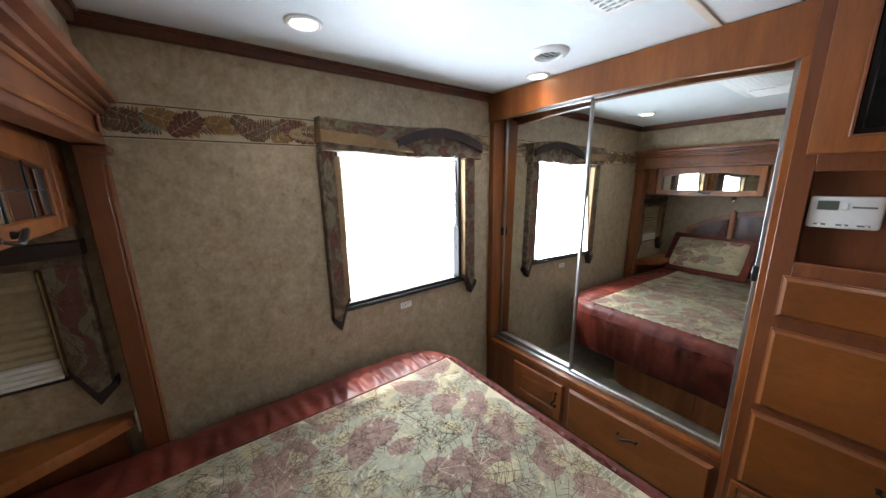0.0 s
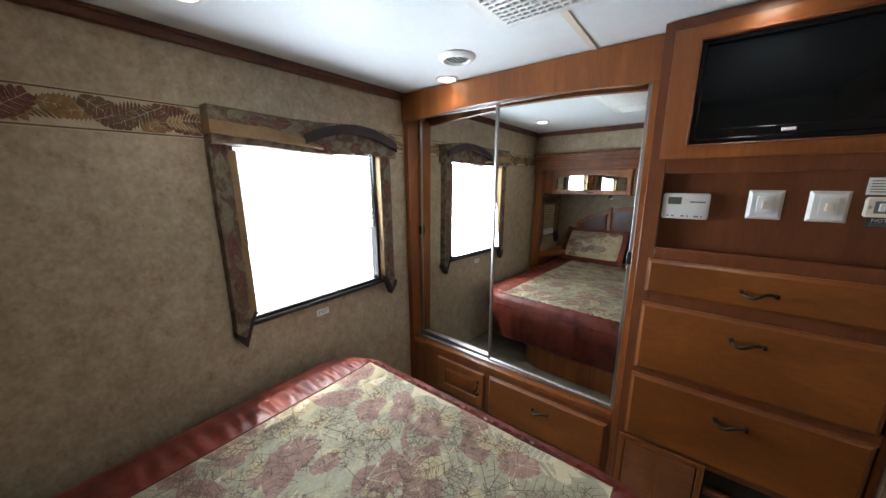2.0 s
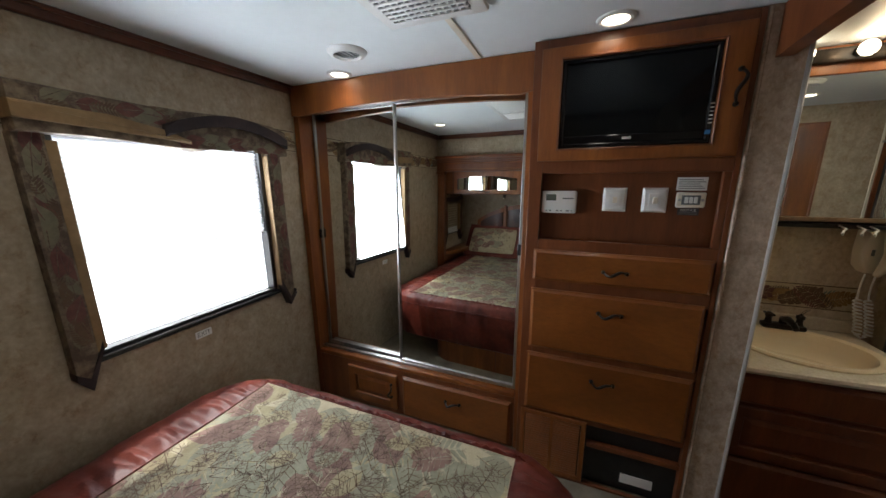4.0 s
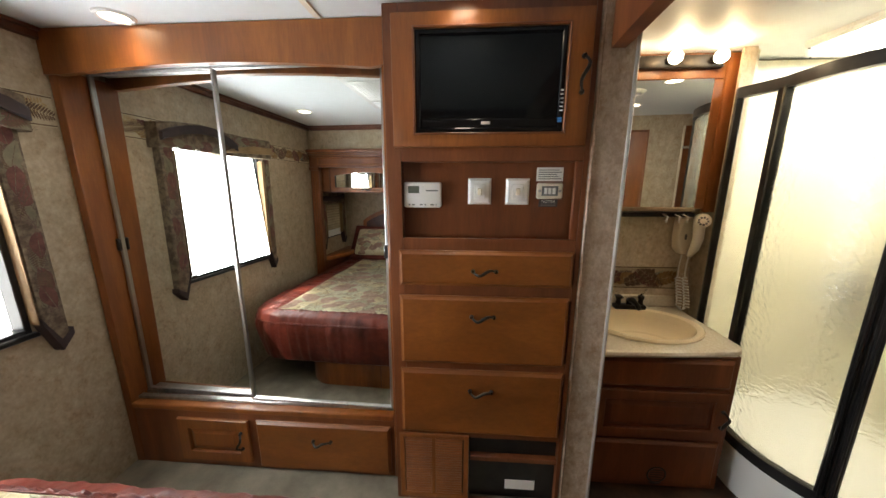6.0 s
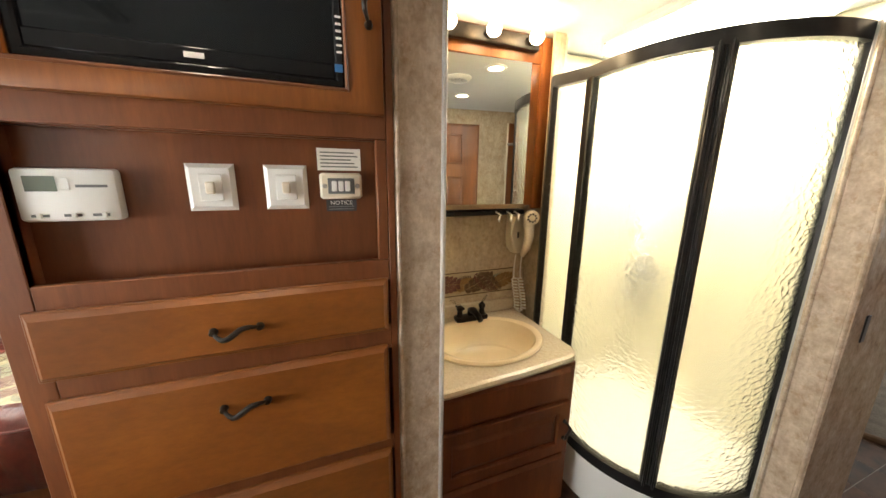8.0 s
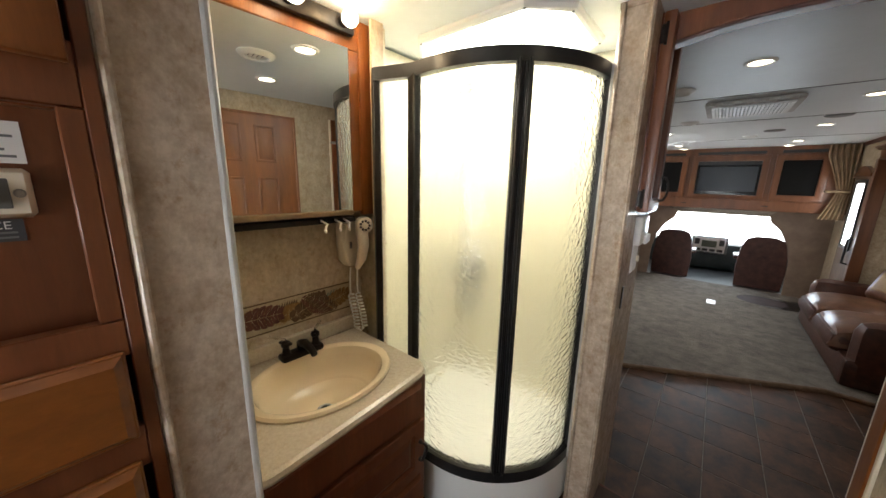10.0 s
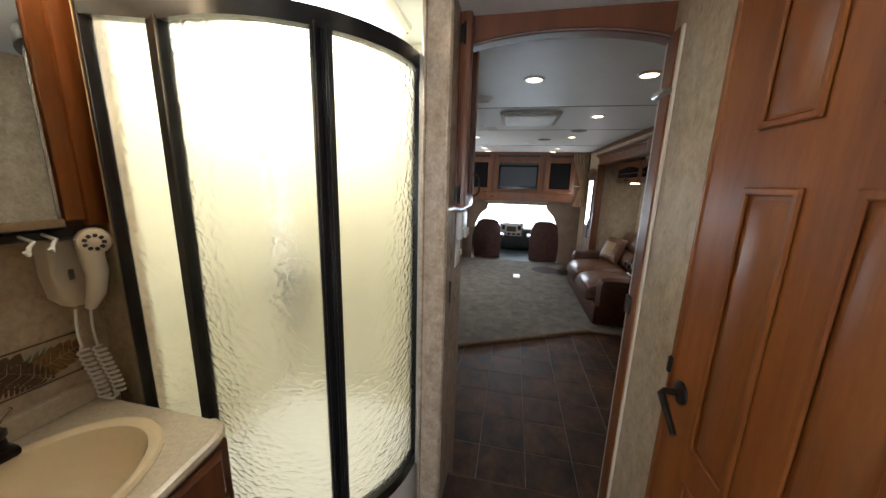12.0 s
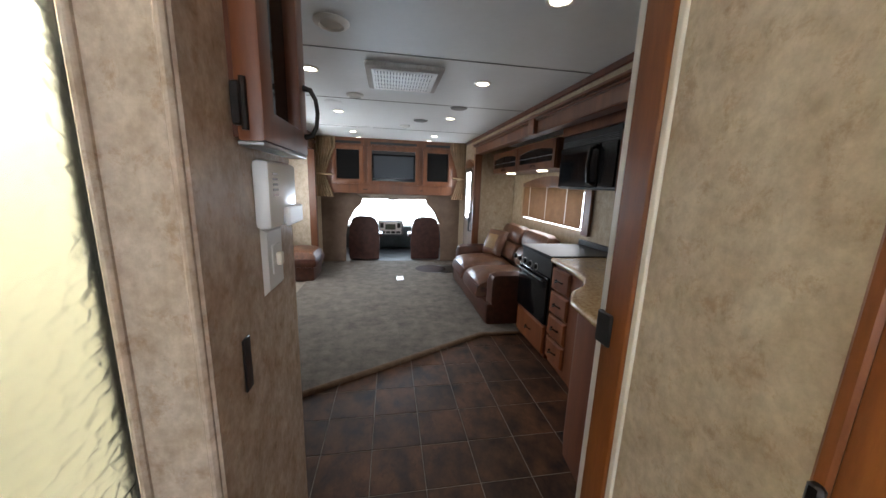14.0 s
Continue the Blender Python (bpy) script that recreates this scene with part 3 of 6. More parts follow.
# ---- rear window ----
win = place("window_rear", ((WX0 + WX1) / 2, REAR, WZ0), "wide window with a lowered white pleated shade", "window", "", "structure")
part("window_frame", rim(WX0, WX1, WZ0, WZ1, 0.022, -0.055, 0.006, 0.003, None, Matrix(((1, 0, 0, 0), (0, 0, -1, REAR), (0, 1, 0, 0), (0, 0, 0, 1)))), BLACK, win, "black metal frame")
pane = part("pane", box(WX0 + 0.02, WX1 - 0.02, 1.868, 1.872, WZ0 + 0.02, WZ1 - 0.02, 0), CLEAR, win, "clear glass", False)
pane.visible_shadow = False
part("window_sill", box(WX0 - 0.01, WX1 + 0.01, REAR - 0.026, REAR + 0.01, WZ0 - 0.014, WZ0 + 0.006, 0.004), BLACK, win, "black sill rail")
bm = sheet(lambda u, v: (WX0 + 0.022 + u * (WX1 - WX0 - 0.044), REAR + 0.022 + (0.008 if round(v * 48) % 2 else -0.008), WZ0 + 0.36 + v * (WZ1 - WZ0 - 0.385)), 1, 48)
part("shade", bm, SHADE, win, "white pleated shade", False)
setting("backdrop_rear", box(-0.6, 3.4, 2.7, 2.72, 0.2, 2.02, 0), DAY, "bright overexposed daylight outside the rear window", "backdrop")


def drape(parent, x0, x1, z0, z1, y, inner):
    """A stiff side panel with a pointed foot and a gold facing on its inner edge."""
    w = x1 - x0
    pts = [(x0, z1), (x1, z1), (x1, z0 + (0.10 if inner > 0 else 0.02)), (x0 + w * (0.45 if inner > 0 else 0.55), z0 - 0.03), (x0, z0 + (0.02 if inner > 0 else 0.10))]
    m = Matrix(((1, 0, 0, 0), (0, 0, -1, y), (0, 1, 0, 0), (0, 0, 0, 1)))
    part("side_drape", prism(pts[::-1], 0.0, 0.045, 0.008, None, m), DRAPE, parent, "leaf-patterned side panel")
    e = x1 if inner > 0 else x0
    part("drape_facing", prism([(e - 0.006, z0 + 0.09), (e + 0.016 * inner + 0.006, z0 + 0.10), (e + 0.016 * inner + 0.006, z1 - 0.02), (e - 0.006, z1 - 0.02)], 0.004, 0.046, 0.003, None, m), DRAPE_GOLD, parent, "gold facing")
    foot = [(x0 - 0.002, z0 + (0.01 if inner > 0 else 0.09)), (x0 + w * (0.45 if inner > 0 else 0.55), z0 - 0.045), (x1 + 0.012, z0 + (0.10 if inner > 0 else 0.01)), (x1 + 0.012, z0 + (0.13 if inner > 0 else 0.04)), (x0 + w * (0.45 if inner > 0 else 0.55), z0), (x0 - 0.002, z0 + (0.04 if inner > 0 else 0.12))]
    part("drape_foot", prism(foot, 0.002, 0.05, 0.004, None, m), DRAPE_DARK, parent, "dark brown pointed foot")
    rng = random.Random(int(100 * x0) + 900)
    for mat, n, kind in ((DRAPE_SAGE, 8, 0), (BORDER_RED, 7, 0), (LEAF_DARK, 8, 1), (TWIG, 16, 2)):
        bm = bmesh.new()
        for k in range(n):
            u, v = rng.uniform(x0 + 0.02, x1 - 0.02), z0 + 0.12 + (z1 - z0 - 0.16) * (k + rng.random()) / n
            d = y - 0.0465 - 0.0020 * rng.random()
            leaf_faces(bm, u, v, rng.uniform(0.9, 2.2) + 3.14 * (k % 2), 0.11, 0.055, lambda p, q, d=d: (min(max(p, x0 + 0.012), x1 - 0.012), d, q), kind)
        part("leaf_print", bm, mat, parent, smooth=False)


val = place("window_valance", (1.23, REAR, 1.64), "padded leaf-print valance with gold and dark brown swags and side drapes", "window valance")
VX0, VX1, VZ0, VZ1 = 0.738, 1.728, 1.64, 1.785
m = Matrix(((1, 0, 0, 0), (0, 0, -1, REAR), (0, 1, 0, 0), (0, 0, 0, 1)))
top = [(VX0, VZ0 + 0.01), (0.90, VZ0 + 0.012), (1.10, VZ0 + 0.012), (1.18, VZ0 - 0.004), (1.26, VZ0 - 0.012), (1.34, VZ0 + 0.006), (1.50, VZ0 + 0.022), (1.62, VZ0 + 0.010), (VX1, VZ0 - 0.006),
       (VX1, VZ1 - 0.02), (1.62, VZ1), (1.45, VZ1 + 0.018), (1.30, VZ1 + 0.006), (1.15, VZ1 - 0.004), (VX0, VZ1 + 0.012)]
part("valance_board", prism(top, 0.0, 0.075, 0.012, None, m), DRAPE, val, "leaf-print padded board")
swag = [(VX0 - 0.004, 1.688), (0.95, 1.676), (1.12, 1.664), (1.22, 1.652), (1.22, 1.668), (1.12, 1.700), (0.95, 1.730), (VX0 - 0.004, 1.740)]
part("gold_swag", prism(swag, 0.0, 0.088, 0.010, None, m), DRAPE_GOLD, val, "gold cloth swag")
arc = []
for k in range(13):
    a = k / 12
    arc.append((1.12 + 0.60 * a, 1.655 + 0.108 * math.sin(math.pi * (0.08 + 0.84 * a)) ** 0.8))
band = [(u, v + 0.030) for u, v in arc] + [(u, v - 0.018) for u, v in arc[::-1]]
part("brown_swag", prism(band[::-1], 0.0, 0.096, 0.010, None, m), DRAPE_DARK, val, "dark brown velvet swag")
rng = random.Random(8)
for mat, n, kind in ((DRAPE_SAGE, 12, 0), (BORDER_RED, 9, 0), (LEAF_DARK, 9, 1), (TWIG, 18, 2)):
    bm = bmesh.new()
    for k in range(n):
        u = VX0 + 0.05 + (VX1 - VX0 - 0.1) * (k + rng.random()) / n
        leaf_faces(bm, u, 1.752 if u < 1.15 else 1.66, rng.uniform(-0.6, 0.6), 0.09, 0.05, lambda p, q, d=REAR - 0.0765 - 0.0020 * rng.random(): (p, d, min(max(q, 1.638), 1.785)), kind)
    part("leaf_print", bm, mat, val, smooth=False)
drape(val, 0.735, 0.808, 0.80, 1.65, REAR, 1)
drape(val, 1.622, 1.702, 0.80, 1.65, REAR, -1)

sign = place("exit_sign", (1.18, REAR, 0.775), "small white EXIT sticker on the wallpaper", "sign")
part("sticker", box(1.143, 1.217, REAR - 0.0015, REAR, 0.762, 0.798, 0), WHITE, sign, smooth=False)


def words(text, size, m, mat, parent, name="lettering"):
    cu = bpy.data.curves.new(name, "FONT")
    cu.body, cu.size, cu.align_x, cu.align_y = text, size, "CENTER", "CENTER"
    tmp = bpy.data.objects.new(name, cu)
    scene.collection.objects.link(tmp)
    me = bpy.data.meshes.new_from_object(tmp.evaluated_get(bpy.context.evaluated_depsgraph_get()))
    bpy.data.objects.remove(tmp)
    bpy.data.curves.remove(cu)
    me.transform(m)
    me.materials.append(mat)
    ob = new(name, me)
    ob.parent = parent
    ob.matrix_parent_inverse = world_of(parent).inverted()
    return ob


words("EXIT", 0.030, facing((1.18, REAR - 0.0022, 0.780), (0, -1, 0)), GREY, sign)

# ---- bed slide-out ----
fas = place("slide_out_surround", (0.03, 0.9, 0), "stained wood surround of the slide-out with columns and crown", "surround", "", "structure")
for y0, y1 in ((1.715, 1.805), (0.0, 0.09)):
    bm = box(-0.02, 0.040, y0, y1, 0, 1.66, 0.004)
    col = part("column", bm, WOOD_RED, fas)
    for k in range(3):
        part("fluting", box(0.040, 0.048, y0 + 0.014 + 0.024 * k, y0 + 0.030 + 0.024 * k, 0.1, 1.58, 0.004), WOOD, col)
    part("capital", box(-0.02, 0.062, y0 - 0.006, y1 + 0.006, 1.61, 1.64, 0.006), WOOD_RED, col)
part("frieze", box(-0.02, 0.045, 0.0, 1.81, 1.64, 1.745, 0.004), WOOD_RED, fas)
part("frieze_panel", rim(0.10, 1.72, 1.66, 1.735, 0.012, 0.0, 0.012, 0.004, None, Matrix(((0, 0, 1, 0.045), (1, 0, 0, 0), (0, 1, 0, 0), (0, 0, 0, 1)))), WOOD, fas)
for k, (o, z0, z1) in enumerate(((0.060, 1.742, 1.762), (0.078, 1.762, 1.780), (0.098, 1.780, 1.812))):
    part("crown_step", box(-0.02, o, -0.005, 1.812, z0, z1, 0.007), WOOD_RED, fas)


def overhead_cabinet(y0, y1, glass):
    ob = place("overhead_cabinet", (-0.4, (y0 + y1) / 2, 1.39), "stained wood overhead cabinet" + (" with an arched leaded mirror door" if glass else " with a plain panel door"), "cabinet", "cabinets over the bed")
    part("body", box(-0.78, -0.075, y0, y1, 1.385, 1.755, 0.003), WOOD_RED, ob)
    m = facing((-0.073, (y0 + y1) / 2, 1.395), (1, 0, 0))
    h = (y1 - y0) / 2 - 0.006
    if not glass:
        panel_door(ob, m, -h, h, 0.0, 0.245, WOOD)
        return
    r = 0.042
    arch = [(-h + r + 2 * (h - r) * k / 12, 0.165 + 0.032 * math.sin(math.pi * k / 12)) for k in range(13)]
    bm = box(-h, -h + r, 0, 0.245, 0, 0.02, 0.003, None, m)
    box(h - r, h, 0, 0.245, 0, 0.02, 0.003, bm, m), box(-h + r, h - r, 0, r, 0, 0.02, 0.003, bm, m)
    prism(arch + [(h - r, 0.245), (-h + r, 0.245)], 0, 0.02, 0, bm, m)
    door = part("door", bm, WOOD, ob, smooth=False)
    part("glass", prism([(-h + r - 0.004, r - 0.004), (h - r + 0.004, r - 0.004)] + [(u, v + 0.006) for u, v in arch[::-1]], 0.004, 0.008, 0, None, m), MIRROR, door, "mirrored leaded glass", False)
    for k in (-0.36, -0.12, 0.12, 0.36):
        part("came", box(k * 2 * h * 0.85 - 0.002, k * 2 * h * 0.85 + 0.002, r, 0.19, 0.008, 0.011, 0.001, None, m), BLACK, door)
    part("came", box(-h + r, h - r, 0.108, 0.112, 0.008, 0.011, 0.001, None, m), BLACK, door)
    part("came_end", box(h - r - 0.014, h - r, r, 0.168, 0.007, 0.0105, 0.001, None, m), BLACK, door)
    s_handle(door, m @ Matrix.Translation((0, 0.021, 0.02)))


overhead_cabinet(1.645, 1.795, False)
overhead_cabinet(0.84, 1.64, True)
overhead_cabinet(0.20, 0.835, False)
overhead_cabinet(0.005, 0.195, False)

ob = place("reading_light", (-0.5, 1.13, 1.385), "small bronze reading light under the overhead cabinet, switched on", "reading light")
part("socket", lathe([(0, 0), (0.026, 0), (0.026, -0.012), (0.018, -0.018), (0.018, -0.045), (0, -0.045)], 16, None, Matrix.Translation((-0.5, 1.13, 1.385))), BRONZE, ob)
part("lens", lathe([(0, -0.046), (0.015, -0.046)], 16, None, Matrix.Translation((-0.5, 1.13, 1.385))), PUCK, ob, "glowing lens")
spot_lamp((-0.5, 1.13, 1.335), 1.6)

hb = place("headboard", (-0.76, 0.86, 0.4), "arched wooden headboard with dark leather panels", "headboard")
m = facing((-0.775, 0.86, 0.0), (1, 0, 0))
H = 0.70


def hb_top(u):
    return 1.02 + 0.23 * math.cos(min(1, abs(u) / H) * math.pi / 2) ** 0.8


outline = [(-H, 0.40), (H, 0.40)] + [(H - 2 * H * k / 28, hb_top(H - 2 * H * k / 28)) for k in range(29)]
part("board", prism(outline, 0.0, 0.025, 0.004, None, m), WOOD, hb)
for a, b in ((-0.65, -0.34), (-0.28, 0.28), (0.34, 0.65)):
    pan = [(a, 0.42), (b, 0.42)] + [(b - (b - a) * k / 14, hb_top(b - (b - a) * k / 14) - 0.055) for k in range(15)]
    part("leather_panel", prism(pan, 0.02, 0.045, 0.014, None, m), LEATHER, hb, "dark brown leather panel")
for u in (-0.31, 0.31):
    part("post", prism([(u - 0.028, 0.40), (u + 0.028, 0.40), (u + 0.022, hb_top(u) + 0.01), (u, hb_top(u) + 0.028), (u - 0.022, hb_top(u) + 0.01)], 0.0, 0.05, 0.006, None, m), WOOD, hb)

ns = place("nightstand", (-0.35, 1.68, 0.0), "narrow wooden nightstand with a polished bullnose top", "nightstand")
part("top", box(-0.76, -0.035, 1.735, 1.798, 0.640, 0.682, 0.014), WOOD, ns, "polished wooden top")
bm = prism([(-0.76, 1.60), (-0.30, 1.60), (-0.10, 1.70), (-0.035, 1.75), (-0.035, 1.798), (-0.76, 1.798)], 0.640, 0.682, 0.012)
part("shelf_top", bm, WOOD, ns)
part("body", box(-0.74, -0.07, 1.76, 1.798, 0.0, 0.638, 0.004), WOOD_RED, ns)
part("side_panel", box(-0.035, -0.018, 1.755, 1.798, 0.60, 0.69, 0.003), WHITE, ns, "white edge strip")

sw = place("window_slide_out", (-0.38, 1.80, 0.86), "small side window with a tan pleated shade and leaf drapes", "window", "", "structure")
part("window_frame", rim(-0.60, -0.16, 0.86, 1.42, 0.02, 0.0, 0.02, 0.003, None, Matrix(((1, 0, 0, 0), (0, 0, -1, 1.81), (0, 1, 0, 0), (0, 0, 0, 1)))), BLACK, sw)
part("shade", sheet(lambda u, v: (-0.58 + u * 0.40, 1.786 + (0.006 if round(v * 30) % 2 else -0.006), 0.955 + v * 0.45), 1, 30, None, 0.002), CREAM_CLOTH, sw, "tan pleated shade", False)
part("lower_shade", sheet(lambda u, v: (-0.58 + u * 0.40, 1.789 + (0.004 if round(v * 8) % 2 else -0.004), 0.875 + v * 0.075), 1, 8, None, 0.002), WHITE, sw, "white night shade", False)
setting("backdrop_side", box(-0.75, 0.0, 1.825, 1.835, 0.8, 1.5, 0), DAY, "bright daylight beyond the side window", "backdrop")
sv = place("side_window_valance", (-0.35, 1.79, 1.25), "short leaf-print valance with side drapes", "window valance")
m = Matrix(((1, 0, 0, 0), (0, 0, -1, 1.795), (0, 1, 0, 0), (0, 0, 0, 1)))
part("valance_board", box(-0.62, -0.06, 1.26, 1.40, 0.0, 0.05, 0.012, None, m), DRAPE, sv)
part("brown_swag", prism([(-0.62, 1.31), (-0.35, 1.275), (-0.055, 1.295), (-0.055, 1.345), (-0.35, 1.335), (-0.62, 1.365)], 0.0, 0.062, 0.008, None, m), DRAPE_DARK, sv, "dark brown swag")
drape(sv, -0.158, -0.066, 0.80, 1.27, 1.798, -1)
drape(sv, -0.66, -0.57, 0.80, 1.27, 1.798, 1)

# ---- bed ----
BX0, BX1, BY0, BY1, TOP = -0.74, 1.300, 0.085, 1.720, 0.565


def bed_ring(inset, z, n=40, wob=0.0, gather=0.0):
    """Outline of the mattress, drawn in by inset; the foot corners are rounded, the cloth wavy and gathered."""
    r = max(0.02, 0.27 - inset * 0.6)
    x1, y0, y1, x0 = BX1 - inset, BY0 + inset, BY1 - inset, BX0 + min(inset, 0.02)
    pts = []
    for k in range(161):
        pts.append((x0 + (x1 - r - x0) * k / 160, y0))
    pts += [(x1 - r + r * math.sin(math.pi / 2 * k / n), y0 + r - r * math.cos(math.pi / 2 * k / n)) for k in range(1, n)]
    pts += [(x1, y0 + r + (y1 - y0 - 2 * r) * k / 120) for k in range(121)]
    pts += [(x1 - r + r * math.cos(math.pi / 2 * k / n), y1 - r + r * math.sin(math.pi / 2 * k / n)) for k in range(1, n)]
    pts += [(x1 - r - (x1 - r - x0) * k / 160, y1) for k in range(161)]
    out = []
    for i, (x, y) in enumerate(pts):
        w = wob * (noise.noise(Vector((x * 7, y * 7, z * 2))) + 0.5 * noise.noise(Vector((x * 19, y * 19, z * 3))))
        w += gather * (noise.noise(Vector((i * 0.155, z * 5, 2.0))) + 0.6 * noise.noise(Vector((i * 0.36, z * 8, 5.0))))
        cx, cy = 0.3, 0.91
        d = Vector((x - cx, y - cy)).normalized()
        out.append((x + d.x * w, y + d.y * w, z + 0.3 * w))
    return out


def ring_skin(rings):
    bm = bmesh.new()
    vs = [[bm.verts.new(p) for p in r] for r in rings]
    n = len(vs[0])
    for a, b in zip(vs, vs[1:]):
        for k in range(n - 1):
            bm.faces.new((a[k], a[k + 1], b[k + 1], b[k]))
    return bm


bed = place("bed", (0.28, 0.91, 0.0), "queen bed on a wooden platform with a leaf-print bedspread", "bed")
part("platform", prism([(-0.76, 0.16), (0.95, 0.16)] + [(1.04 + 0.18 * math.sin(a * math.pi / 16), 0.34 - 0.18 * math.cos(a * math.pi / 16)) for a in range(1, 9)] + [(1.22 - 0.18 * (1 - math.cos(a * math.pi / 16)), 1.12 + 0.18 * math.sin(a * math.pi / 16)) for a in range(9)] + [(-0.76, 1.30)], 0.0, 0.30, 0.006), WOOD, bed, "honey wood bed platform")
part("platform_seam", box(1.218, 1.223, 0.72, 0.726, 0.01, 0.28, 0), WOOD_DARK, bed)
part("mattress", ring_skin([bed_ring(0.05, 0.30), bed_ring(0.035, 0.40), bed_ring(0.03, 0.50), bed_ring(0.06, 0.535), bed_ring(0.14, 0.545)]), CREAM_CLOTH, bed)
spread = place("bedspread", (0.28, 0.91, TOP), "leaf-print bedspread with a burgundy satin border, neatly made", "bedspread")


def bed_z(x, y):
    return TOP + 0.005 * noise.noise(Vector((x * 3, y * 3, 0))) + 0.002 * noise.noise(Vector((x * 11, y * 11, 4)))


IX1, IY0, IY1 = 1.225, 0.325, 1.485
part("printed_panel", sheet(lambda u, v: (BX0 + u * (IX1 - BX0), IY0 + v * (IY1 - IY0), bed_z(BX0 + u * (IX1 - BX0), IY0 + v * (IY1 - IY0))), 60, 40), QUILT, spread, "cream leaf-print panel")
outer = [bed_ring(0.0, TOP - 0.060, wob=0.008, gather=0.006), bed_ring(0.010, TOP - 0.028, wob=0.006, gather=0.008), bed_ring(0.026, TOP - 0.010, wob=0.004, gather=0.006), bed_ring(0.055, TOP - 0.002, wob=0.003, gather=0.003)]
inner = []
for x, y, z in outer[3]:
    q = (min(x, IX1), min(max(y, IY0), IY1))
    inner.append((q[0], q[1], bed_z(*q)))
mids = []
for f in (0.0, 0.12, 0.28, 0.45, 0.62, 0.8):
    mids.append([(a[0] + (b[0] - a[0]) * f, a[1] + (b[1] - a[1]) * f, a[2] + (b[2] - a[2]) * f + (0.008 + 0.008 * noise.noise(Vector((i * 0.13, f * 2.2, 1.0))) + 0.006 * math.sin(1.1 * i + 4 * noise.noise(Vector((i * 0.12, f * 1.5, 7.0))))) * math.sin(math.pi * min(1, f + 0.1))) for i, (a, b) in enumerate(zip(inner, outer[3]))])
part("border", ring_skin(mids + outer[::-1]), BURGUNDY, spread, "burgundy satin border")
part("skirt", ring_skin([outer[0], bed_ring(-0.004, TOP - 0.075, wob=0.010, gather=0.010), bed_ring(-0.012, TOP - 0.10, wob=0.014, gather=0.012), bed_ring(-0.012, TOP - 0.15, wob=0.016, gather=0.012), bed_ring(-0.004, TOP - 0.22, wob=0.020, gather=0.010), bed_ring(0.010, TOP - 0.30, wob=0.022, gather=0.008), bed_ring(0.022, TOP - 0.35, wob=0.022, gather=0.006), bed_ring(0.045, TOP - 0.368, wob=0.020, gather=0.005)]), BURGUNDY, spread, "burgundy satin skirt with gathers")
seam = bed_ring(-0.004, TOP - 0.066, wob=0.009, gather=0.008)
part("piping", tube(seam, 0.005, 6), BURGUNDY, spread)
edge = [(BX0 + 0.02, IY0), (IX1, IY0), (IX1, IY1), (BX0 + 0.02, IY1)]
fine = []
for a, b in zip(edge, edge[1:]):
    fine += [(a[0] + (b[0] - a[0]) * k / 30, a[1] + (b[1] - a[1]) * k / 30) for k in range(30)]
part("seam_piping", tube([(x, y, bed_z(x, y) + 0.003) for x, y in fine + [edge[-1]]], 0.0025, 6), BURGUNDY, spread, "stitched seam")
rng = random.Random(21)
pools = [(LEAF_OLIVE, 150, 0.20, 0.13, 0), (LEAF_GREEN, 50, 0.24, 0.17, 1), (LEAF_GREEN, 150, 0.17, 0.115, 0), (LEAF_RED, 85, 0.15, 0.095, 0), (LEAF_GREEN, 60, 0.13, 0.085, 0), (LEAF_OLIVE, 60, 0.11, 0.07, 0), (LEAF_RED, 40, 0.13, 0.10, 3)]


def on_spread(d):
    return lambda p, q: (min(max(p, BX0), IX1 - 0.006), min(max(q, IY0 + 0.006), IY1 - 0.006), bed_z(min(max(p, BX0), IX1), min(max(q, IY0), IY1)) + d)


veins = bmesh.new()
for j, (mat, n, ln, wd, kind) in enumerate(pools):
    bm = bmesh.new()
    for k in range(n):
        u = BX0 + 0.12 + (IX1 - BX0 - 0.14) * rng.random()
        v = IY0 + 0.02 + (IY1 - IY0 - 0.04) * rng.random()
        d = 0.0012 + 0.00035 * j + 0.0003 * k / n
        s, turn = rng.uniform(0.75, 1.25), rng.uniform(0, 6.3)
        leaf_faces(bm, u, v, turn, ln * s, wd * s, on_spread(d), kind)
        if kind == 0 and j > 1:
            leaf_veins(veins, u, v, turn, ln * s, wd * s, on_spread(0.0041), 0.0011)
    part("leaf_print", bm, mat, spread, smooth=False)
part("leaf_print", veins, LEAF_DARK, spread, smooth=False)
for mat, n, ln, d in ((TWIG, 210, 0.085, 0.0044), (LEAF_DARK, 130, 0.12, 0.0047), (QUILT, 90, 0.07, 0.0050)):
    bm = bmesh.new()
    for k in range(n):
        leaf_faces(bm, BX0 + 0.12 + (IX1 - BX0 - 0.14) * rng.random(), IY0 + 0.02 + (IY1 - IY0 - 0.04) * rng.random(), rng.uniform(0, 6.3), ln * rng.uniform(0.7, 1.2), 0, on_spread(d), 2)
    part("leaf_print", bm, mat, spread, smooth=False)


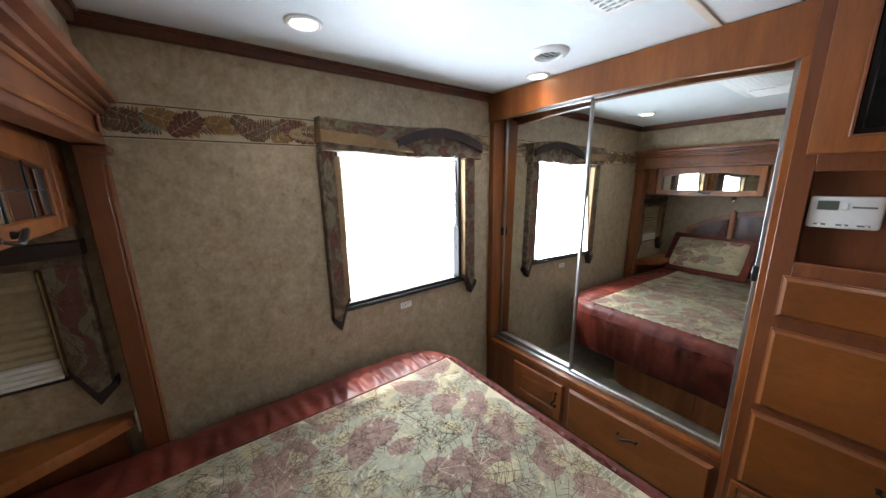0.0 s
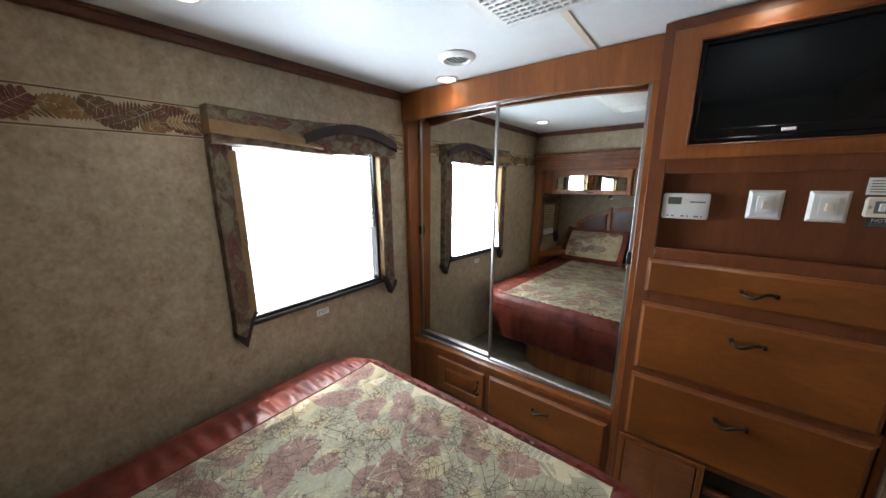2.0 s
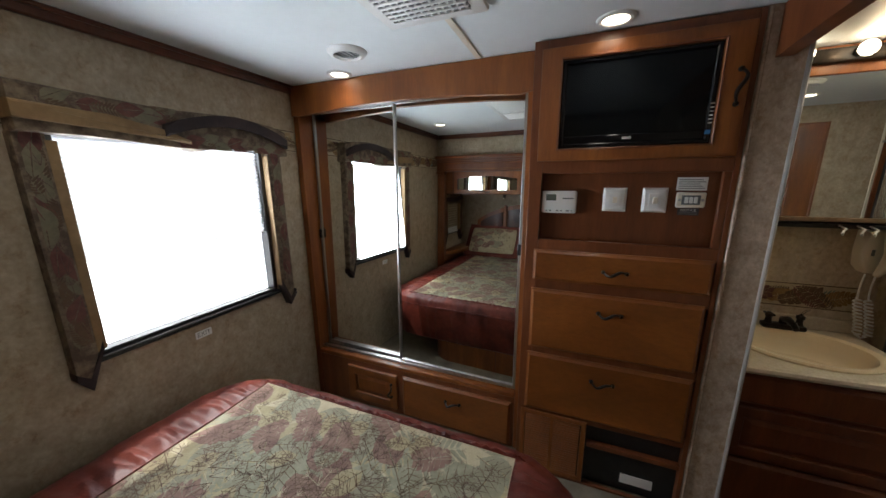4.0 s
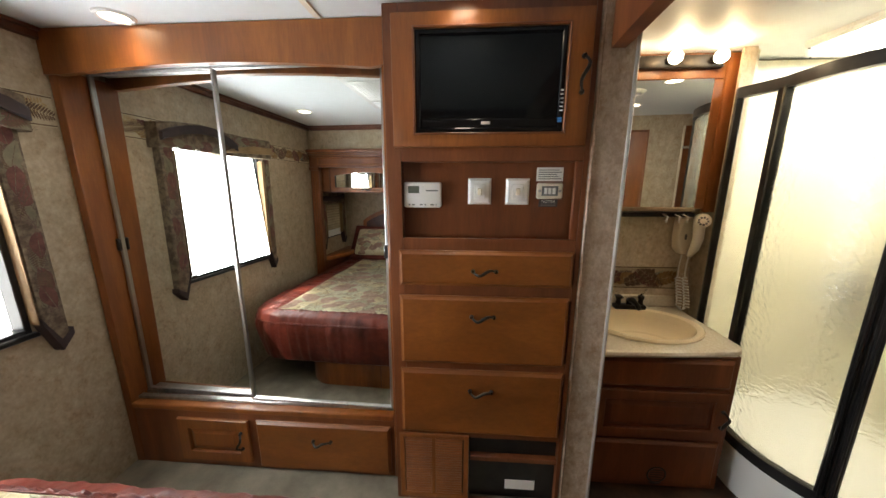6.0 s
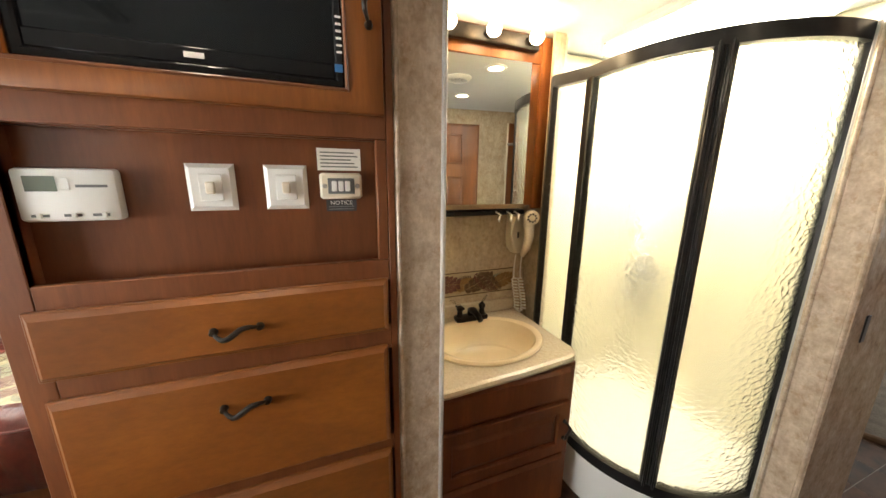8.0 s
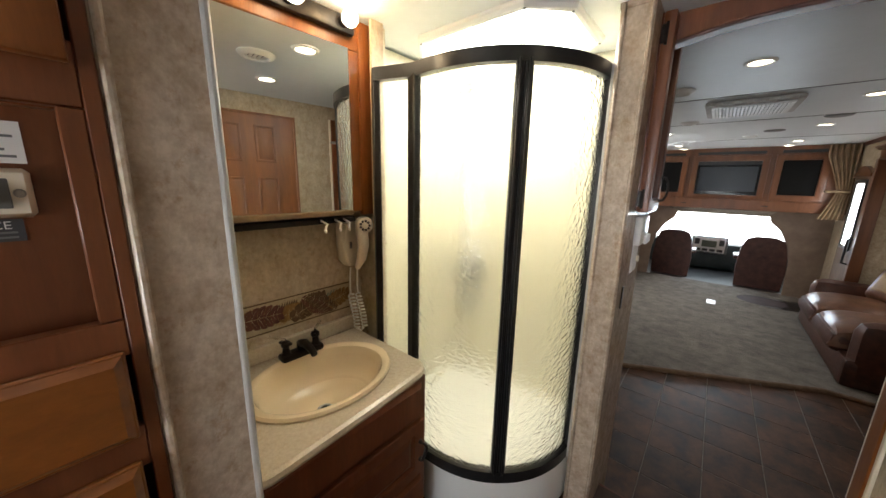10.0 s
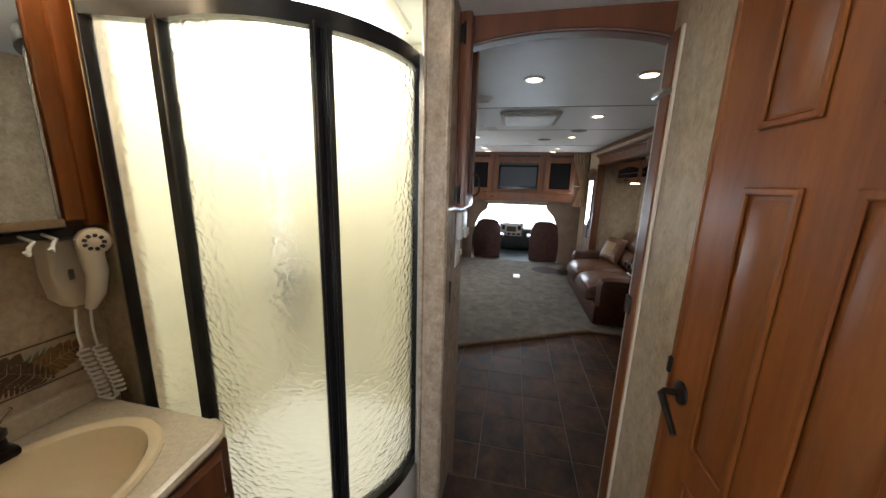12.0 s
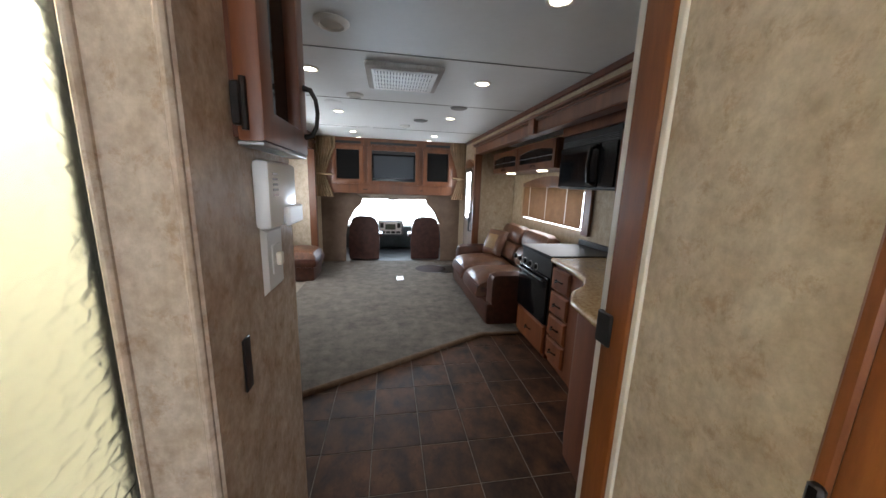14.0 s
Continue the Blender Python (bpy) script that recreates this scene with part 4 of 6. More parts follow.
def pillow(y0, y1):
    ob = place("pillow", (-0.58, (y0 + y1) / 2, 0.58), "leaf-print pillow sham with a burgundy flange, propped on the headboard", "pillow", "pillows on the bed")
    m = pose(-0.47, (y0 + y1) / 2, 0.60, 0, -128, 0)
    hw = (y1 - y0) / 2

    def side(u, v, s):
        a, b = 2 * u - 1, 2 * v - 1
        puff = 0.085 * (1 - abs(a) ** 2.6) ** 0.6 * (1 - abs(b) ** 2.6) ** 0.6
        return m @ Vector((0.02 + 0.19 * (b + 1), hw * a, s * puff))
    bm = sheet(lambda u, v: side(u, v, 1), 24, 18)
    sheet(lambda u, v: side(u, v, -1), 24, 18, bm)
    part("cushion", bm, QUILT, ob, "cream leaf-print cushion")
    part("flange", box(-0.03, 0.45, -hw - 0.05, hw + 0.05, -0.008, 0.008, 0.006, None, m), BURGUNDY, ob, "burgundy flange")
    for mat in (LEAF_RED, LEAF_GREEN, LEAF_DARK):
        bm = bmesh.new()
        for k in range(16):
            u, v = rng.uniform(0.1, 0.9), rng.uniform(0.1, 0.9)
            lo = 0.003 + 0.0002 * (k % 9)
            leaf_faces(bm, u, v, rng.uniform(0, 6.3), 0.2, 0.16, lambda p, q, lo=lo: side(min(max(p, 0.02), 0.98), min(max(q, 0.02), 0.98), -1) - (m.to_3x3() @ Vector((0, 0, lo))), 0 if mat is not LEAF_DARK else 2)
        part("leaf_print", bm, mat, ob, smooth=False)


pillow(0.98, 1.60)
pillow(0.22, 0.84)

# ---- wardrobe with mirror doors ----
WF = 1.865
wr = place("wardrobe", (2.1, 1.1, 0.0), "built-in stained wood wardrobe with two sliding mirror doors", "wardrobe")
part("side_post", box(WF, 2.41, 1.775, 1.815, 0, 1.90, 0.003), WOOD, wr)
part("end_post", box(WF, 2.41, 0.395, 0.428, 0, 1.90, 0.003), WOOD, wr)
arch = [(1.815, 1.875)] + [(1.815 - (1.42) * k / 20, 1.868 + 0.035 * math.sin(math.pi * k / 20)) for k in range(1, 20)] + [(0.395, 1.885), (0.395, CEIL - 0.004), (1.815, CEIL - 0.004)]
part("valance", prism(arch, 0.0, 0.03, 0.004, None, Matrix(((0, 0, 1, WF - 0.012), (1, 0, 0, 0), (0, 1, 0, 0), (0, 0, 0, 1)))), WOOD, wr, "arched wooden valance")
part("back", box(2.36, 2.41, 0.43, 1.77, 0.0, CEIL - 0.01, 0), WOOD_DARK, wr)
part("ledge", box(WF - 0.004, 2.08, 0.428, 1.775, 0.320, 0.350, 0.005), WOOD, wr)
part("bottom_rail", box(WF + 0.004, WF + 0.03, 0.428, 1.775, 0.0, 0.320, 0.002), WOOD_RED, wr)
for x in (1.90, 1.945):
    part("track", box(x, x + 0.028, 0.430, 1.773, 0.350, 0.366, 0.003), ALUMINIUM, wr, "ribbed aluminium track")
part("top_track", box(1.90, 2.0, 0.430, 1.773, 1.92, 1.955, 0.003), ALUMINIUM, wr)
for x, y0, y1 in ((1.966, 1.105, 1.772), (1.922, 0.430, 1.165)):
    m = facing((x - 0.004, (y0 + y1) / 2, 0.0), (-1, 0.026, 0)) @ Matrix.Translation((0, 1.14, 0)) @ Matrix.Rotation(-0.014, 4, "X") @ Matrix.Translation((0, -1.14, 0))
    h = (y1 - y0) / 2
    d = part("mirror_door", box(-h + 0.01, h - 0.01, 0.375, 1.915, -0.004, 0.0, 0, None, m), MIRROR, wr, "sliding mirror door", False)
    part("door_frame", rim(-h, h, 0.366, 1.920, 0.016, -0.010, 0.010, 0.003, None, m), ALUMINIUM, d, "brushed aluminium frame")
    part("finger_pull", box(h - 0.020 if x < 1.95 else -h, h if x < 1.95 else -h + 0.02, 1.12, 1.18, 0.010, 0.024, 0.004, None, m), BLACK, d, "black finger pull")
m = facing((WF + 0.004, 0, 0), (-1, 0, 0))
dr = panel_door(wr, m, -1.535, -1.165, 0.045, 0.285, WOOD, "low_door")
s_handle(dr, m @ Matrix.Translation((-1.20, 0.175, 0.02)), True)
drawer_front(wr, m, -1.125, -0.445, 0.02, 0.290, WOOD_HONEY, handle_v=0.20)

# ---- dresser ----
DF = 1.763
ds = place("dresser", (2.05, 0.03, 0.0), "tall built-in wooden dresser with a TV cupboard, switch niche and drawers", "dresser")
m = facing((DF, 0, 0), (-1, 0, 0))
part("side_panel", box(DF + 0.021, 2.38, 0.375, 0.394, 0, CEIL - 0.004, 0.002), WOOD_RED, ds)
part("side_panel", box(DF + 0.021, 2.38, -0.335, -0.318, 0, CEIL - 0.004, 0.002), WOOD_RED, ds)
for u0, u1, v0, v1 in ((-0.395, -0.34, 0, CEIL - 0.004), (0.318, 0.336, 0, CEIL - 0.004), (0.293, 0.318, 1.236, 1.522), (-0.34, 0.318, 2.0, CEIL - 0.004), (-0.34, 0.318, 1.522, 1.60), (-0.34, 0.318, 1.18, 1.236), (-0.34, 0.318, 0.99, 1.06), (-0.34, 0.318, 0.67, 0.72), (-0.34, 0.318, 0.345, 0.39), (-0.34, 0.318, 0.0, 0.012)):
    part("face_rail", box(u0, u1, v0, v1, -0.02, 0.0, 0.002, None, m), WOOD_RED, ds)
part("niche_back", box(-0.345, 0.322, 1.225, 1.525, -0.050, -0.040, 0, None, m), WOOD_RED, ds, smooth=False)
bm = box(-0.346, -0.340, 1.23, 1.52, -0.05, -0.001, 0, None, m)
box(-0.345, 0.32, 1.222, 1.230, -0.05, -0.02, 0, bm, m), box(-0.345, 0.32, 1.520, 1.528, -0.05, -0.02, 0, bm, m), box(0.318, 0.324, 1.23, 1.52, -0.05, -0.02, 0, bm, m)
part("niche_lining", bm, WOOD_RED, ds, smooth=False)
part("back", box(2.36, 2.38, -0.318, 0.375, 0, CEIL - 0.01, 0), WOOD_DARK, ds)
tv_door = part("tv_door", rim(-0.362, 0.312, 1.572, 2.003, 0.080, 0.0, 0.022, 0.005, None, m, 0.047), WOOD, ds, "wooden frame door round the television")
bm = rim(-0.289, 0.238, 1.613, 1.961, 0.007, 0.016, 0.026, 0.003, None, m)
part("bead", bm, WOOD_RED, tv_door)
s_handle(tv_door, m @ Matrix.Translation((0.283, 1.80, 0.022)), True, 0.11)
drawer_front(ds, m, -0.357, 0.311, 1.048, 1.190, WOOD_HONEY, handle_v=1.112)
drawer_front(ds, m, -0.358, 0.307, 0.710, 1.006, WOOD_HONEY, handle_v=0.925)
drawer_front(ds, m, -0.362, 0.310, 0.375, 0.681, WOOD_HONEY, handle_v=0.592)
gr = part("return_grille", rim(-0.378, -0.069, 0.02, 0.358, 0.022, -0.006, 0.008, 0.003, None, m), WOOD, ds, "wooden louvred return grille")
for half in (-0.356, -0.220):
    for k in range(22):
        part("louvre", box(half + 0.004, half + 0.122, -0.0035, 0.0035, -0.004, 0.008, 0.001, None, m @ Matrix.Translation((0, 0.052 + k * 0.0130, 0)) @ Matrix.Rotation(0.6, 4, "X")), WOOD, gr)
part("grille_stile", box(-0.234, -0.216, 0.04, 0.34, -0.004, 0.007, 0.002, None, m), WOOD, gr)
part("grille_back", box(-0.37, -0.07, 0.02, 0.35, -0.03, -0.022, 0, None, m), WOOD_DARK, ds, smooth=False)
# shallow cubby: its deep shade is put in as black back, side and top
bins = part("cubby", box(-0.066, 0.318, 0.012, 0.345, -0.05, -0.030, 0, None, m), BLACK, ds, "flush black panel standing for the shade in an open cubby", False)
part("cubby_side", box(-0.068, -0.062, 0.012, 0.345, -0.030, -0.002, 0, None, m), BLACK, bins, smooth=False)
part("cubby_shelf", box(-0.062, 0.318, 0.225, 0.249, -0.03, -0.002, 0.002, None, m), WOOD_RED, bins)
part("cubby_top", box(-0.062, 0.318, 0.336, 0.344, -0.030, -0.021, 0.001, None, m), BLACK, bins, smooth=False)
part("label", box(0.10, 0.235, 0.055, 0.105, -0.030, -0.0285, 0, None, m), WHITE, bins, "white rating label", False)

tv = place("television", (DF, 0.02, 1.64), "small flat black television, switched off, set into the cupboard door", "television")
part("bezel", rim(-0.282, 0.231, 1.620, 1.954, 0.018, -0.012, 0.012, 0.004, None, m), BLACK_GLOSS, tv)
part("screen", box(-0.266, 0.215, 1.668, 1.938, -0.012, 0.002, 0, None, m), SCREEN, tv, "dark glossy screen", False)
part("lower_bezel", box(-0.264, 0.213, 1.637, 1.668, -0.012, 0.008, 0.003, None, m), BLACK_GLOSS, tv)
part("badge", box(-0.050, -0.018, 1.648, 1.658, 0.008, 0.0095, 0.001, None, m), WHITE, tv, "silver badge")
for k in range(6):
    part("button", box(0.217, 0.228, 1.688 + 0.013 * k, 1.692 + 0.013 * k, 0.012, 0.0135, 0, None, m), WHITE, tv)
part("sticker", box(0.212, 0.228, 1.652, 1.667, 0.012, 0.0130, 0, None, m), material("blue_sticker", (0.03, 0.18, 0.45), 0.5), tv, "blue sticker", False)
part("back_case", box(-0.27, 0.22, 1.63, 1.945, -0.06, -0.013, 0.004, None, m), BLACK, tv)

N = m @ Matrix.Translation((0, 0, -0.040))
th = place("thermostat", (DF, 0.264, 1.40), "white plastic thermostat with a small display and sliders", "thermostat")
part("case", box(-0.336, -0.192, 1.352, 1.448, 0.0, 0.028, 0.008, None, N), WHITE, th)
part("display", box(-0.318, -0.276, 1.407, 1.434, 0.028, 0.0292, 0, None, N), LCD, th, "grey display", False)
part("side_button", box(-0.272, -0.258, 1.409, 1.432, 0.028, 0.030, 0.001, None, N), WHITE, th)
for k, u in enumerate((-0.306, -0.262, -0.222)):
    part("slider", box(u - 0.012, u + 0.012, 1.361, 1.366, 0.028, 0.0295, 0, None, N), GREY, th, smooth=False)
    part("slider_knob", box(u - 0.004 + 0.003 * k, u + 0.003 + 0.003 * k, 1.359, 1.368, 0.028, 0.033, 0.001, None, N), WHITE, th)
part("script_mark", box(-0.250, -0.205, 1.414, 1.419, 0.028, 0.0288, 0, None, N), GREY, th, smooth=False)


def wall_switch(m, u, v, w=0.088, h=0.098, group="switches in the niche"):
    ob = place("wall_switch", m @ Vector((u, v, 0)), "white plastic rocker switch with a square plate", "light switch", group)
    bm = raised(u - w / 2, u + w / 2, v - h / 2, v + h / 2, 0, 0.008, 0.009, None, m)
    part("plate", bm, WHITE, ob, smooth=False)
    part("inner_plate", box(u - 0.021, u + 0.021, v - 0.028, v + 0.028, 0.008, 0.011, 0.002, None, m), WHITE, ob)
    part("toggle", box(u - 0.008, u + 0.008, v - 0.013, v + 0.012, 0.011, 0.021, 0.002, None, m @ Matrix.Translation((0, 0, 0))), CREAM_PLASTIC, ob, "ivory toggle")
    return ob


wall_switch(N, -0.047, 1.413)
wall_switch(N, 0.096, 1.413)
ns2 = place("slide_switch", (DF, -0.215, 1.42), "cream slide-out control switch with chrome screws", "switch")
part("plate", box(0.166, 0.262, 1.386, 1.446, 0, 0.012, 0.008, None, N), CREAM_PLASTIC, ns2)
part("well", box(0.184, 0.244, 1.398, 1.434, 0.012, 0.014, 0.002, None, N), GREY, ns2)
for k in range(3):
    part("rocker", box(0.192 + 0.015 * k, 0.204 + 0.015 * k, 1.404, 1.428, 0.014, 0.020, 0.002, None, N), WHITE, ns2)
for u in (0.177, 0.251):
    part("screw", lathe([(0, 0.015), (0.004, 0.0148), (0.0055, 0.012)], 10, None, N @ Matrix.Translation((u, 1.416, 0))), ALUMINIUM, ns2, "chrome screw")
nt = place("notice", (DF, -0.215, 1.38), "small printed instruction label and a black NOTICE sticker", "label")
part("paper", box(0.164, 0.262, 1.452, 1.502, 0, 0.0012, 0, None, N), WHITE, nt, smooth=False)
for k in range(5):
    part("text_bar", box(0.171, 0.255 - 0.008 * (k % 3), 1.459 + 0.008 * k, 1.462 + 0.008 * k, 0.0012, 0.0016, 0, None, N), GREY, nt, smooth=False)
part("black_sticker", box(0.178, 0.248, 1.356, 1.384, 0, 0.0012, 0, None, N), INK, nt, "black sticker", False)
words("NOTICE", 0.014, N @ Matrix.Translation((0.213, 1.376, 0.0018)), WHITE, nt)
for k in range(2):
    part("text_bar", box(0.184, 0.242, 1.360 + 0.006 * k, 1.3625 + 0.006 * k, 0.0012, 0.0016, 0, None, N), GREY, nt, smooth=False)

# ---- bedroom ceiling ----
downlight(0.635, 1.49, watts=3)
downlight(1.79, 1.395, watts=4)
downlight(1.675, 0.115, watts=3.5)
round_vent(1.56, 1.165)
ac = place("air_conditioner", (1.10, 0.75, CEIL), "white ceiling air conditioner panel with a gridded intake", "air conditioner")
part("panel", box(0.72, 1.42, 0.50, 0.86, CEIL - 0.022, CEIL, 0.012), WHITE, ac)
gap = part("intake", box(0.98, 1.36, 0.545, 0.815, CEIL - 0.0245, CEIL - 0.022, 0), GREY, ac, "dark intake behind the grid", False)
for k in range(16):
    part("grid_bar", box(0.985 + 0.0248 * k, 0.996 + 0.0248 * k, 0.545, 0.815, CEIL - 0.031, CEIL - 0.0245, 0.002), WHITE, gap)
for k in range(12):
    part("grid_cross", box(0.98, 1.36, 0.552 + 0.0235 * k, 0.559 + 0.0235 * k, CEIL - 0.029, CEIL - 0.0245, 0.001), WHITE, gap)
for k in range(5):
    part("outlet_fin", box(0.75 + 0.04 * k, 0.765 + 0.04 * k, 0.55, 0.81, CEIL - 0.032, CEIL - 0.022, 0.003), WHITE, ac)

# ---- passage between bedroom and bathroom ----
pier = setting("wall_pier", box(1.770, 2.42, -0.462, -0.337, 0, CEIL, 0.0), PANEL, "tan marbled wall end beside the dresser")
for y, mat in ((-0.347, PANEL), (-0.466, TRIM_GREY)):
    tagged(part("trim_edge", box(1.760, 1.776, y - 0.004, y + 0.008, 0, CEIL - 0.003, 0.004), mat, None), "thin metal corner trim", "trim", "", "structure")
hd = [(0.663, 1.885)] + [(0.663 + 1.10 * k / 16, 1.885 + 0.030 * math.sin(math.pi * k / 16)) for k in range(1, 16)] + [(1.765, 1.885), (1.765, CEIL - 0.003), (0.663, CEIL - 0.003)]
tagged(part("trim_header", prism(hd, 0, 0.05, 0.004, None, Matrix(((1, 0, 0, 0), (0, 0, -1, -0.375), (0, 1, 0, 0), (0, 0, 0, 1)))), WOOD_RED, None), "arched wooden header over the passage", "header", "", "structure")

# ---- bathroom setting ----
setting("wall_door", box(0.600, 0.655, -1.80, -0.40, LIV, CEIL, 0), WALLPAPER_BATH, "cream mottled wallpaper round the toilet door")
bm = box(1.37, 1.475, -1.985, -1.60, LIV, CEIL, 0.003)
sp = setting("wall_shower_pier", bm, PANEL, "tan marbled wall end beside the shower")
setting("wall_shower_back", box(1.40, 2.42, -2.06, -2.00, LIV, CEIL, 0), SHOWER_WALL, "ivory shower back wall")
for x in (1.378, 1.462):
    tagged(part("trim_edge", box(x - 0.005, x + 0.007, -1.606, -1.592, 0, CEIL - 0.003, 0.004), PANEL, None), "rounded tan corner trim", "trim", "", "structure")
tagged(part("trim_shower_cove", box(1.367, 1.478, -1.602, -1.597, CEIL - 0.022, CEIL, 0.002), PANEL, None), "tan cove strip", "trim", "", "structure")

bm = box(2.240, 2.42, -1.204, -1.190, 0, CEIL, 0)
box(2.240, 2.254, -1.190, -1.146, 0, CEIL, 0, bm)
setting("wall_shower_side", bm, WALLPAPER_BATH, "cream mottled wallpaper return beside the shower")

# ---- toilet door ----
td = place("door_toilet", (0.66, -1.12, 0), "closed panelled wooden door with a bronze lever", "door", "", "structure")
m = facing((0.656, -1.12, 0), (1, 0, 0))
leaf = part("leaf", box(-0.285, 0.335, 0.02, 1.90, 0.0, 0.010, 0.002, None, m), WOOD, td, smooth=False)
for v0, v1 in ((1.560, 1.83), (0.80, 1.448), (0.12, 0.72)):
    for u0, u1 in ((-0.145, 0.0), (0.09, 0.235)):
        bm = rim(u0, u1, v0, v1, 0.016, 0.010, 0.018, 0.004, None, m)
        raised(u0 + 0.024, u1 - 0.024, v0 + 0.024, v1 - 0.024, 0.010, 0.017, 0.016, bm, m)
        part("door_panel", bm, WOOD, leaf)
part("casing", rim(-0.302, 0.352, -0.02, 1.917, 0.018, 0.0, 0.014, 0.004, None, m), WOOD, td)
lm = m @ Matrix.Translation((-0.225 * 1.0, 0.905, 0.010))
lev = part("rose", lathe([(0, 0.012), (0.018, 0.012), (0.030, 0.006), (0.032, 0)], 20, None, lm), BRONZE, td, "bronze lever handle")
part("lever", tube([(0, 0, 0.008), (0, 0, 0.042), (0.006, -0.004, 0.05), (0.05, -0.028, 0.052), (0.095, -0.06, 0.050)], [0.010, 0.009, 0.010, 0.009, 0.0075], 10, None, facing((0.656, -1.12, 0), (1, 0, 0)) @ Matrix.Translation((-0.225, 0.905, 0.010))), BRONZE, lev)
part("latch_plate", box(-0.300, -0.284, 0.925, 0.975, 0.010, 0.022, 0.004, None, m), BRONZE, td)

# ---- vanity ----
VF = 1.905
vn = place("vanity", (2.15, -0.8, 0), "dark wooden bathroom vanity cabinet with drawers and a door", "vanity")
bm = box(VF, VF + 0.02, -1.115, -0.468, 0.0, 0.70, 0.003)
box(VF + 0.02, 2.41, -1.115, -1.095, 0, 0.70, 0.002, bm), box(VF + 0.02, 2.41, -0.488, -0.468, 0, 0.70, 0.002, bm), box(VF + 0.02, 2.41, -1.095, -0.488, 0, 0.02, 0, bm)
part("carcass", bm, WOOD_RED, vn)
m = facing((VF, 0, 0), (-1, 0, 0))
drawer_front(vn, m, 0.490, 1.085, 0.545, 0.685, WOOD_RED, False)
d = panel_door(vn, m, 0.505, 1.085, 0.285, 0.530, WOOD_RED, "drawer", 0.05)
s_handle(d, m @ Matrix.Translation((1.065, 0.40, 0.02)), True, 0.08)
drawer_front(vn, m, 0.505, 1.085, 0.03, 0.265, WOOD_RED, False)
vt = part("floor_register", lathe([(0.030, 0.016), (0.040, 0.022), (0.052, 0.018), (0.056, 0.018)], 24, None, m @ Matrix.Translation((0.825, 0.085, 0.0))), BLACK, vn, "round black heat register")
for k in range(5):
    part("register_slat", box(-0.03, 0.03, -0.003 + 0.013 * (k - 2), 0.003 + 0.013 * (k - 2), 0.018, 0.021, 0.001, None, m @ Matrix.Translation((0.825, 0.085, 0.0))), BLACK, vt)
ct = place("countertop", (2.15, -0.8, 0.70), "speckled cream laminate countertop with a rounded corner", "countertop")
r = 0.07
out = [(2.415, -0.467), (1.880, -0.467), (1.868, -0.52), (1.885, -0.85), (1.905, -1.128 + r)] + [(1.905 + r - r * math.cos(a * math.pi / 12), -1.128 + r - r * math.sin(a * math.pi / 12)) for a in range(1, 7)] + [(2.415, -1.128)]
t = bmesh.new()
SX, SY, SA, SB = 2.135, -0.815, 0.205, 0.262
hole = [(SX + (SA - 0.018) * math.cos(2 * math.pi * k / 40), SY + (SB - 0.018) * math.sin(2 * math.pi * k / 40)) for k in range(40)]
for z, flip in ((0.735, 0), (0.700, 1)):
    vo = [t.verts.new((x, y, z)) for x, y in out]
    vi = [t.verts.new((x, y, z)) for x, y in hole]
    es = [t.edges.new((a, b)) for ring in (vo, vi) for a, b in zip(ring, ring[1:] + ring[:1])]
    bmesh.ops.triangle_fill(t, use_beauty=True, edges=es)
    if flip:
        lo, li = vo, vi
    else:
        ho, hi = vo, vi
for a, b in ((ho, lo), (hi, li)):
    for k in range(len(a)):
        t.faces.new((a[k], a[(k + 1) % len(a)], b[(k + 1) % len(a)], b[k]))
part("slab", t, COUNTER, ct, smooth=False)
part("edge_roll", tube([(x, y, 0.718) for x, y in out[1:-1]], 0.0165, 8), COUNTER, ct)
part("backsplash", box(2.392, 2.415, -1.128, -0.467, 0.735, 0.80, 0.004), COUNTER, ct)
sk = place("basin", (SX, SY, 0.735), "oval bisque drop-in wash basin", "sink")
M = Matrix.Translation((SX, SY, 0.735))
prof = [(1.0, 0.0), (1.01, 0.008), (0.985, 0.016), (0.93, 0.017), (0.875, 0.010), (0.84, -0.012), (0.78, -0.06), (0.66, -0.105), (0.42, -0.128), (0.12, -0.135), (0.10, -0.136)]
part("bowl", lathe([(a * SB, z) for a, z in prof], 48, None, M, SA / SB, 1.0), SINK, sk)
part("underside", lathe([(0.83 * SB, -0.02), (0.76 * SB, -0.08), (0.5 * SB, -0.14), (0, -0.15)], 32, None, M, SA / SB, 1.0), SINK, sk)
part("drain", lathe([(0.030, -0.134), (0.024, -0.131), (0.018, -0.134), (0.010, -0.150), (0, -0.150)], 20, None, M), ALUMINIUM, sk, "chrome drain")
# black disc caps the drain recess and gives the hole its shade
part("drain_hole", lathe([(0, -0.1315), (0.017, -0.1315), (0.018, -0.136)], 18, None, M), BLACK, sk, "black disc standing for the shade in the drain hole")
part("overflow", box(-0.165, -0.16, -0.012, 0.012, -0.04, -0.03, 0.002, None, M), BRONZE, sk)
fc = place("faucet", (2.31, SY, 0.75), "dark bronze two-handle faucet", "faucet")
F = pose(2.315, -0.825, 0.750)
part("base", box(-0.028, 0.028, -0.085, 0.085, 0.0, 0.028, 0.012, None, F), BRONZE, fc)
part("spout", tube([(0, 0, 0.02), (0, 0, 0.05), (-0.03, 0, 0.062), (-0.085, 0, 0.052), (-0.105, 0, 0.038)], [0.018, 0.018, 0.016, 0.013, 0.012], 12, None, F), BRONZE, fc)
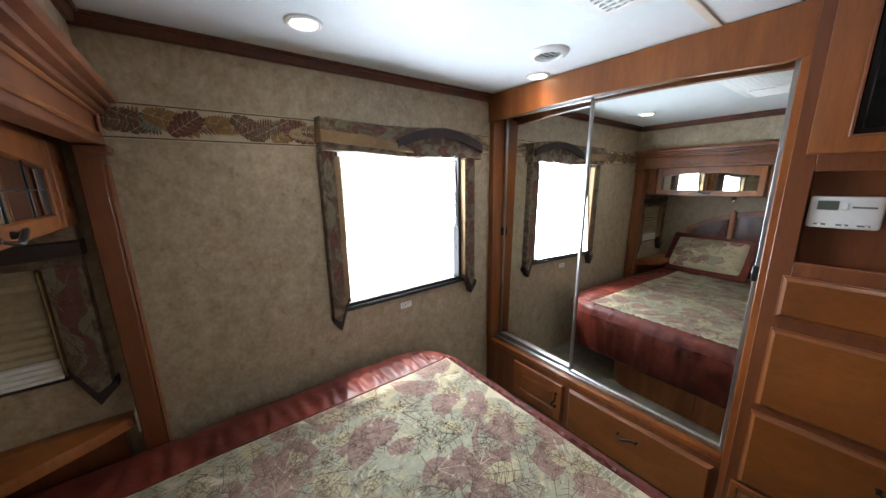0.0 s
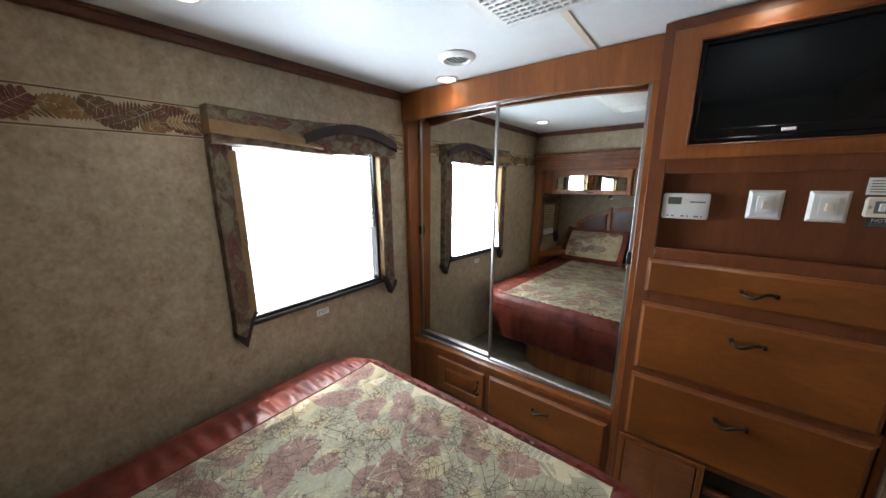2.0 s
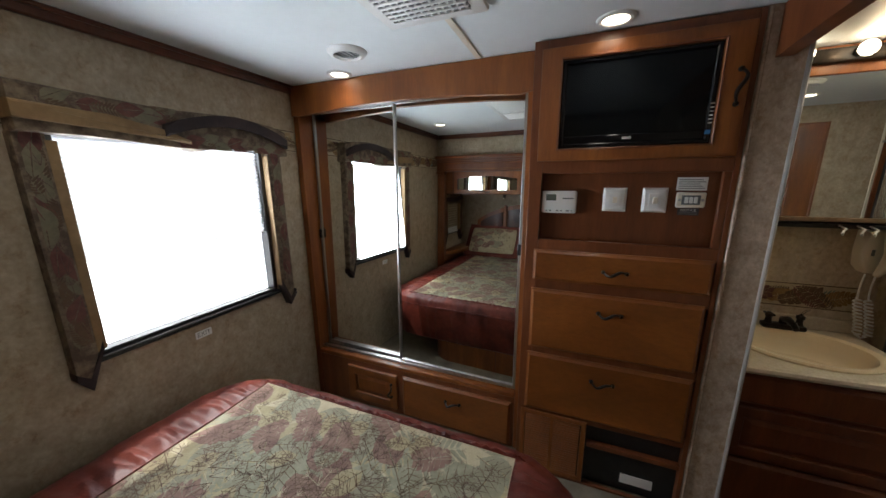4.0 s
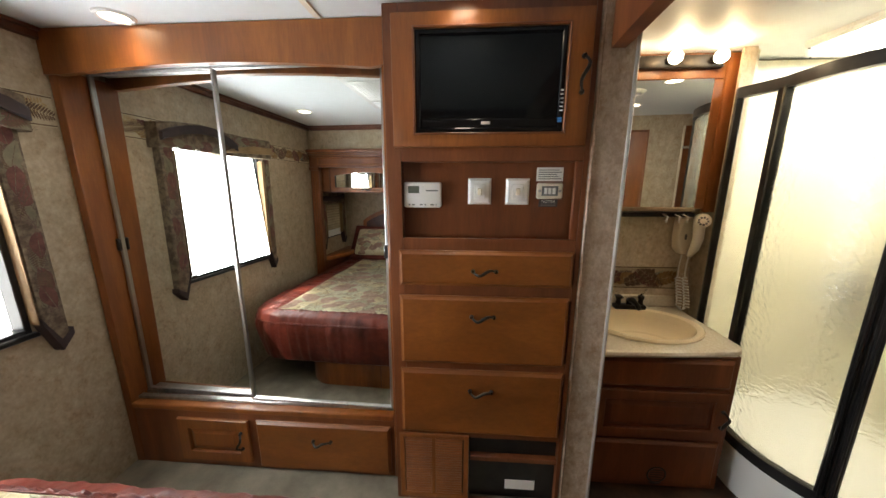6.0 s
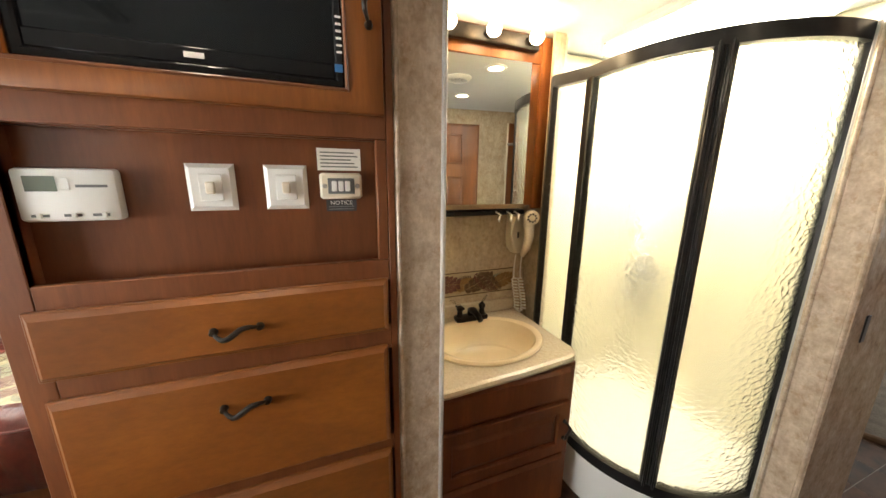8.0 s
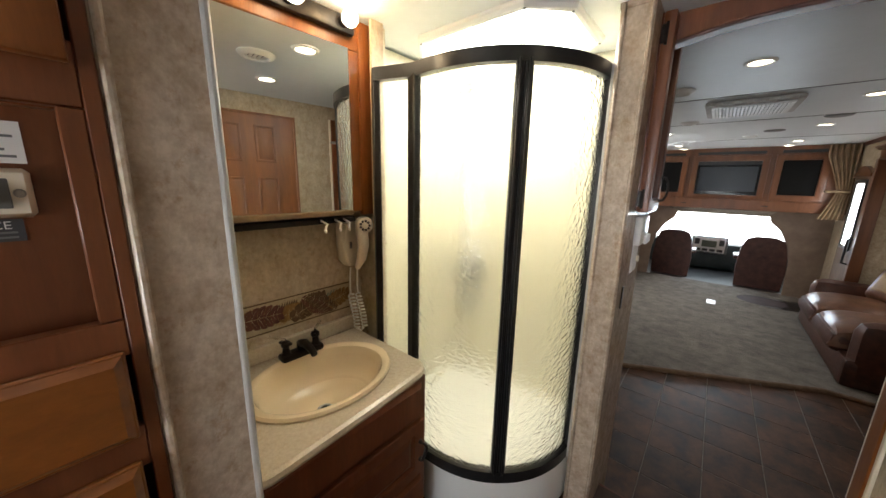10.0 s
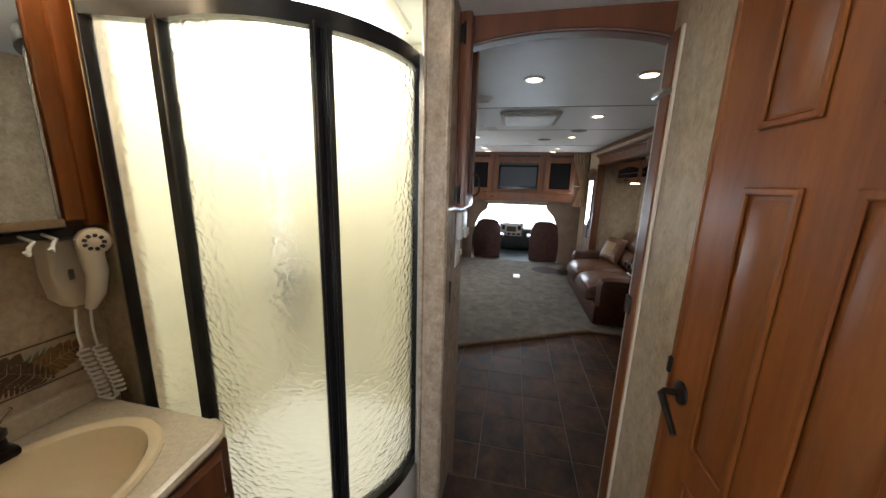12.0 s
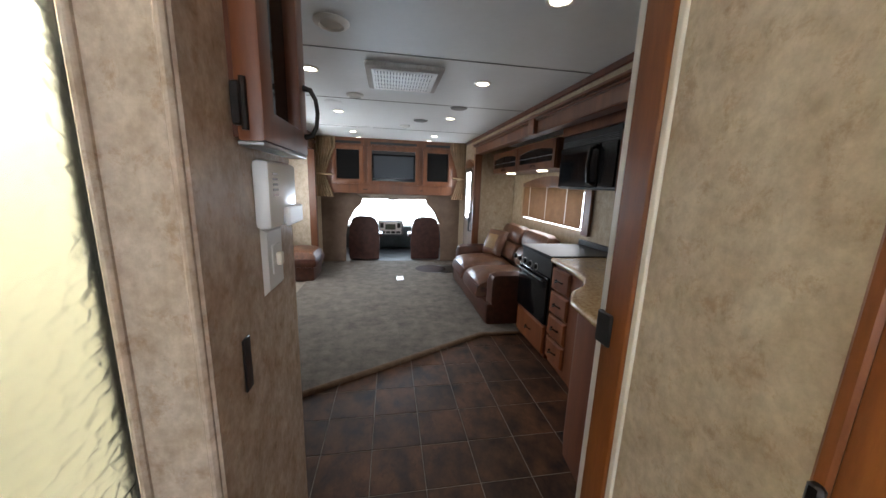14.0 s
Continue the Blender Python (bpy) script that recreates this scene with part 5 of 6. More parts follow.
for s in (-1, 1):
    h = part("tap", lathe([(0.018, 0.028), (0.014, 0.034), (0.012, 0.055), (0.017, 0.062), (0.017, 0.075), (0.008, 0.082), (0, 0.083)], 16, None, F @ Matrix.Translation((0, s * 0.060, 0))), BRONZE, fc)
    part("tap_lever", box(-0.028, 0.028, -0.006, 0.006, 0.066, 0.078, 0.004, None, F @ Matrix.Translation((0, s * 0.060, 0)) @ Matrix.Rotation(0.5 * s, 4, "Z")), BRONZE, h)
    part("clear_lever", tube([(0.0, 0, 0.085), (0.018, s * 0.02, 0.094), (0.035, s * 0.045, 0.100)], [0.005, 0.005, 0.004], 8, None, F @ Matrix.Translation((0, s * 0.060, 0))), CLEAR, h, "clear acrylic lever")
wall_right = bpy.data.objects["wall_right"]
border_strip(wall_right, facing((2.42, -0.467, 0.835), (-1, 0, 0)), 0.655, 0.135, 17)

# ---- medicine cabinet ----
MX = 2.290
mc = place("medicine_cabinet", (2.33, -0.8, 1.31), "wooden medicine cabinet with a mirror door and lamp bar", "medicine cabinet")
part("body", box(MX + 0.022, 2.415, -1.180, -0.468, 1.312, CEIL - 0.004, 0.004), WOOD, mc)
part("light_board", box(MX, MX + 0.022, -1.180, -0.468, 1.927, CEIL - 0.004, 0.004), WOOD, mc)
part("door_stile", box(MX, MX + 0.022, -1.180, -1.072, 1.312, 1.927, 0.004), WOOD, mc)
part("side_lip", box(MX - 0.010, MX + 0.02, -1.190, -1.115, 1.295, CEIL - 0.006, 0.010), WOOD, mc)
mm = facing((MX - 0.024, -1.055, 0), (-1, 0.055, 0))
part("mirror", box(-0.585, 0.0, 1.322, 1.922, -0.004, 0.0, 0, None, mm), MIRROR, mc, "frameless mirror", False)
part("mirror_rail", box(MX - 0.024, MX - 0.001, -1.062, -0.475, 1.300, 1.321, 0.003), CURTAIN, mc)
part("lower_shelf", box(MX + 0.01, 2.415, -1.09, -0.468, 1.268, 1.290, 0.003), BLACK, mc, "black towel rail")
bar = place("vanity_light", (MX, -0.8, 1.97), "bronze light bar with round frosted bulbs, switched on", "vanity light")
part("bar", box(MX - 0.030, MX - 0.001, -1.085, -0.48, 1.968, 2.026, 0.008), BRONZE, bar)
for y in (-0.650, -0.838, -1.036):
    b = part("bulb_socket", lathe([(0.020, 0), (0.020, 0.014), (0.012, 0.02)], 14, None, pose(MX - 0.03, y, 2.000, 0, -90, 0)), BRONZE, bar)
    part("bulb", lathe([(0.010, 0.018)] + [(0.029 * math.sin(a), 0.044 - 0.029 * math.cos(a)) for a in [0.4 + 2.74 * k / 10 for k in range(11)]], 16, None, pose(MX - 0.03, y, 2.000, 0, -90, 0)), BULB, b, "glowing frosted bulb")
    if y < -0.7:
        lp = new("bulb_lamp", bpy.data.lights.new("bulb_lamp", "POINT"))
        lp.data.energy, lp.data.color, lp.data.shadow_soft_size = 1.5, (1, 0.70, 0.38), 0.03
        lp.matrix_world = Matrix.Translation((MX - 0.128, y, 2.006))
dry = place("hair_dryer", (2.38, -1.12, 1.1), "cream wall-mounted hair dryer with a round grille and coiled cord", "hair dryer")
hold = [(-0.06, 0.10), (-0.063, 0.0), (-0.055, -0.07), (-0.03, -0.10), (0.03, -0.10), (0.055, -0.07), (0.063, 0.0), (0.06, 0.10)]
part("holder", prism(hold, 0.0, 0.060, 0.014, None, facing((2.417, -1.125, 1.155), (-1, 0, 0))), CREAM_PLASTIC, dry)
G = facing((2.268, -1.112, 1.252), (-0.85, 0.45, 0))
part("body", lathe([(0, 0.008), (0.022, 0.007), (0.033, 0.0), (0.037, -0.015), (0.036, -0.045), (0.030, -0.085), (0.024, -0.115), (0, -0.117)], 24, None, G), CREAM_PLASTIC, dry)
part("grip", tube([(2.290, -1.112, 1.262), (2.292, -1.114, 1.21), (2.290, -1.118, 1.16), (2.302, -1.114, 1.10), (2.325, -1.108, 1.055)], [0.028, 0.027, 0.024, 0.021, 0.012], 14), CREAM_PLASTIC, dry)
grl = part("intake_ring", lathe([(0, 0.0105), (0.010, 0.010), (0.012, 0.0085)], 20, None, G), CREAM_PLASTIC, dry)
for k in range(9):
    part("intake_slot", box(0.014, 0.024, -0.0045, 0.0045, 0.0055, 0.0095, 0.002, None, G @ Matrix.Rotation(2 * math.pi * k / 9, 4, "Z")), INK, grl, "dark air slot", False)
part("rocker_switch", box(-0.006, 0.006, -0.03, 0.0, 0.060, 0.064, 0.002, None, facing((2.417, -1.098, 1.17), (-1, 0, 0))), GREY, dry)
for y0, y1, x0, seed in ((-1.085, -1.100, 2.345, 0.0), (-1.108, -1.128, 2.325, 2.0)):
    coil = []
    for k in range(300):
        a = k / 299
        turns = seed + 2 * math.pi * 11 * max(0, a - 0.38) / 0.62
        rr = 0.0125 * min(1, max(0, a - 0.38) / 0.04)
        coil.append((x0 + rr * math.cos(turns), y0 + (y1 - y0) * a + 0.010 * math.sin(5 * a) + rr * math.sin(turns), 1.055 - 0.302 * a))
    part("cord", tube(coil, 0.0036, 6), WHITE, dry, "coiled cream cord")
part("cord_loop", tube([(2.345, -1.107, 0.756), (2.335, -1.122, 0.742), (2.325, -1.133, 0.756)], 0.005, 6), WHITE, dry)
hk = place("towel_hooks", (2.22, -1.0, 1.27), "white wire hooks under the mirror rail", "hook")
for y in (-0.93, -0.99, -1.03):
    part("hook", tube([(MX + 0.02, y, 1.285), (MX - 0.03, y - 0.004, 1.272), (MX - 0.06, y + 0.02, 1.266), (MX - 0.085, y + 0.035, 1.252), (MX - 0.09, y + 0.042, 1.262)], 0.004, 8), WHITE, hk)

# ---- shower ----
sh = place("shower_enclosure", (1.9, -1.5, 0), "curved corner shower with hammered glass panes in a black frame", "shower")
CX, CY, R = 1.960, -1.658, 0.452


def on_arc(a, r=R):
    return CX - r * math.sin(a), CY + r * math.cos(a)


POST = (2.068, CY + R - 0.004)          # corner post between the side pane and the bow
line = [(2.228, -1.156), POST] + [on_arc(math.pi / 2 * k / 24) for k in range(25)]


def ribbon(pts, z0, z1, half):
    """An upright band of the given half thickness that follows a plan line."""
    bm = bmesh.new()
    rows = []
    for i, (x, y) in enumerate(pts):
        a, b = Vector(pts[max(i - 1, 0)]), Vector(pts[min(i + 1, len(pts) - 1)])
        d = (b - a).normalized()
        n = Vector((-d.y, d.x))
        rows.append([bm.verts.new((x + s * half * n.x, y + s * half * n.y, z)) for s, z in ((-1, z0), (1, z0), (1, z1), (-1, z1))])
    for a, b in zip(rows, rows[1:]):
        for k in range(4):
            bm.faces.new((a[k], a[(k + 1) % 4], b[(k + 1) % 4], b[k]))
    bm.faces.new(rows[0]), bm.faces.new(rows[-1][::-1])
    return bm


part("top_rail", ribbon(line, 1.823, 1.870, 0.019), BLACK, sh, "black metal top rail")
part("bottom_rail", ribbon(line, 0.212, 0.262, 0.019), BLACK, sh, "black metal bottom rail")
pan = [(2.40, -1.150), (2.228, -1.136), (2.075, CY + R + 0.014)] + [on_arc(math.pi / 2 * k / 24, R + 0.02) for k in range(25)] + [(CX - R - 0.02, -1.99), (2.40, -1.99)]
part("pan", prism([(x, y) for x, y in pan], 0.0, 0.212, 0.012, None, None), WHITE, sh, "white moulded shower base")
A2 = 0.70
for nm, seg in (("side_pane", [(2.222, -1.158), (2.076, CY + R - 0.007)]), ("door_pane", [POST] + [on_arc(A2 * k / 12) for k in range(13)]), ("fixed_pane", [on_arc(A2 + (math.pi / 2 - A2) * k / 12) for k in range(13)])):
    part(nm, ribbon(seg, 0.25, 1.835, 0.003), RAIN_GLASS, sh, "hammered translucent glass")
part("corner_post", box(-0.022, 0.022, -0.020, 0.020, 0.25, 1.835, 0.005, None, Matrix.Translation((*POST, 0)) @ Matrix.Rotation(-0.18, 4, "Z")), BLACK, sh, "black metal corner post")
part("side_channel", box(-0.011, 0.011, -0.016, 0.016, 0.21, 1.87, 0.003, None, Matrix.Translation((2.230, -1.155, 0)) @ Matrix.Rotation(-0.36, 4, "Z")), BLACK, sh, "black metal wall channel")
for a, w in ((A2 - 0.038, 0.013), (A2 + 0.030, 0.013), (math.pi / 2 - 0.005, 0.010)):
    x, y = on_arc(a)
    mm = Matrix.Translation((x, y, 0)) @ Matrix.Rotation(a, 4, "Z")
    post = part("mullion", box(-w, w, -0.018, 0.018, 0.25, 1.835, 0.005, None, mm), BLACK, sh, "black metal mullion")
    part("mullion_bead", box(-0.004, 0.004, -0.024, 0.024, 0.25, 1.835, 0.002, None, mm), BLACK, post)
x, y = on_arc(A2)
part("seal", box(-0.016, 0.016, -0.010, 0.010, 0.25, 1.835, 0.002, None, Matrix.Translation((x, y, 0)) @ Matrix.Rotation(A2, 4, "Z")), BLACK, sh)
part("wall_channel", box(1.490, 1.512, -1.666, -1.640, 0.21, 1.86, 0.003), BLACK, sh)
part("wall_channel_side", box(1.4755, 1.489, -1.648, -1.622, 0.21, 1.87, 0.002), TRIM_GREY, sh)
bm = box(2.395, 2.418, -1.99, -1.206, 0.2, CEIL - 0.01, 0.004)
box(2.245, 2.395, -1.220, -1.206, 0.2, CEIL - 0.01, 0.003, bm)
box(1.477, 2.395, -1.998, -1.985, 0.2, CEIL - 0.01, 0.004, bm), box(1.477, 1.487, -1.985, -1.64, 0.2, CEIL - 0.01, 0.002, bm)
part("surround", bm, SHOWER_WALL, sh, "ivory moulded surround")
shd = part("shower_head", lathe([(0, 0), (0.028, 0), (0.03, 0.008), (0.012, 0.03), (0.011, 0.16), (0, 0.16)], 16, None, pose(2.25, -1.90, 0.98, 0, -25, 0)), ALUMINIUM, sh, "chrome hand shower")
part("hose", tube([(2.25, -1.93, 0.98), (2.22, -1.95, 0.80), (2.27, -1.96, 0.62), (2.33, -1.965, 0.72), (2.34, -1.975, 0.88)], 0.012, 8), ALUMINIUM, sh, "chrome shower hose")
part("valve", box(2.22, 2.37, -1.984, -1.945, 0.86, 0.96, 0.012), ALUMINIUM, sh, "chrome shower valve")
skl = place("skylight", (1.95, -1.62, CEIL), "white-framed skylight dome above the shower, glowing with daylight", "skylight")
oct_ = [(1.60, -1.50), (1.72, -1.38), (2.20, -1.38), (2.32, -1.50), (2.32, -1.82), (2.20, -1.94), (1.72, -1.94), (1.60, -1.82)]
part("dome", prism([(1.96 + (x - 1.96) * 0.86, -1.66 + (y + 1.66) * 0.84) for x, y in oct_], CEIL - 0.014, CEIL - 0.010, 0), SKYLIGHT, skl, "glowing dome", False)
part("skylight_frame", tube([(x, y, CEIL - 0.008) for x, y in oct_], 0.020, 8, None, None, True), WHITE, skl)
for x, y in oct_:
    part("screw", lathe([(0, -0.001), (0.004, 0), (0.005, 0.004)], 8, None, Matrix.Translation((x, y, CEIL - 0.030))), GREY, skl)
downlight(1.79, -1.09, watts=1.6)
downlight(1.14, -1.10, watts=1.6)
round_vent(1.55, -0.94)

# ---- doorway to the living area ----
jd = [(0.66, 1.925)] + [(0.66 + 0.71 * k / 16, 1.925 + 0.045 * math.sin(math.pi * k / 16) ** 0.7) for k in range(1, 16)] + [(1.37, 1.925), (1.37, CEIL - 0.003), (0.66, CEIL - 0.003)]
dw = place("doorway_living", (1.0, -1.8, 0), "arched wooden doorway surround without a door", "doorway", "", "structure")
part("header", prism(jd, 0, 0.05, 0.004, None, Matrix(((1, 0, 0, 0), (0, 0, -1, -1.78), (0, 1, 0, 0), (0, 0, 0, 1)))), WOOD_RED, dw)
part("header_bead", tube([(x, -1.777, z + 0.006) for x, z in jd[:17]], 0.007, 8), WOOD_DARK, dw)
part("jamb", box(0.655, 0.668, -1.798, -1.722, 0, 1.945, 0.005), WOOD, dw)
part("jamb_edge", box(0.655, 0.664, -1.7215, -1.706, 0, 1.945, 0.002), CREAM_PLASTIC, dw, "cream edge strip")
part("jamb_return", box(0.600, 0.655, -1.822, -1.800, LIV, 1.945, 0.003), WOOD, dw)
part("jamb_strip", box(0.652, 0.664, -1.818, -1.799, LIV, 1.94, 0.002), WHITE, dw, "white edge strip")
part("strike", box(0.660, 0.674, -1.812, -1.765, 0.95, 1.025, 0.003), BLACK, dw, "black latch plate")
part("catch", box(0.66, 0.690, -1.815, -1.71, 1.745, 1.765, 0.006), ALUMINIUM, dw, "metal catch")
setting("wall_kitchen", box(-0.25, 0.60, -1.90, -1.82, LIV, CEIL, 0), WALLPAPER, "beige wallpaper behind the kitchen counter")

# fittings on the side of the shower pier
m = facing((1.37, 0, 0), (-1, 0, 0))
gc = place("pantry_cabinet", (1.36, -1.9, 1.34), "wooden wall cabinet with a dark glass door and bronze handle", "cabinet")
d = part("door", rim(1.715, 1.975, 1.345, 2.03, 0.05, 0.006, 0.045, 0.006, None, m), WOOD_RED, gc)
part("glass", box(1.76, 1.93, 1.39, 1.985, 0.014, 0.02, 0, None, m), SMOKED, d, "dark glass", False)
part("back_board", box(1.72, 1.97, 1.35, 2.03, 0.0, 0.006, 0, None, m), WOOD_DARK, gc, smooth=False)
part("bottom_edge", box(1.72, 1.97, 1.338, 1.346, 0.004, 0.042, 0.002, None, m), ALUMINIUM, gc)
part("handle", tube([(1.950, 1.383, 0.045), (1.950, 1.386, 0.060), (1.950, 1.405, 0.070), (1.950, 1.432, 0.073), (1.950, 1.459, 0.070), (1.950, 1.478, 0.060), (1.950, 1.481, 0.045)], [0.0065, 0.0055, 0.0045, 0.0045, 0.0045, 0.0055, 0.0065], 8, None, m), BRONZE, d, "bronze bow handle")
for v in (1.395, 1.96):
    part("hinge", box(1.706, 1.722, v - 0.030, v + 0.030, 0.004, 0.018, 0.003, None, m), BRONZE, gc)
    part("hinge_pin", tube([(1.712, v - 0.036, 0.020), (1.712, v + 0.036, 0.020)], 0.005, 8, None, m), BRONZE, gc)
al = place("gas_alarm", (1.36, -1.87, 1.24), "white plastic wall control box with vent slots", "control box")
part("case", box(1.768, 1.925, 1.205, 1.322, 0.0, 0.028, 0.008, None, m), WHITE, al)
part("lower_step", box(1.83, 1.925, 1.205, 1.242, 0.028, 0.040, 0.004, None, m), WHITE, al)
for k in range(5):
    part("vent_slot", box(1.785, 1.81, 1.262 + 0.009 * k, 1.266 + 0.009 * k, 0.028, 0.0288, 0, None, m), GREY, al, smooth=False)
wall_switch(m, 1.835, 1.142, 0.095, 0.125, "switches on the pier")
ot = place("latch", (1.37, -1.695, 1.0), "small black recessed latch", "latch")
part("plate", box(1.683, 1.708, 0.955, 1.045, 0, 0.004, 0.002, None, m), BLACK, ot)

# ---- living area ----
FL = LIV
bm = box(-0.27, -0.19, -2.3, -1.9, FL, CEIL, 0)
box(-0.27, -0.19, -7.40, -6.2, FL, CEIL, 0, bm), box(-0.27, -0.19, -6.2, -2.3, 1.93, CEIL, 0, bm)
setting("wall_living_right", bm, WALLPAPER, "beige wallpaper round the kitchen slide-out")
bm = box(2.36, 2.42, -4.4, -2.06, FL, CEIL, 0)
box(2.36, 2.42, -4.4, -7.40, 1.93, CEIL, 0, bm), box(2.36, 2.42, -7.40, -6.75, FL, CEIL, 0, bm)
setting("wall_living_left", bm, WALLPAPER, "beige wallpaper round the dinette slide-out")
bm = box(-0.90, -0.84, -6.26, -2.24, FL, 1.93, 0)
box(-0.84, -0.27, -2.30, -2.24, FL, 1.93, 0, bm), box(-0.84, -0.27, -6.26, -6.2, FL, 1.93, 0, bm)
setting("wall_kitchen_slide", bm, WALLPAPER, "beige wallpaper inside the kitchen slide-out")
setting("ceiling_kitchen_slide", box(-0.9, -0.19, -6.26, -2.24, 1.93, 1.96, 0), CEILING, "white slide-out ceiling", "ceiling")
bm = box(2.94, 3.0, -6.80, -4.34, FL, 1.93, 0)
box(2.42, 2.94, -4.40, -4.34, FL, 1.93, 0, bm), box(2.42, 2.94, -6.80, -6.75, FL, 1.93, 0, bm)
setting("wall_dinette_slide", bm, WALLPAPER_BATH, "cream wallpaper inside the dinette slide-out")
setting("ceiling_dinette_slide", box(2.36, 3.0, -6.80, -4.34, 1.93, 1.96, 0), CEILING, "white slide-out ceiling", "ceiling")
for x0, x1 in ((-0.19, -0.168), (2.338, 2.36)):
    tagged(part("trim_crown", box(x0, x1, -7.3, -2.07, CEIL - 0.045, CEIL, 0.006), WOOD_DARK, None), "dark wooden crown moulding", "moulding", "", "structure")
for y in (-3.28, -4.40, -5.9):
    tagged(part("trim_seam", box(-0.165, 2.335, y - 0.006, y + 0.006, CEIL - 0.003, CEIL, 0.001), GREY, None), "thin ceiling seam", "trim", "", "structure")

# carpet with a slanting bound edge
car = setting("floor_carpet", prism([(2.36, -2.98), (0.235, -4.09), (-0.19, -4.09), (-0.19, -7.35), (2.36, -7.35)][::-1], FL - 0.004, FL + 0.012, 0.004), CARPET_GREY, "worn greyish beige carpet with a slanting edge", "carpet")
tagged(part("trim_carpet", tube([(2.36, -2.985, FL + 0.006), (0.235, -4.095, FL + 0.006), (-0.18, -4.095, FL + 0.006)], [0.024, 0.024, 0.018], 8), BINDING, None), "brown carpet binding strip", "trim", "", "structure")
for x in (0.62, 1.05, 1.50):
    tagged(part("trim_carpet_seam", box(x, x + 0.006, -7.3, -4.0 + (x - 0.235) * 0.5, FL + 0.0118, FL + 0.0128, 0), CARPET_GREY, None, smooth=False), "faint carpet seam", "trim", "", "structure")
fr = place("floor_register", (0.98, -6.12, FL + 0.012), "white metal floor register", "floor register")
part("frame", box(0.93, 1.03, -6.22, -6.02, FL + 0.012, FL + 0.018, 0.003), WHITE, fr)
for k in range(6):
    part("slot", box(0.945 + 0.04 * (k % 2), 0.975 + 0.04 * (k % 2), -6.20 + 0.06 * (k // 2), -6.16 + 0.06 * (k // 2), FL + 0.018, FL + 0.0185, 0), GREY, fr, smooth=False)
# no real well: two flat dark sheets stand for the shaded stepwell opening
tagged(part("floor_stepwell", box(-0.16, 0.45, -6.95, -6.42, FL + 0.012, FL + 0.014, 0), BLACK, None, smooth=False), "flat black sheet standing for the shade in the entry stepwell", "mat", "", "structure")
tagged(part("floor_well_shade", lathe([(0, FL + 0.0145), (0.27, FL + 0.0145)], 28, None, Matrix.Translation((0.42, -6.70, 0)) @ Matrix.Diagonal((1, 0.95, 1, 1))), DRAPE_DARK, None), "rounded dark brown sheet standing for the shaded end of the stepwell", "mat", "", "structure")

# kitchen peninsula and counter
pn = place("kitchen_counter", (0.0, -2.5, FL), "kitchen counter with a curved tan laminate top over wood cabinets", "kitchen counter")
curve = [(-0.83, -1.905), (0.14, -1.905), (0.225, -2.00), (0.24, -2.40), (0.215, -2.60), (0.13, -2.74), (0.0, -2.84), (-0.10, -2.98), (-0.16, -3.20), (-0.19, -3.58), (-0.83, -3.58)]
part("top", prism(curve[::-1], 0.700, 0.742, 0.010), COUNTER_TAN, pn, "tan laminate top")
part("nosing", tube([(x, y, 0.721) for x, y in curve[1:-1]], 0.022, 10), COUNTER_TAN, pn, "tan bullnose edge")
part("cabinet", prism([(x - 0.03 if x > -0.8 else x, y) for x, y in curve][::-1], FL, 0.70, 0.0), WOOD_RED, pn)
m = facing((-0.165, 0, 0), (1, 0, 0))
for k in range(4):
    drawer_front(pn, m @ Matrix.Translation((0, 0, -0.03)), -3.56, -3.30, FL + 0.06 + 0.20 * k, FL + 0.24 + 0.20 * k, WOOD_RED)
st = place("stove", (-0.45, -3.9, FL), "black gas range with an oven and a glass cover", "stove")
part("body", box(-0.80, -0.19, -4.20, -3.59, FL + 0.30, 0.72, 0.006), BLACK, st)
part("cooktop", box(-0.81, -0.17, -4.205, -3.585, 0.72, 0.750, 0.006), COOKTOP, st, "black glass cover")
part("back_lip", box(-0.82, -0.79, -4.20, -3.59, 0.75, 0.80, 0.004), BLACK, st)
om = facing((-0.19, -3.895, 0), (1, 0, 0))
part("oven_door", box(-0.295, 0.295, FL + 0.31, 0.56, 0, 0.028, 0.008, None, om), BLACK_GLOSS, st, "black glass oven door")
part("oven_handle", tube([(-0.26, 0.535, 0.028), (-0.26, 0.535, 0.06), (0.26, 0.535, 0.06), (0.26, 0.535, 0.028)], 0.011, 8, None, om), BLACK, st)
part("control_panel", box(-0.300, 0.300, 0.575, 0.715, 0, 0.020, 0.006, None, om @ Matrix.Rotation(-0.12, 4, "X")), BLACK, st)
for k in range(5):
    kn = part("knob", lathe([(0.024, 0), (0.022, 0.02), (0.015, 0.026), (0, 0.026)], 14, None, om @ Matrix.Translation((-0.22 + 0.11 * k, 0.645, 0.10))), BLACK, st)
    part("knob_ring", lathe([(0.024, 0.0), (0.031, 0.001), (0.030, 0.006), (0.023, 0.006)], 16, None, om @ Matrix.Translation((-0.22 + 0.11 * k, 0.645, 0.098))), ALUMINIUM, kn, "chrome ring")
drawer_front(st, om @ Matrix.Translation((0, 0, 0.0)), -0.29, 0.29, FL + 0.03, FL + 0.29, WOOD_RED)
part("plinth", box(-0.80, -0.195, -4.20, -3.59, FL, FL + 0.30, 0.003), WOOD_DARK, st)
mw = place("microwave", (-0.6, -3.65, 1.30), "black over-range microwave oven", "microwave")
part("case", box(-0.83, -0.44, -4.06, -3.28, 1.30, 1.76, 0.006), BLACK, mw)
mm = facing((-0.44, -3.67, 0), (1, 0, 0))
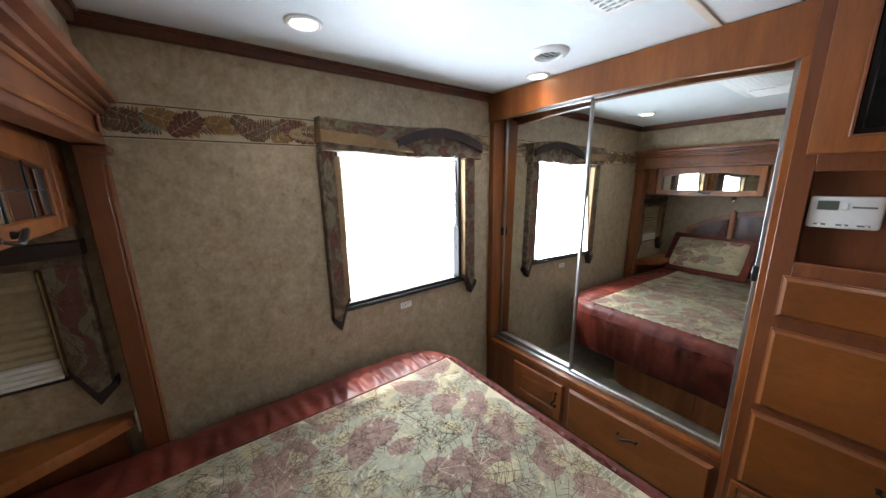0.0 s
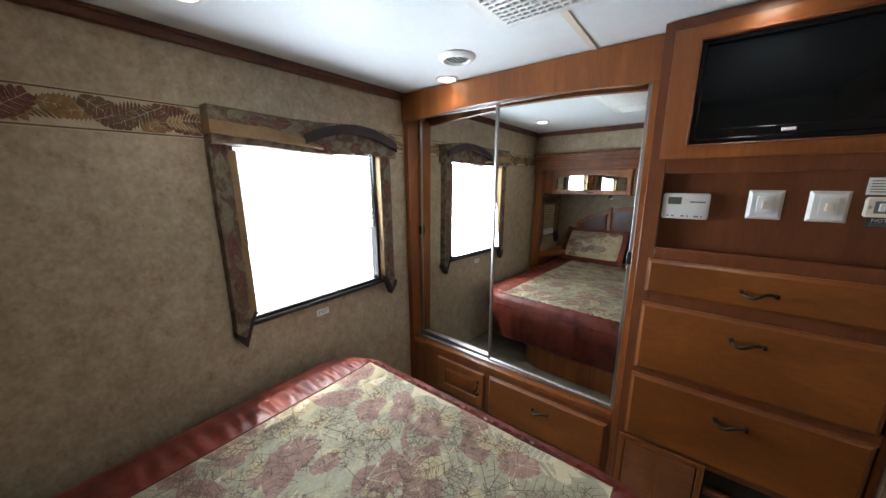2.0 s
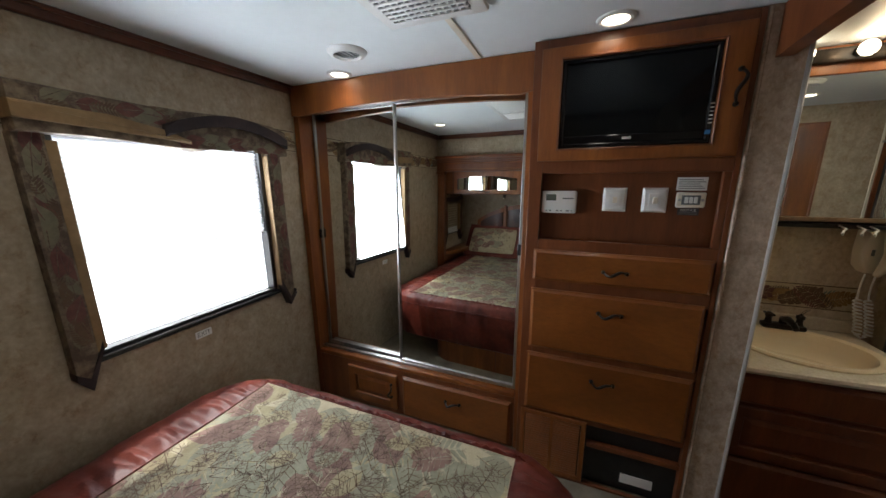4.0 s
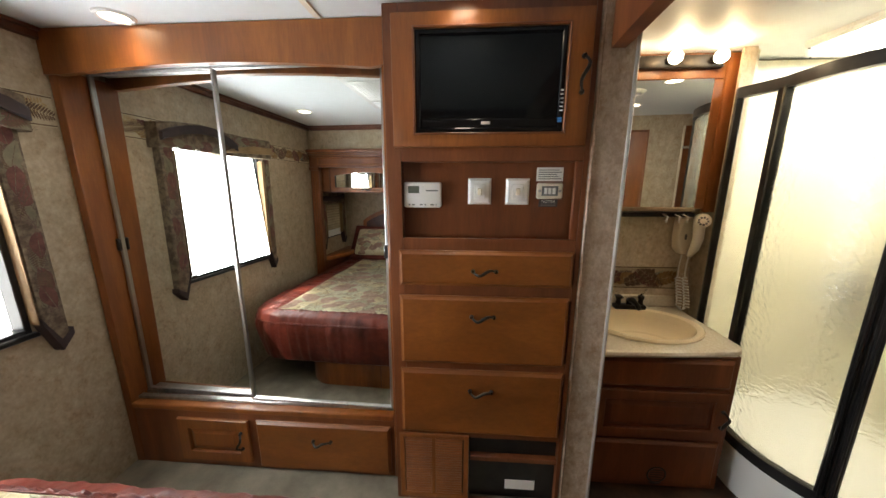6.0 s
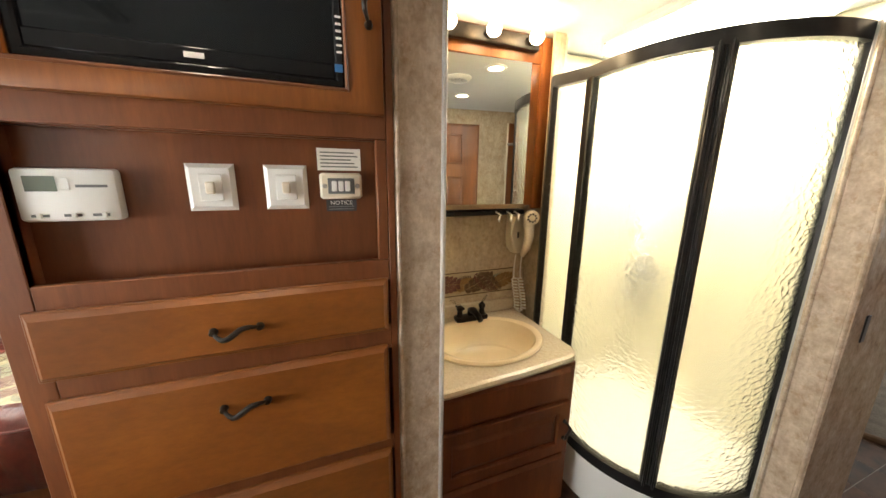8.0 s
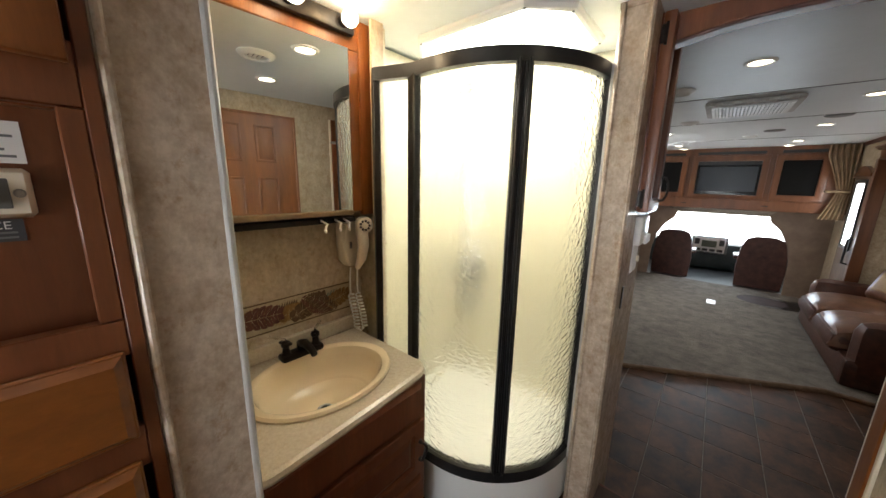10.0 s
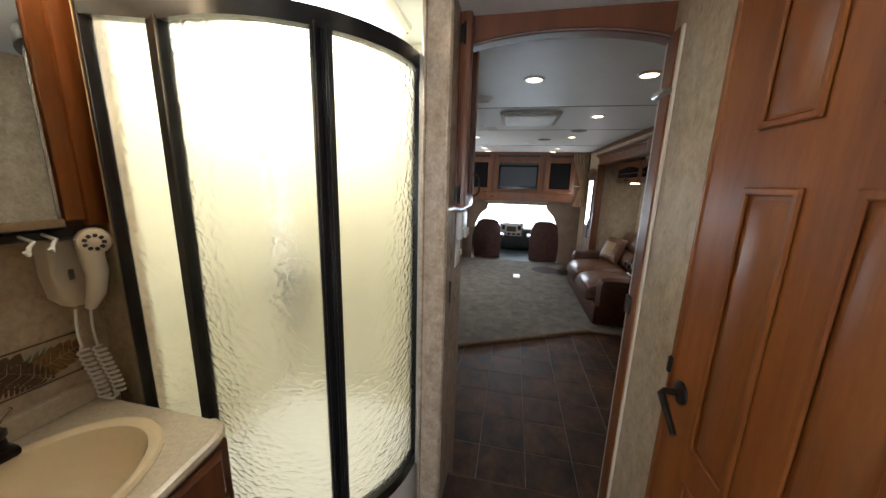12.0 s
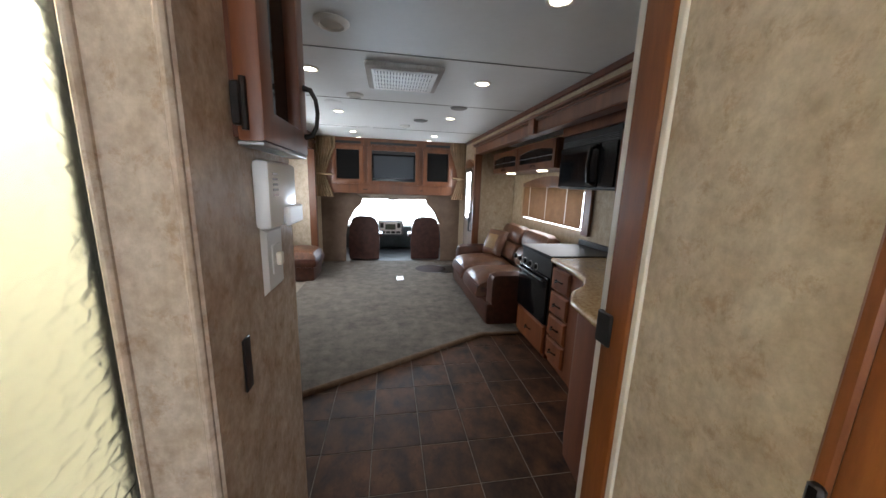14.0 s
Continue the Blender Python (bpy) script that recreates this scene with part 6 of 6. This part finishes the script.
part("door", box(-0.38, 0.19, 1.315, 1.655, 0, 0.022, 0.006, None, mm), BLACK_GLOSS, mw)
part("window", box(-0.32, 0.07, 1.37, 1.60, 0.022, 0.024, 0.002, None, mm), SCREEN, mw)
part("handle", tube([(0.15, 1.34, 0.02), (0.15, 1.36, 0.065), (0.15, 1.485, 0.08), (0.15, 1.61, 0.065), (0.15, 1.63, 0.02)], [0.016, 0.017, 0.019, 0.017, 0.016], 10, None, mm), BLACK_GLOSS, mw)
part("keypad", box(0.20, 0.38, 1.32, 1.65, 0, 0.018, 0.004, None, mm), BLACK_GLOSS, mw)
for k in range(4):
    part("vent_louvre", box(-0.37, 0.37, 1.664 + 0.013 * k, 1.671 + 0.013 * k, 0, 0.012, 0.002, None, mm), BLACK, mw)
uc = place("upper_cabinet", (-0.6, -3.6, 1.72), "stained wood cabinet above the microwave", "cabinet")
part("body", box(-0.83, -0.43, -4.07, -2.31, 1.765, 1.925, 0.003), WOOD_FAR, uc)
part("side_body", box(-0.83, -0.43, -3.27, -2.31, 1.28, 1.72, 0.003), WOOD_FAR, uc)

# slide-out fascia
fs = place("kitchen_slide_surround", (-0.2, -4.2, FL), "stained wood surround of the kitchen slide-out with stepped crown", "surround", "", "structure")
part("frieze", box(-0.27, -0.175, -6.22, -2.28, 1.80, 1.90, 0.004), WOOD_FAR, fs)
for o, z0, z1 in ((0.01, 1.785, 1.80), (0.028, 1.895, 1.915), (0.05, 1.915, 1.94)):
    part("crown_step", box(-0.27, -0.175 + o, -6.24, -2.26, z0, z1, 0.006), WOOD_FAR, fs)
for y in (-6.23, -2.36):
    part("column", box(-0.27, -0.16, y, y + 0.08, FL, 1.80, 0.005), WOOD_FAR, fs)
part("corbel", box(-0.27, -0.13, -4.18, -4.06, 1.78, 1.95, 0.008), WOOD_FAR, fs)


def far_cabinet(y0, y1):
    ob = place("overhead_cabinet", (-0.6, (y0 + y1) / 2, 1.50), "wooden overhead cabinet with an arched glass door", "cabinet", "cabinets over the sofa")
    part("body", box(-0.83, -0.455, y0, y1, 1.50, 1.79, 0.003), WOOD_FAR, ob)
    m = facing((-0.455, (y0 + y1) / 2, 1.505), (1, 0, 0))
    h = (y1 - y0) / 2 - 0.006
    arch = [(-h + 0.05 + 2 * (h - 0.05) * k / 10, 0.185 + 0.035 * math.sin(math.pi * k / 10)) for k in range(11)]
    bm = box(-h, -h + 0.05, 0, 0.28, 0, 0.02, 0.003, None, m)
    box(h - 0.05, h, 0, 0.28, 0, 0.02, 0.003, bm, m), box(-h + 0.05, h - 0.05, 0, 0.07, 0, 0.02, 0.003, bm, m)
    prism(arch + [(h - 0.05, 0.28), (-h + 0.05, 0.28)], 0, 0.02, 0, bm, m)
    d = part("door", bm, WOOD_FAR, ob, smooth=False)
    part("glass", box(-h + 0.045, h - 0.045, 0.06, 0.235, 0.002, 0.006, 0, None, m), SMOKED, d, "dark leaded glass", False)
    part("came", box(-h + 0.05, h - 0.05, 0.128, 0.132, 0.006, 0.010, 0.001, None, m), ALUMINIUM, d)
    s_handle(d, m @ Matrix.Translation((0, 0.035, 0.02)))
    lp = place("under_cabinet_light", (-0.55, (y0 + y1) / 2, 1.50), "small round light under the overhead cabinet, switched on", "cabinet light", "lights under the cabinets")
    part("lens", lathe([(0, -0.012), (0.05, -0.010), (0.058, 0)], 18, None, Matrix.Translation((-0.55, (y0 + y1) / 2, 1.4995))), PUCK, lp, "glowing lens")


far_cabinet(-6.10, -5.15)
far_cabinet(-5.145, -4.19)
spot_lamp((-0.55, -4.65, 1.46), 3)
lw = place("window_sofa", (-0.84, -4.95, 0.88), "window with tan slatted blinds and an arched wood valance", "window", "", "structure")
part("pane_glow", box(-0.838, -0.832, -5.72, -4.22, 0.88, 1.27, 0), DAY, lw, "bright daylight behind the blinds", False)
for k in range(13):
    part("blind_slat", box(-0.022, 0.022, -5.72, -4.22, -0.0015, 0.0015, 0, None, pose(-0.805, 0, 0.925 + 0.031 * k, 0, 62, 0)), BLIND, lw, smooth=False)
part("bottom_rail", box(-0.82, -0.79, -5.73, -4.21, 0.895, 0.915, 0.004), BLIND, lw)
for y in (-5.45, -4.97, -4.5):
    part("tape", box(-0.782, -0.780, y - 0.006, y + 0.006, 0.92, 1.32, 0), WHITE, lw, "pale ladder tape", False)
av = [(-5.76, 1.32), (-4.18, 1.32), (-4.18, 1.36)] + [(-4.18 - 1.58 * k / 14, 1.37 + 0.085 * math.sin(math.pi * k / 14)) for k in range(15)]
part("valance", prism(av, 0, 0.03, 0.004, None, Matrix(((0, 0, 1, -0.835), (1, 0, 0, 0), (0, 1, 0, 0), (0, 0, 0, 1)))), WOOD_FAR, lw, "arched wooden valance")
part("side_board", box(-0.835, -0.80, -4.20, -4.08, 0.84, 1.42, 0.004), WOOD_FAR, lw)


def cushion(x0, x1, y0, y1, z0, z1, puff, bm=None):
    """A stuffed cushion: a softly domed block."""
    def f(u, v):
        a, b = 2 * u - 1, 2 * v - 1
        k = (1 - abs(a) ** 5) ** 0.35 * (1 - abs(b) ** 5) ** 0.35
        return (x0 + (x1 - x0) * u, y0 + (y1 - y0) * v, z0 + (z1 - z0) * k + puff * (1 - a * a) * (1 - b * b) * k)
    return sheet(f, 18, 18, bm)


so = place("sofa", (-0.3, -5.2, FL), "two-tone brown leather sofa with tan seat cushions", "sofa")
part("base", box(-0.78, 0.13, -6.12, -4.30, FL, FL + 0.25, 0.04), LEATHER, so)
for y0, y1 in ((-5.22, -4.50), (-5.96, -5.24)):
    s = part("seat_cushion", cushion(-0.60, 0.19, y0, y1, FL + 0.27, FL + 0.47, 0.03), LEATHER_TAN, so, "tan leather seat cushion")
    part("seat_front", box(-0.2, 0.20, y0 + 0.01, y1 - 0.01, FL + 0.20, FL + 0.40, 0.08), LEATHER, s, "dark leather front roll")
    b = box(-0.12, 0.12, y0, y1, 0.0, 0.28, 0.10, None, pose(-0.58, 0, FL + 0.44, 0, -14, 0))
    box(-0.12, 0.12, y0, y1, 0.24, 0.52, 0.11, b, pose(-0.60, 0, FL + 0.44, 0, -14, 0))
    part("back_cushion", b, LEATHER_TAN, so, "tan leather back cushion")
for y0, y1 in ((-4.50, -4.28), (-6.18, -5.96)):
    part("arm", box(-0.76, 0.10, y0, y1, FL + 0.02, FL + 0.58, 0.10), LEATHER, so, "rounded dark leather arm")
cu = place("throw_pillow", (-0.45, -5.75, FL + 0.55), "patterned brown throw pillow on the sofa", "cushion")
bm = cushion(-0.2, 0.2, -0.2, 0.2, 0, 0.07, 0.03)
bmesh.ops.transform(bm, matrix=pose(-0.42, -5.72, FL + 0.66, 0, 68, 20), verts=bm.verts[:])
part("cushion", bm, LEATHER_TAN, cu, "russet brown cloth")
bm = cushion(-0.11, 0.11, -0.11, 0.11, 0.088, 0.094, 0.010)
bmesh.ops.transform(bm, matrix=pose(-0.42, -5.72, FL + 0.66, 0, 68, 20), verts=bm.verts[:])
part("centre_patch", bm, DRAPE_GOLD, cu, "tan patterned centre patch")

# entry door
ed = place("door_entry", (-0.19, -6.85, FL), "entry door with a tall window under an arched wood head", "door", "", "structure")
m = facing((-0.19, -6.55, FL), (1, 0, 0))
part("leaf", box(-0.30, 0.30, 0, 1.80, 0, 0.012, 0.003, None, m), TAN_WALL, ed)
part("door_window", box(-0.16, 0.16, 0.95, 1.70, 0.012, 0.016, 0, None, m), DAY, ed, "bright window pane", False)
part("window_frame", rim(-0.20, 0.20, 0.90, 1.75, 0.035, 0.012, 0.030, 0.008, None, m), BLACK, ed)
head = [(-0.30, 1.78), (0.30, 1.78)] + [(0.30 - 0.6 * k / 12, 1.82 + 0.09 * math.sin(math.pi * k / 12)) for k in range(13)]
part("arched_head", prism(head, 0, 0.035, 0.004, None, m), WOOD_FAR, ed)
part("grab_handle", tube([(0.26, 0.75, 0.012), (0.26, 0.76, 0.06), (0.26, 1.05, 0.06), (0.26, 1.06, 0.012)], 0.012, 8, None, m), BLACK, ed)

# cab partition, cabinets over it
CY_ = -7.36
pw = place("wall_cab", (1.05, CY_, FL), "tan padded cab partition with a wide rounded opening", "wall", "", "structure")
lft = [(2.40, FL), (2.40, 1.10), (1.95, 1.13), (1.72, 1.10), (1.63, 1.03), (1.66, 0.92), (1.80, 0.80), (1.90, 0.60), (1.94, 0.35), (1.95, FL)]
rgt = [(-0.27, FL), (-0.27, 1.13), (0.15, 1.15), (0.38, 1.12), (0.47, 1.05), (0.44, 0.94), (0.30, 0.82), (0.20, 0.60), (0.16, 0.35), (0.15, FL)]
cm = Matrix(((1, 0, 0, 0), (0, 0, -1, CY_), (0, 1, 0, 0), (0, 0, 0, 1)))
part("panel", prism(lft, -0.05, 0.0, 0.012, None, cm), TAN_WALL, pw)
part("panel", prism(rgt[::-1], -0.05, 0.0, 0.012, None, cm), TAN_WALL, pw)
part("lintel", box(-0.27, 2.40, CY_ - 0.22, CY_ - 0.06, 1.02, 1.14, 0.03), VISOR, pw, "pale padded header")
part("soffit", box(-0.27, 2.40, CY_ + 0.002, CY_ + 0.40, 1.135, 1.16, 0.004), TAN_WALL, pw)
oc = place("cab_cabinet", (1.05, CY_, 1.1), "wide wooden cabinet wall above the cab with three framed bays", "cabinet")
cm2 = facing((1.07, CY_ + 0.42, 0), (0, 1, 0))
part("body", box(-1.32, 1.33, 1.13, CEIL - 0.004, -0.5, 0.0, 0.003, None, cm2), WOOD_FAR, oc)
part("lower_board", box(-1.32, 1.33, 1.13, 1.27, 0.0, 0.012, 0.003, None, cm2), WOOD_FAR, oc)
for u0, u1, gl in ((-1.02, -0.50, 1), (-0.44, 0.44, 0), (0.50, 1.02, 1)):
    d = part("bay_frame", rim(u0, u1, 1.29, 1.92, 0.075, 0.0, 0.03, 0.006, None, cm2), WOOD_FAR, oc)
    part("bay_back", box(u0 + 0.06, u1 - 0.06, 1.35, 1.86, 0.0, 0.006, 0, None, cm2), SMOKED if gl else BLACK, d, "dark glass", False)
    part("vent_slot", box(u0 + 0.05, u1 - 0.05, 1.945, 1.985, 0.0, 0.004, 0, None, cm2), BLACK, d, "dark vent slot", False)
for u in (-0.48, 0.48):
    part("pull", box(u - 0.04, u + 0.04, 1.19, 1.205, 0.012, 0.03, 0.004, None, cm2), BRONZE, oc)
tv2 = place("cab_television", (1.06, CY_ + 0.45, 1.34), "flat black television reflecting pale light above the cab", "television")
part("bezel", rim(-0.365, 0.365, 1.345, 1.79, 0.028, 0.006, 0.05, 0.004, None, cm2), BLACK_GLOSS, tv2)
part("screen", box(-0.345, 0.345, 1.40, 1.77, 0.01, 0.03, 0, None, cm2), SCREEN_PALE, tv2, "grey glossy screen", False)
part("lower_bezel", box(-0.345, 0.345, 1.365, 1.40, 0.01, 0.045, 0.003, None, cm2), BLACK_GLOSS, tv2)


def curtain(x0, x1, side):
    ob = place("cab_curtain", ((x0 + x1) / 2, CY_ + 0.46, 1.1), "tan cloth curtain tied back at the cab cabinets", "curtain", "curtains at the cab")
    def f(u, v):
        pinch = 0.45 + 0.55 * min(1, abs(v - 0.38) * 2.1) ** 1.2
        c = x0 if side < 0 else x1
        x = c + (x0 + (x1 - x0) * u - c) * pinch
        return (x, CY_ + 0.47 + 0.022 * math.sin(u * 34), 1.06 + v * 0.97)
    part("cloth", sheet(f, 60, 24, None, 0.003), CURTAIN, ob)
    part("tie", box(x0 + (0.0 if side < 0 else 0.05), x1 - (0.05 if side < 0 else 0.0), CY_ + 0.44, CY_ + 0.505, 1.415, 1.445, 0.012), CURTAIN, ob)


curtain(2.02, 2.33, 1)
curtain(-0.17, 0.10, -1)

# cab: seats, dashboard, windscreen
setting("floor_cab", box(-0.3, 2.4, -9.6, -7.40, FL - 0.2, FL - 0.06, 0), BLACK, "dark cab floor", "floor")
bm = box(-0.36, -0.30, -9.6, -7.40, FL, 1.3, 0)
box(2.40, 2.46, -9.6, -7.40, FL, 1.3, 0, bm)
setting("wall_cab_side", bm, TAN_WALL, "tan cab sides")
setting("ceiling_cab", box(-0.36, 2.46, -9.4, -7.38, 1.10, 1.14, 0), TAN_WALL, "tan cab roof lining", "ceiling")
setting("backdrop_front", box(-1.5, 3.6, -9.75, -9.72, -0.2, 2.2, 0), DAY_FAR, "overexposed daylight through the windscreen", "backdrop")


def cab_seat(x):
    ob = place("captain_chair", (x, -8.0, FL), "dark brown leather captain chair in the cab", "chair", "seats in the cab")
    part("base", box(x - 0.2, x + 0.2, -8.35, -7.9, FL - 0.06, FL + 0.28, 0.02), BLACK, ob)
    part("seat", box(x - 0.26, x + 0.26, -8.45, -7.85, FL + 0.28, FL + 0.42, 0.05), LEATHER_CAB, ob)
    pts = [(-0.29, -0.08), (0.29, -0.08), (0.31, 0.30), (0.28, 0.66), (0.23, 0.79), (0.12, 0.84), (-0.12, 0.84), (-0.23, 0.79), (-0.28, 0.66), (-0.31, 0.30)]
    part("backrest", prism([(x + u, FL - 0.02 + v) for u, v in pts], -0.07, 0.07, 0.03, None, Matrix(((1, 0, 0, 0), (0, 0, -1, -7.90), (0, 1, 0, 0), (0, 0, 0, 1)))), LEATHER_CAB, ob)
    s = -1 if x > 1.05 else 1
    part("armrest", box(x + s * 0.25, x + s * 0.36, -8.30, -7.92, FL + 0.38, FL + 0.46, 0.03), LEATHER_CAB, ob)


cab_seat(1.65)
cab_seat(0.40)
da = place("dashboard", (1.05, -9.0, FL), "dark vehicle dashboard with a pale centre console", "dashboard")
part("body", box(-0.3, 2.4, -9.35, -8.95, FL - 0.06, 0.32, 0.06), DASH, da)
part("console", box(0.82, 1.42, -8.97, -8.90, 0.10, 0.46, 0.03), GREY, da)
con = part("console_face", box(0.86, 1.38, -8.90, -8.892, 0.13, 0.43, 0.006), WHITE, da, "pale console face")
part("radio", box(1.0, 1.24, -8.892, -8.884, 0.24, 0.37, 0.004), LCD, con, "radio display")
for k in range(4):
    part("console_button", box(0.89 + 0.12 * k, 0.98 + 0.12 * k, -8.892, -8.886, 0.15, 0.20, 0.004), BLACK, con)
for u in (0.88, 1.28):
    part("dash_vent", box(u, u + 0.08, -8.892, -8.884, 0.28, 0.40, 0.004), BLACK, con)
part("wheel", tube([(1.72 + 0.19 * math.cos(a), -8.75 - 0.04 * math.sin(a), 0.36 + 0.17 * math.sin(a)) for a in [2 * math.pi * k / 24 for k in range(24)]], 0.014, 8, None, None, True), BLACK, da)
part("mirror", box(0.93, 1.17, -9.2, -9.17, 0.92, 0.98, 0.012), BLACK, da, "rear-view mirror")

# dinette side
ch = place("dinette_seat", (2.5, -6.2, FL), "brown leather dinette bench end with a padded tan seat", "bench seat")
part("base", box(2.25, 2.92, -6.65, -6.05, FL, FL + 0.27, 0.03), LEATHER, ch)
part("seat_roll", box(2.20, 2.90, -6.66, -6.02, FL + 0.20, FL + 0.36, 0.06), LEATHER, ch)
part("seat_cushion", cushion(2.22, 2.90, -6.64, -6.04, FL + 0.34, FL + 0.46, 0.02), LEATHER_TAN, ch, "tan leather cushion")
part("backrest", box(2.78, 2.93, -6.65, -6.05, FL + 0.40, FL + 0.86, 0.06), LEATHER, ch)
rf = place("refrigerator", (2.2, -3.4, FL), "dark-fronted refrigerator cabinet with a wood surround", "refrigerator")
part("surround", box(2.05, 2.355, -3.55, -2.10, FL, CEIL - 0.05, 0.004), WOOD_FAR, rf)
part("door", box(2.02, 2.05, -3.50, -2.85, FL + 0.1, 0.62, 0.006), BLACK, rf, "dark lower door")
part("door", box(2.02, 2.05, -3.50, -2.85, 0.63, 1.4, 0.006), BLACK, rf, "dark upper door")
part("handle", tube([(2.02, -3.44, 0.3), (1.985, -3.44, 0.32), (1.985, -3.44, 0.58), (2.02, -3.44, 0.6)], 0.010, 8), ALUMINIUM, rf)
fd = place("dinette_slide_surround", (2.36, -5.6, FL), "stained wood surround of the dinette slide-out", "surround", "", "structure")
part("frieze", box(2.345, 2.43, -6.80, -4.34, 1.80, 1.90, 0.004), WOOD_FAR, fd)
part("crown_step", box(2.31, 2.43, -6.82, -4.32, 1.895, 1.935, 0.008), WOOD_FAR, fd)
for y in (-6.82, -4.42):
    part("column", box(2.32, 2.43, y, y + 0.09, FL, 1.80, 0.005), WOOD_FAR, fd)
wd = place("window_dinette", (2.93, -5.6, 0.75), "dinette window with leaf drapes and daylight", "window", "", "structure")
part("pane_glow", box(2.932, 2.938, -6.2, -4.9, 0.80, 1.40, 0), DAY, wd, "bright daylight", False)
part("window_frame", rim(4.88, 6.22, 0.78, 1.42, 0.03, 0.0, 0.03, 0.004, None, facing((2.94, 0, 0), (-1, 0, 0))), BLACK, wd)
for y in (-6.30, -4.92):
    part("side_drape", box(2.88, 2.93, y, y + 0.13, 0.72, 1.55, 0.015), DRAPE, wd)
part("valance", box(2.86, 2.935, -6.32, -4.78, 1.42, 1.58, 0.012), DRAPE, wd)

# living ceiling
for x, y, w in ((1.07, -2.565, 6), (0.465, -2.55, 6), (1.678, -3.669, 5), (0.465, -3.669, 5), (1.678, -4.968, 5), (0.465, -4.968, 5), (1.678, -6.33, 5), (0.465, -6.33, 5)):
    downlight(x, y, watts=w * 0.55)
for x, y in ((1.664, -7.0), (0.476, -7.0)):
    ob = place("ceiling_downlight", (x, y, CEIL), "small round white recessed ceiling light, switched on", "ceiling light", "round ceiling lights")
    part("lens", lathe([(0, -0.006), (0.05, -0.003), (0.06, 0)], 20, None, Matrix.Translation((x, y, CEIL))), PUCK, ob, "glowing warm lens")
round_vent(1.42, -2.97)
round_vent(1.44, -4.26, r=0.075)
round_vent(0.95, -5.6, r=0.07)
for x, y in ((1.67, -4.57), (0.474, -4.47), (0.78, -5.2), (1.45, -5.9)):
    ob = place("ceiling_speaker", (x, y, CEIL), "round flush ceiling speaker with a grey grille", "speaker", "ceiling speakers")
    part("grille", lathe([(0, -0.012), (0.06, -0.011), (0.078, -0.006), (0.085, 0)], 24, None, Matrix.Translation((x, y, CEIL))), CEILING if x > 1 else GREY, ob)
ac2 = place("air_conditioner", (1.05, -3.66, CEIL), "white ceiling air conditioner panel with a gridded intake", "air conditioner")
part("panel", box(0.79, 1.30, -3.92, -3.40, CEIL - 0.034, CEIL, 0.014), TRIM_GREY, ac2, "grey sloped housing")
part("bezel", rim(0.83, 1.26, -3.89, -3.45, 0.018, CEIL - 0.042, CEIL - 0.034, 0.002), WHITE, ac2, "white intake bezel")
gap = part("intake", box(0.846, 1.244, -3.874, -3.466, CEIL - 0.0365, CEIL - 0.034, 0), GREY, ac2, "dark intake behind the grid", False)
for k in range(19):
    part("grid_bar", box(0.850 + 0.0208 * k, 0.864 + 0.0208 * k, -3.874, -3.466, CEIL - 0.046, CEIL - 0.0365, 0.002), WHITE, gap)
for k in range(4):
    part("grid_cross", box(0.846, 1.244, -3.80 + 0.085 * k, -3.792 + 0.085 * k, CEIL - 0.044, CEIL - 0.0365, 0.001), WHITE, gap)

# ---- floor tiles ----
floor_living = bpy.data.objects["floor_living"]
S = 0.276
tile_bm = box(-S / 2 + 0.0018, S / 2 - 0.0018, -S / 2 + 0.0018, S / 2 - 0.0018, -0.006, 0.0, 0.0015)
first = part("tile", tile_bm, TILE, floor_living, smooth=False)
first.matrix_parent_inverse = Matrix.Identity(4)
count = 0
for i in range(-1, 10):
    for j in range(9):
        x, y = -0.21 + S * (i + 0.5) + 0.07, -1.666 - S * (j + 0.5)
        if x > 2.3 or x < -0.3 or y < -4.1:
            continue
        ob = first if count == 0 else first.copy()
        if count:
            scene.collection.objects.link(ob)
        ob.matrix_basis = Matrix.Translation((x, y, FL - 0.0042))
        count += 1
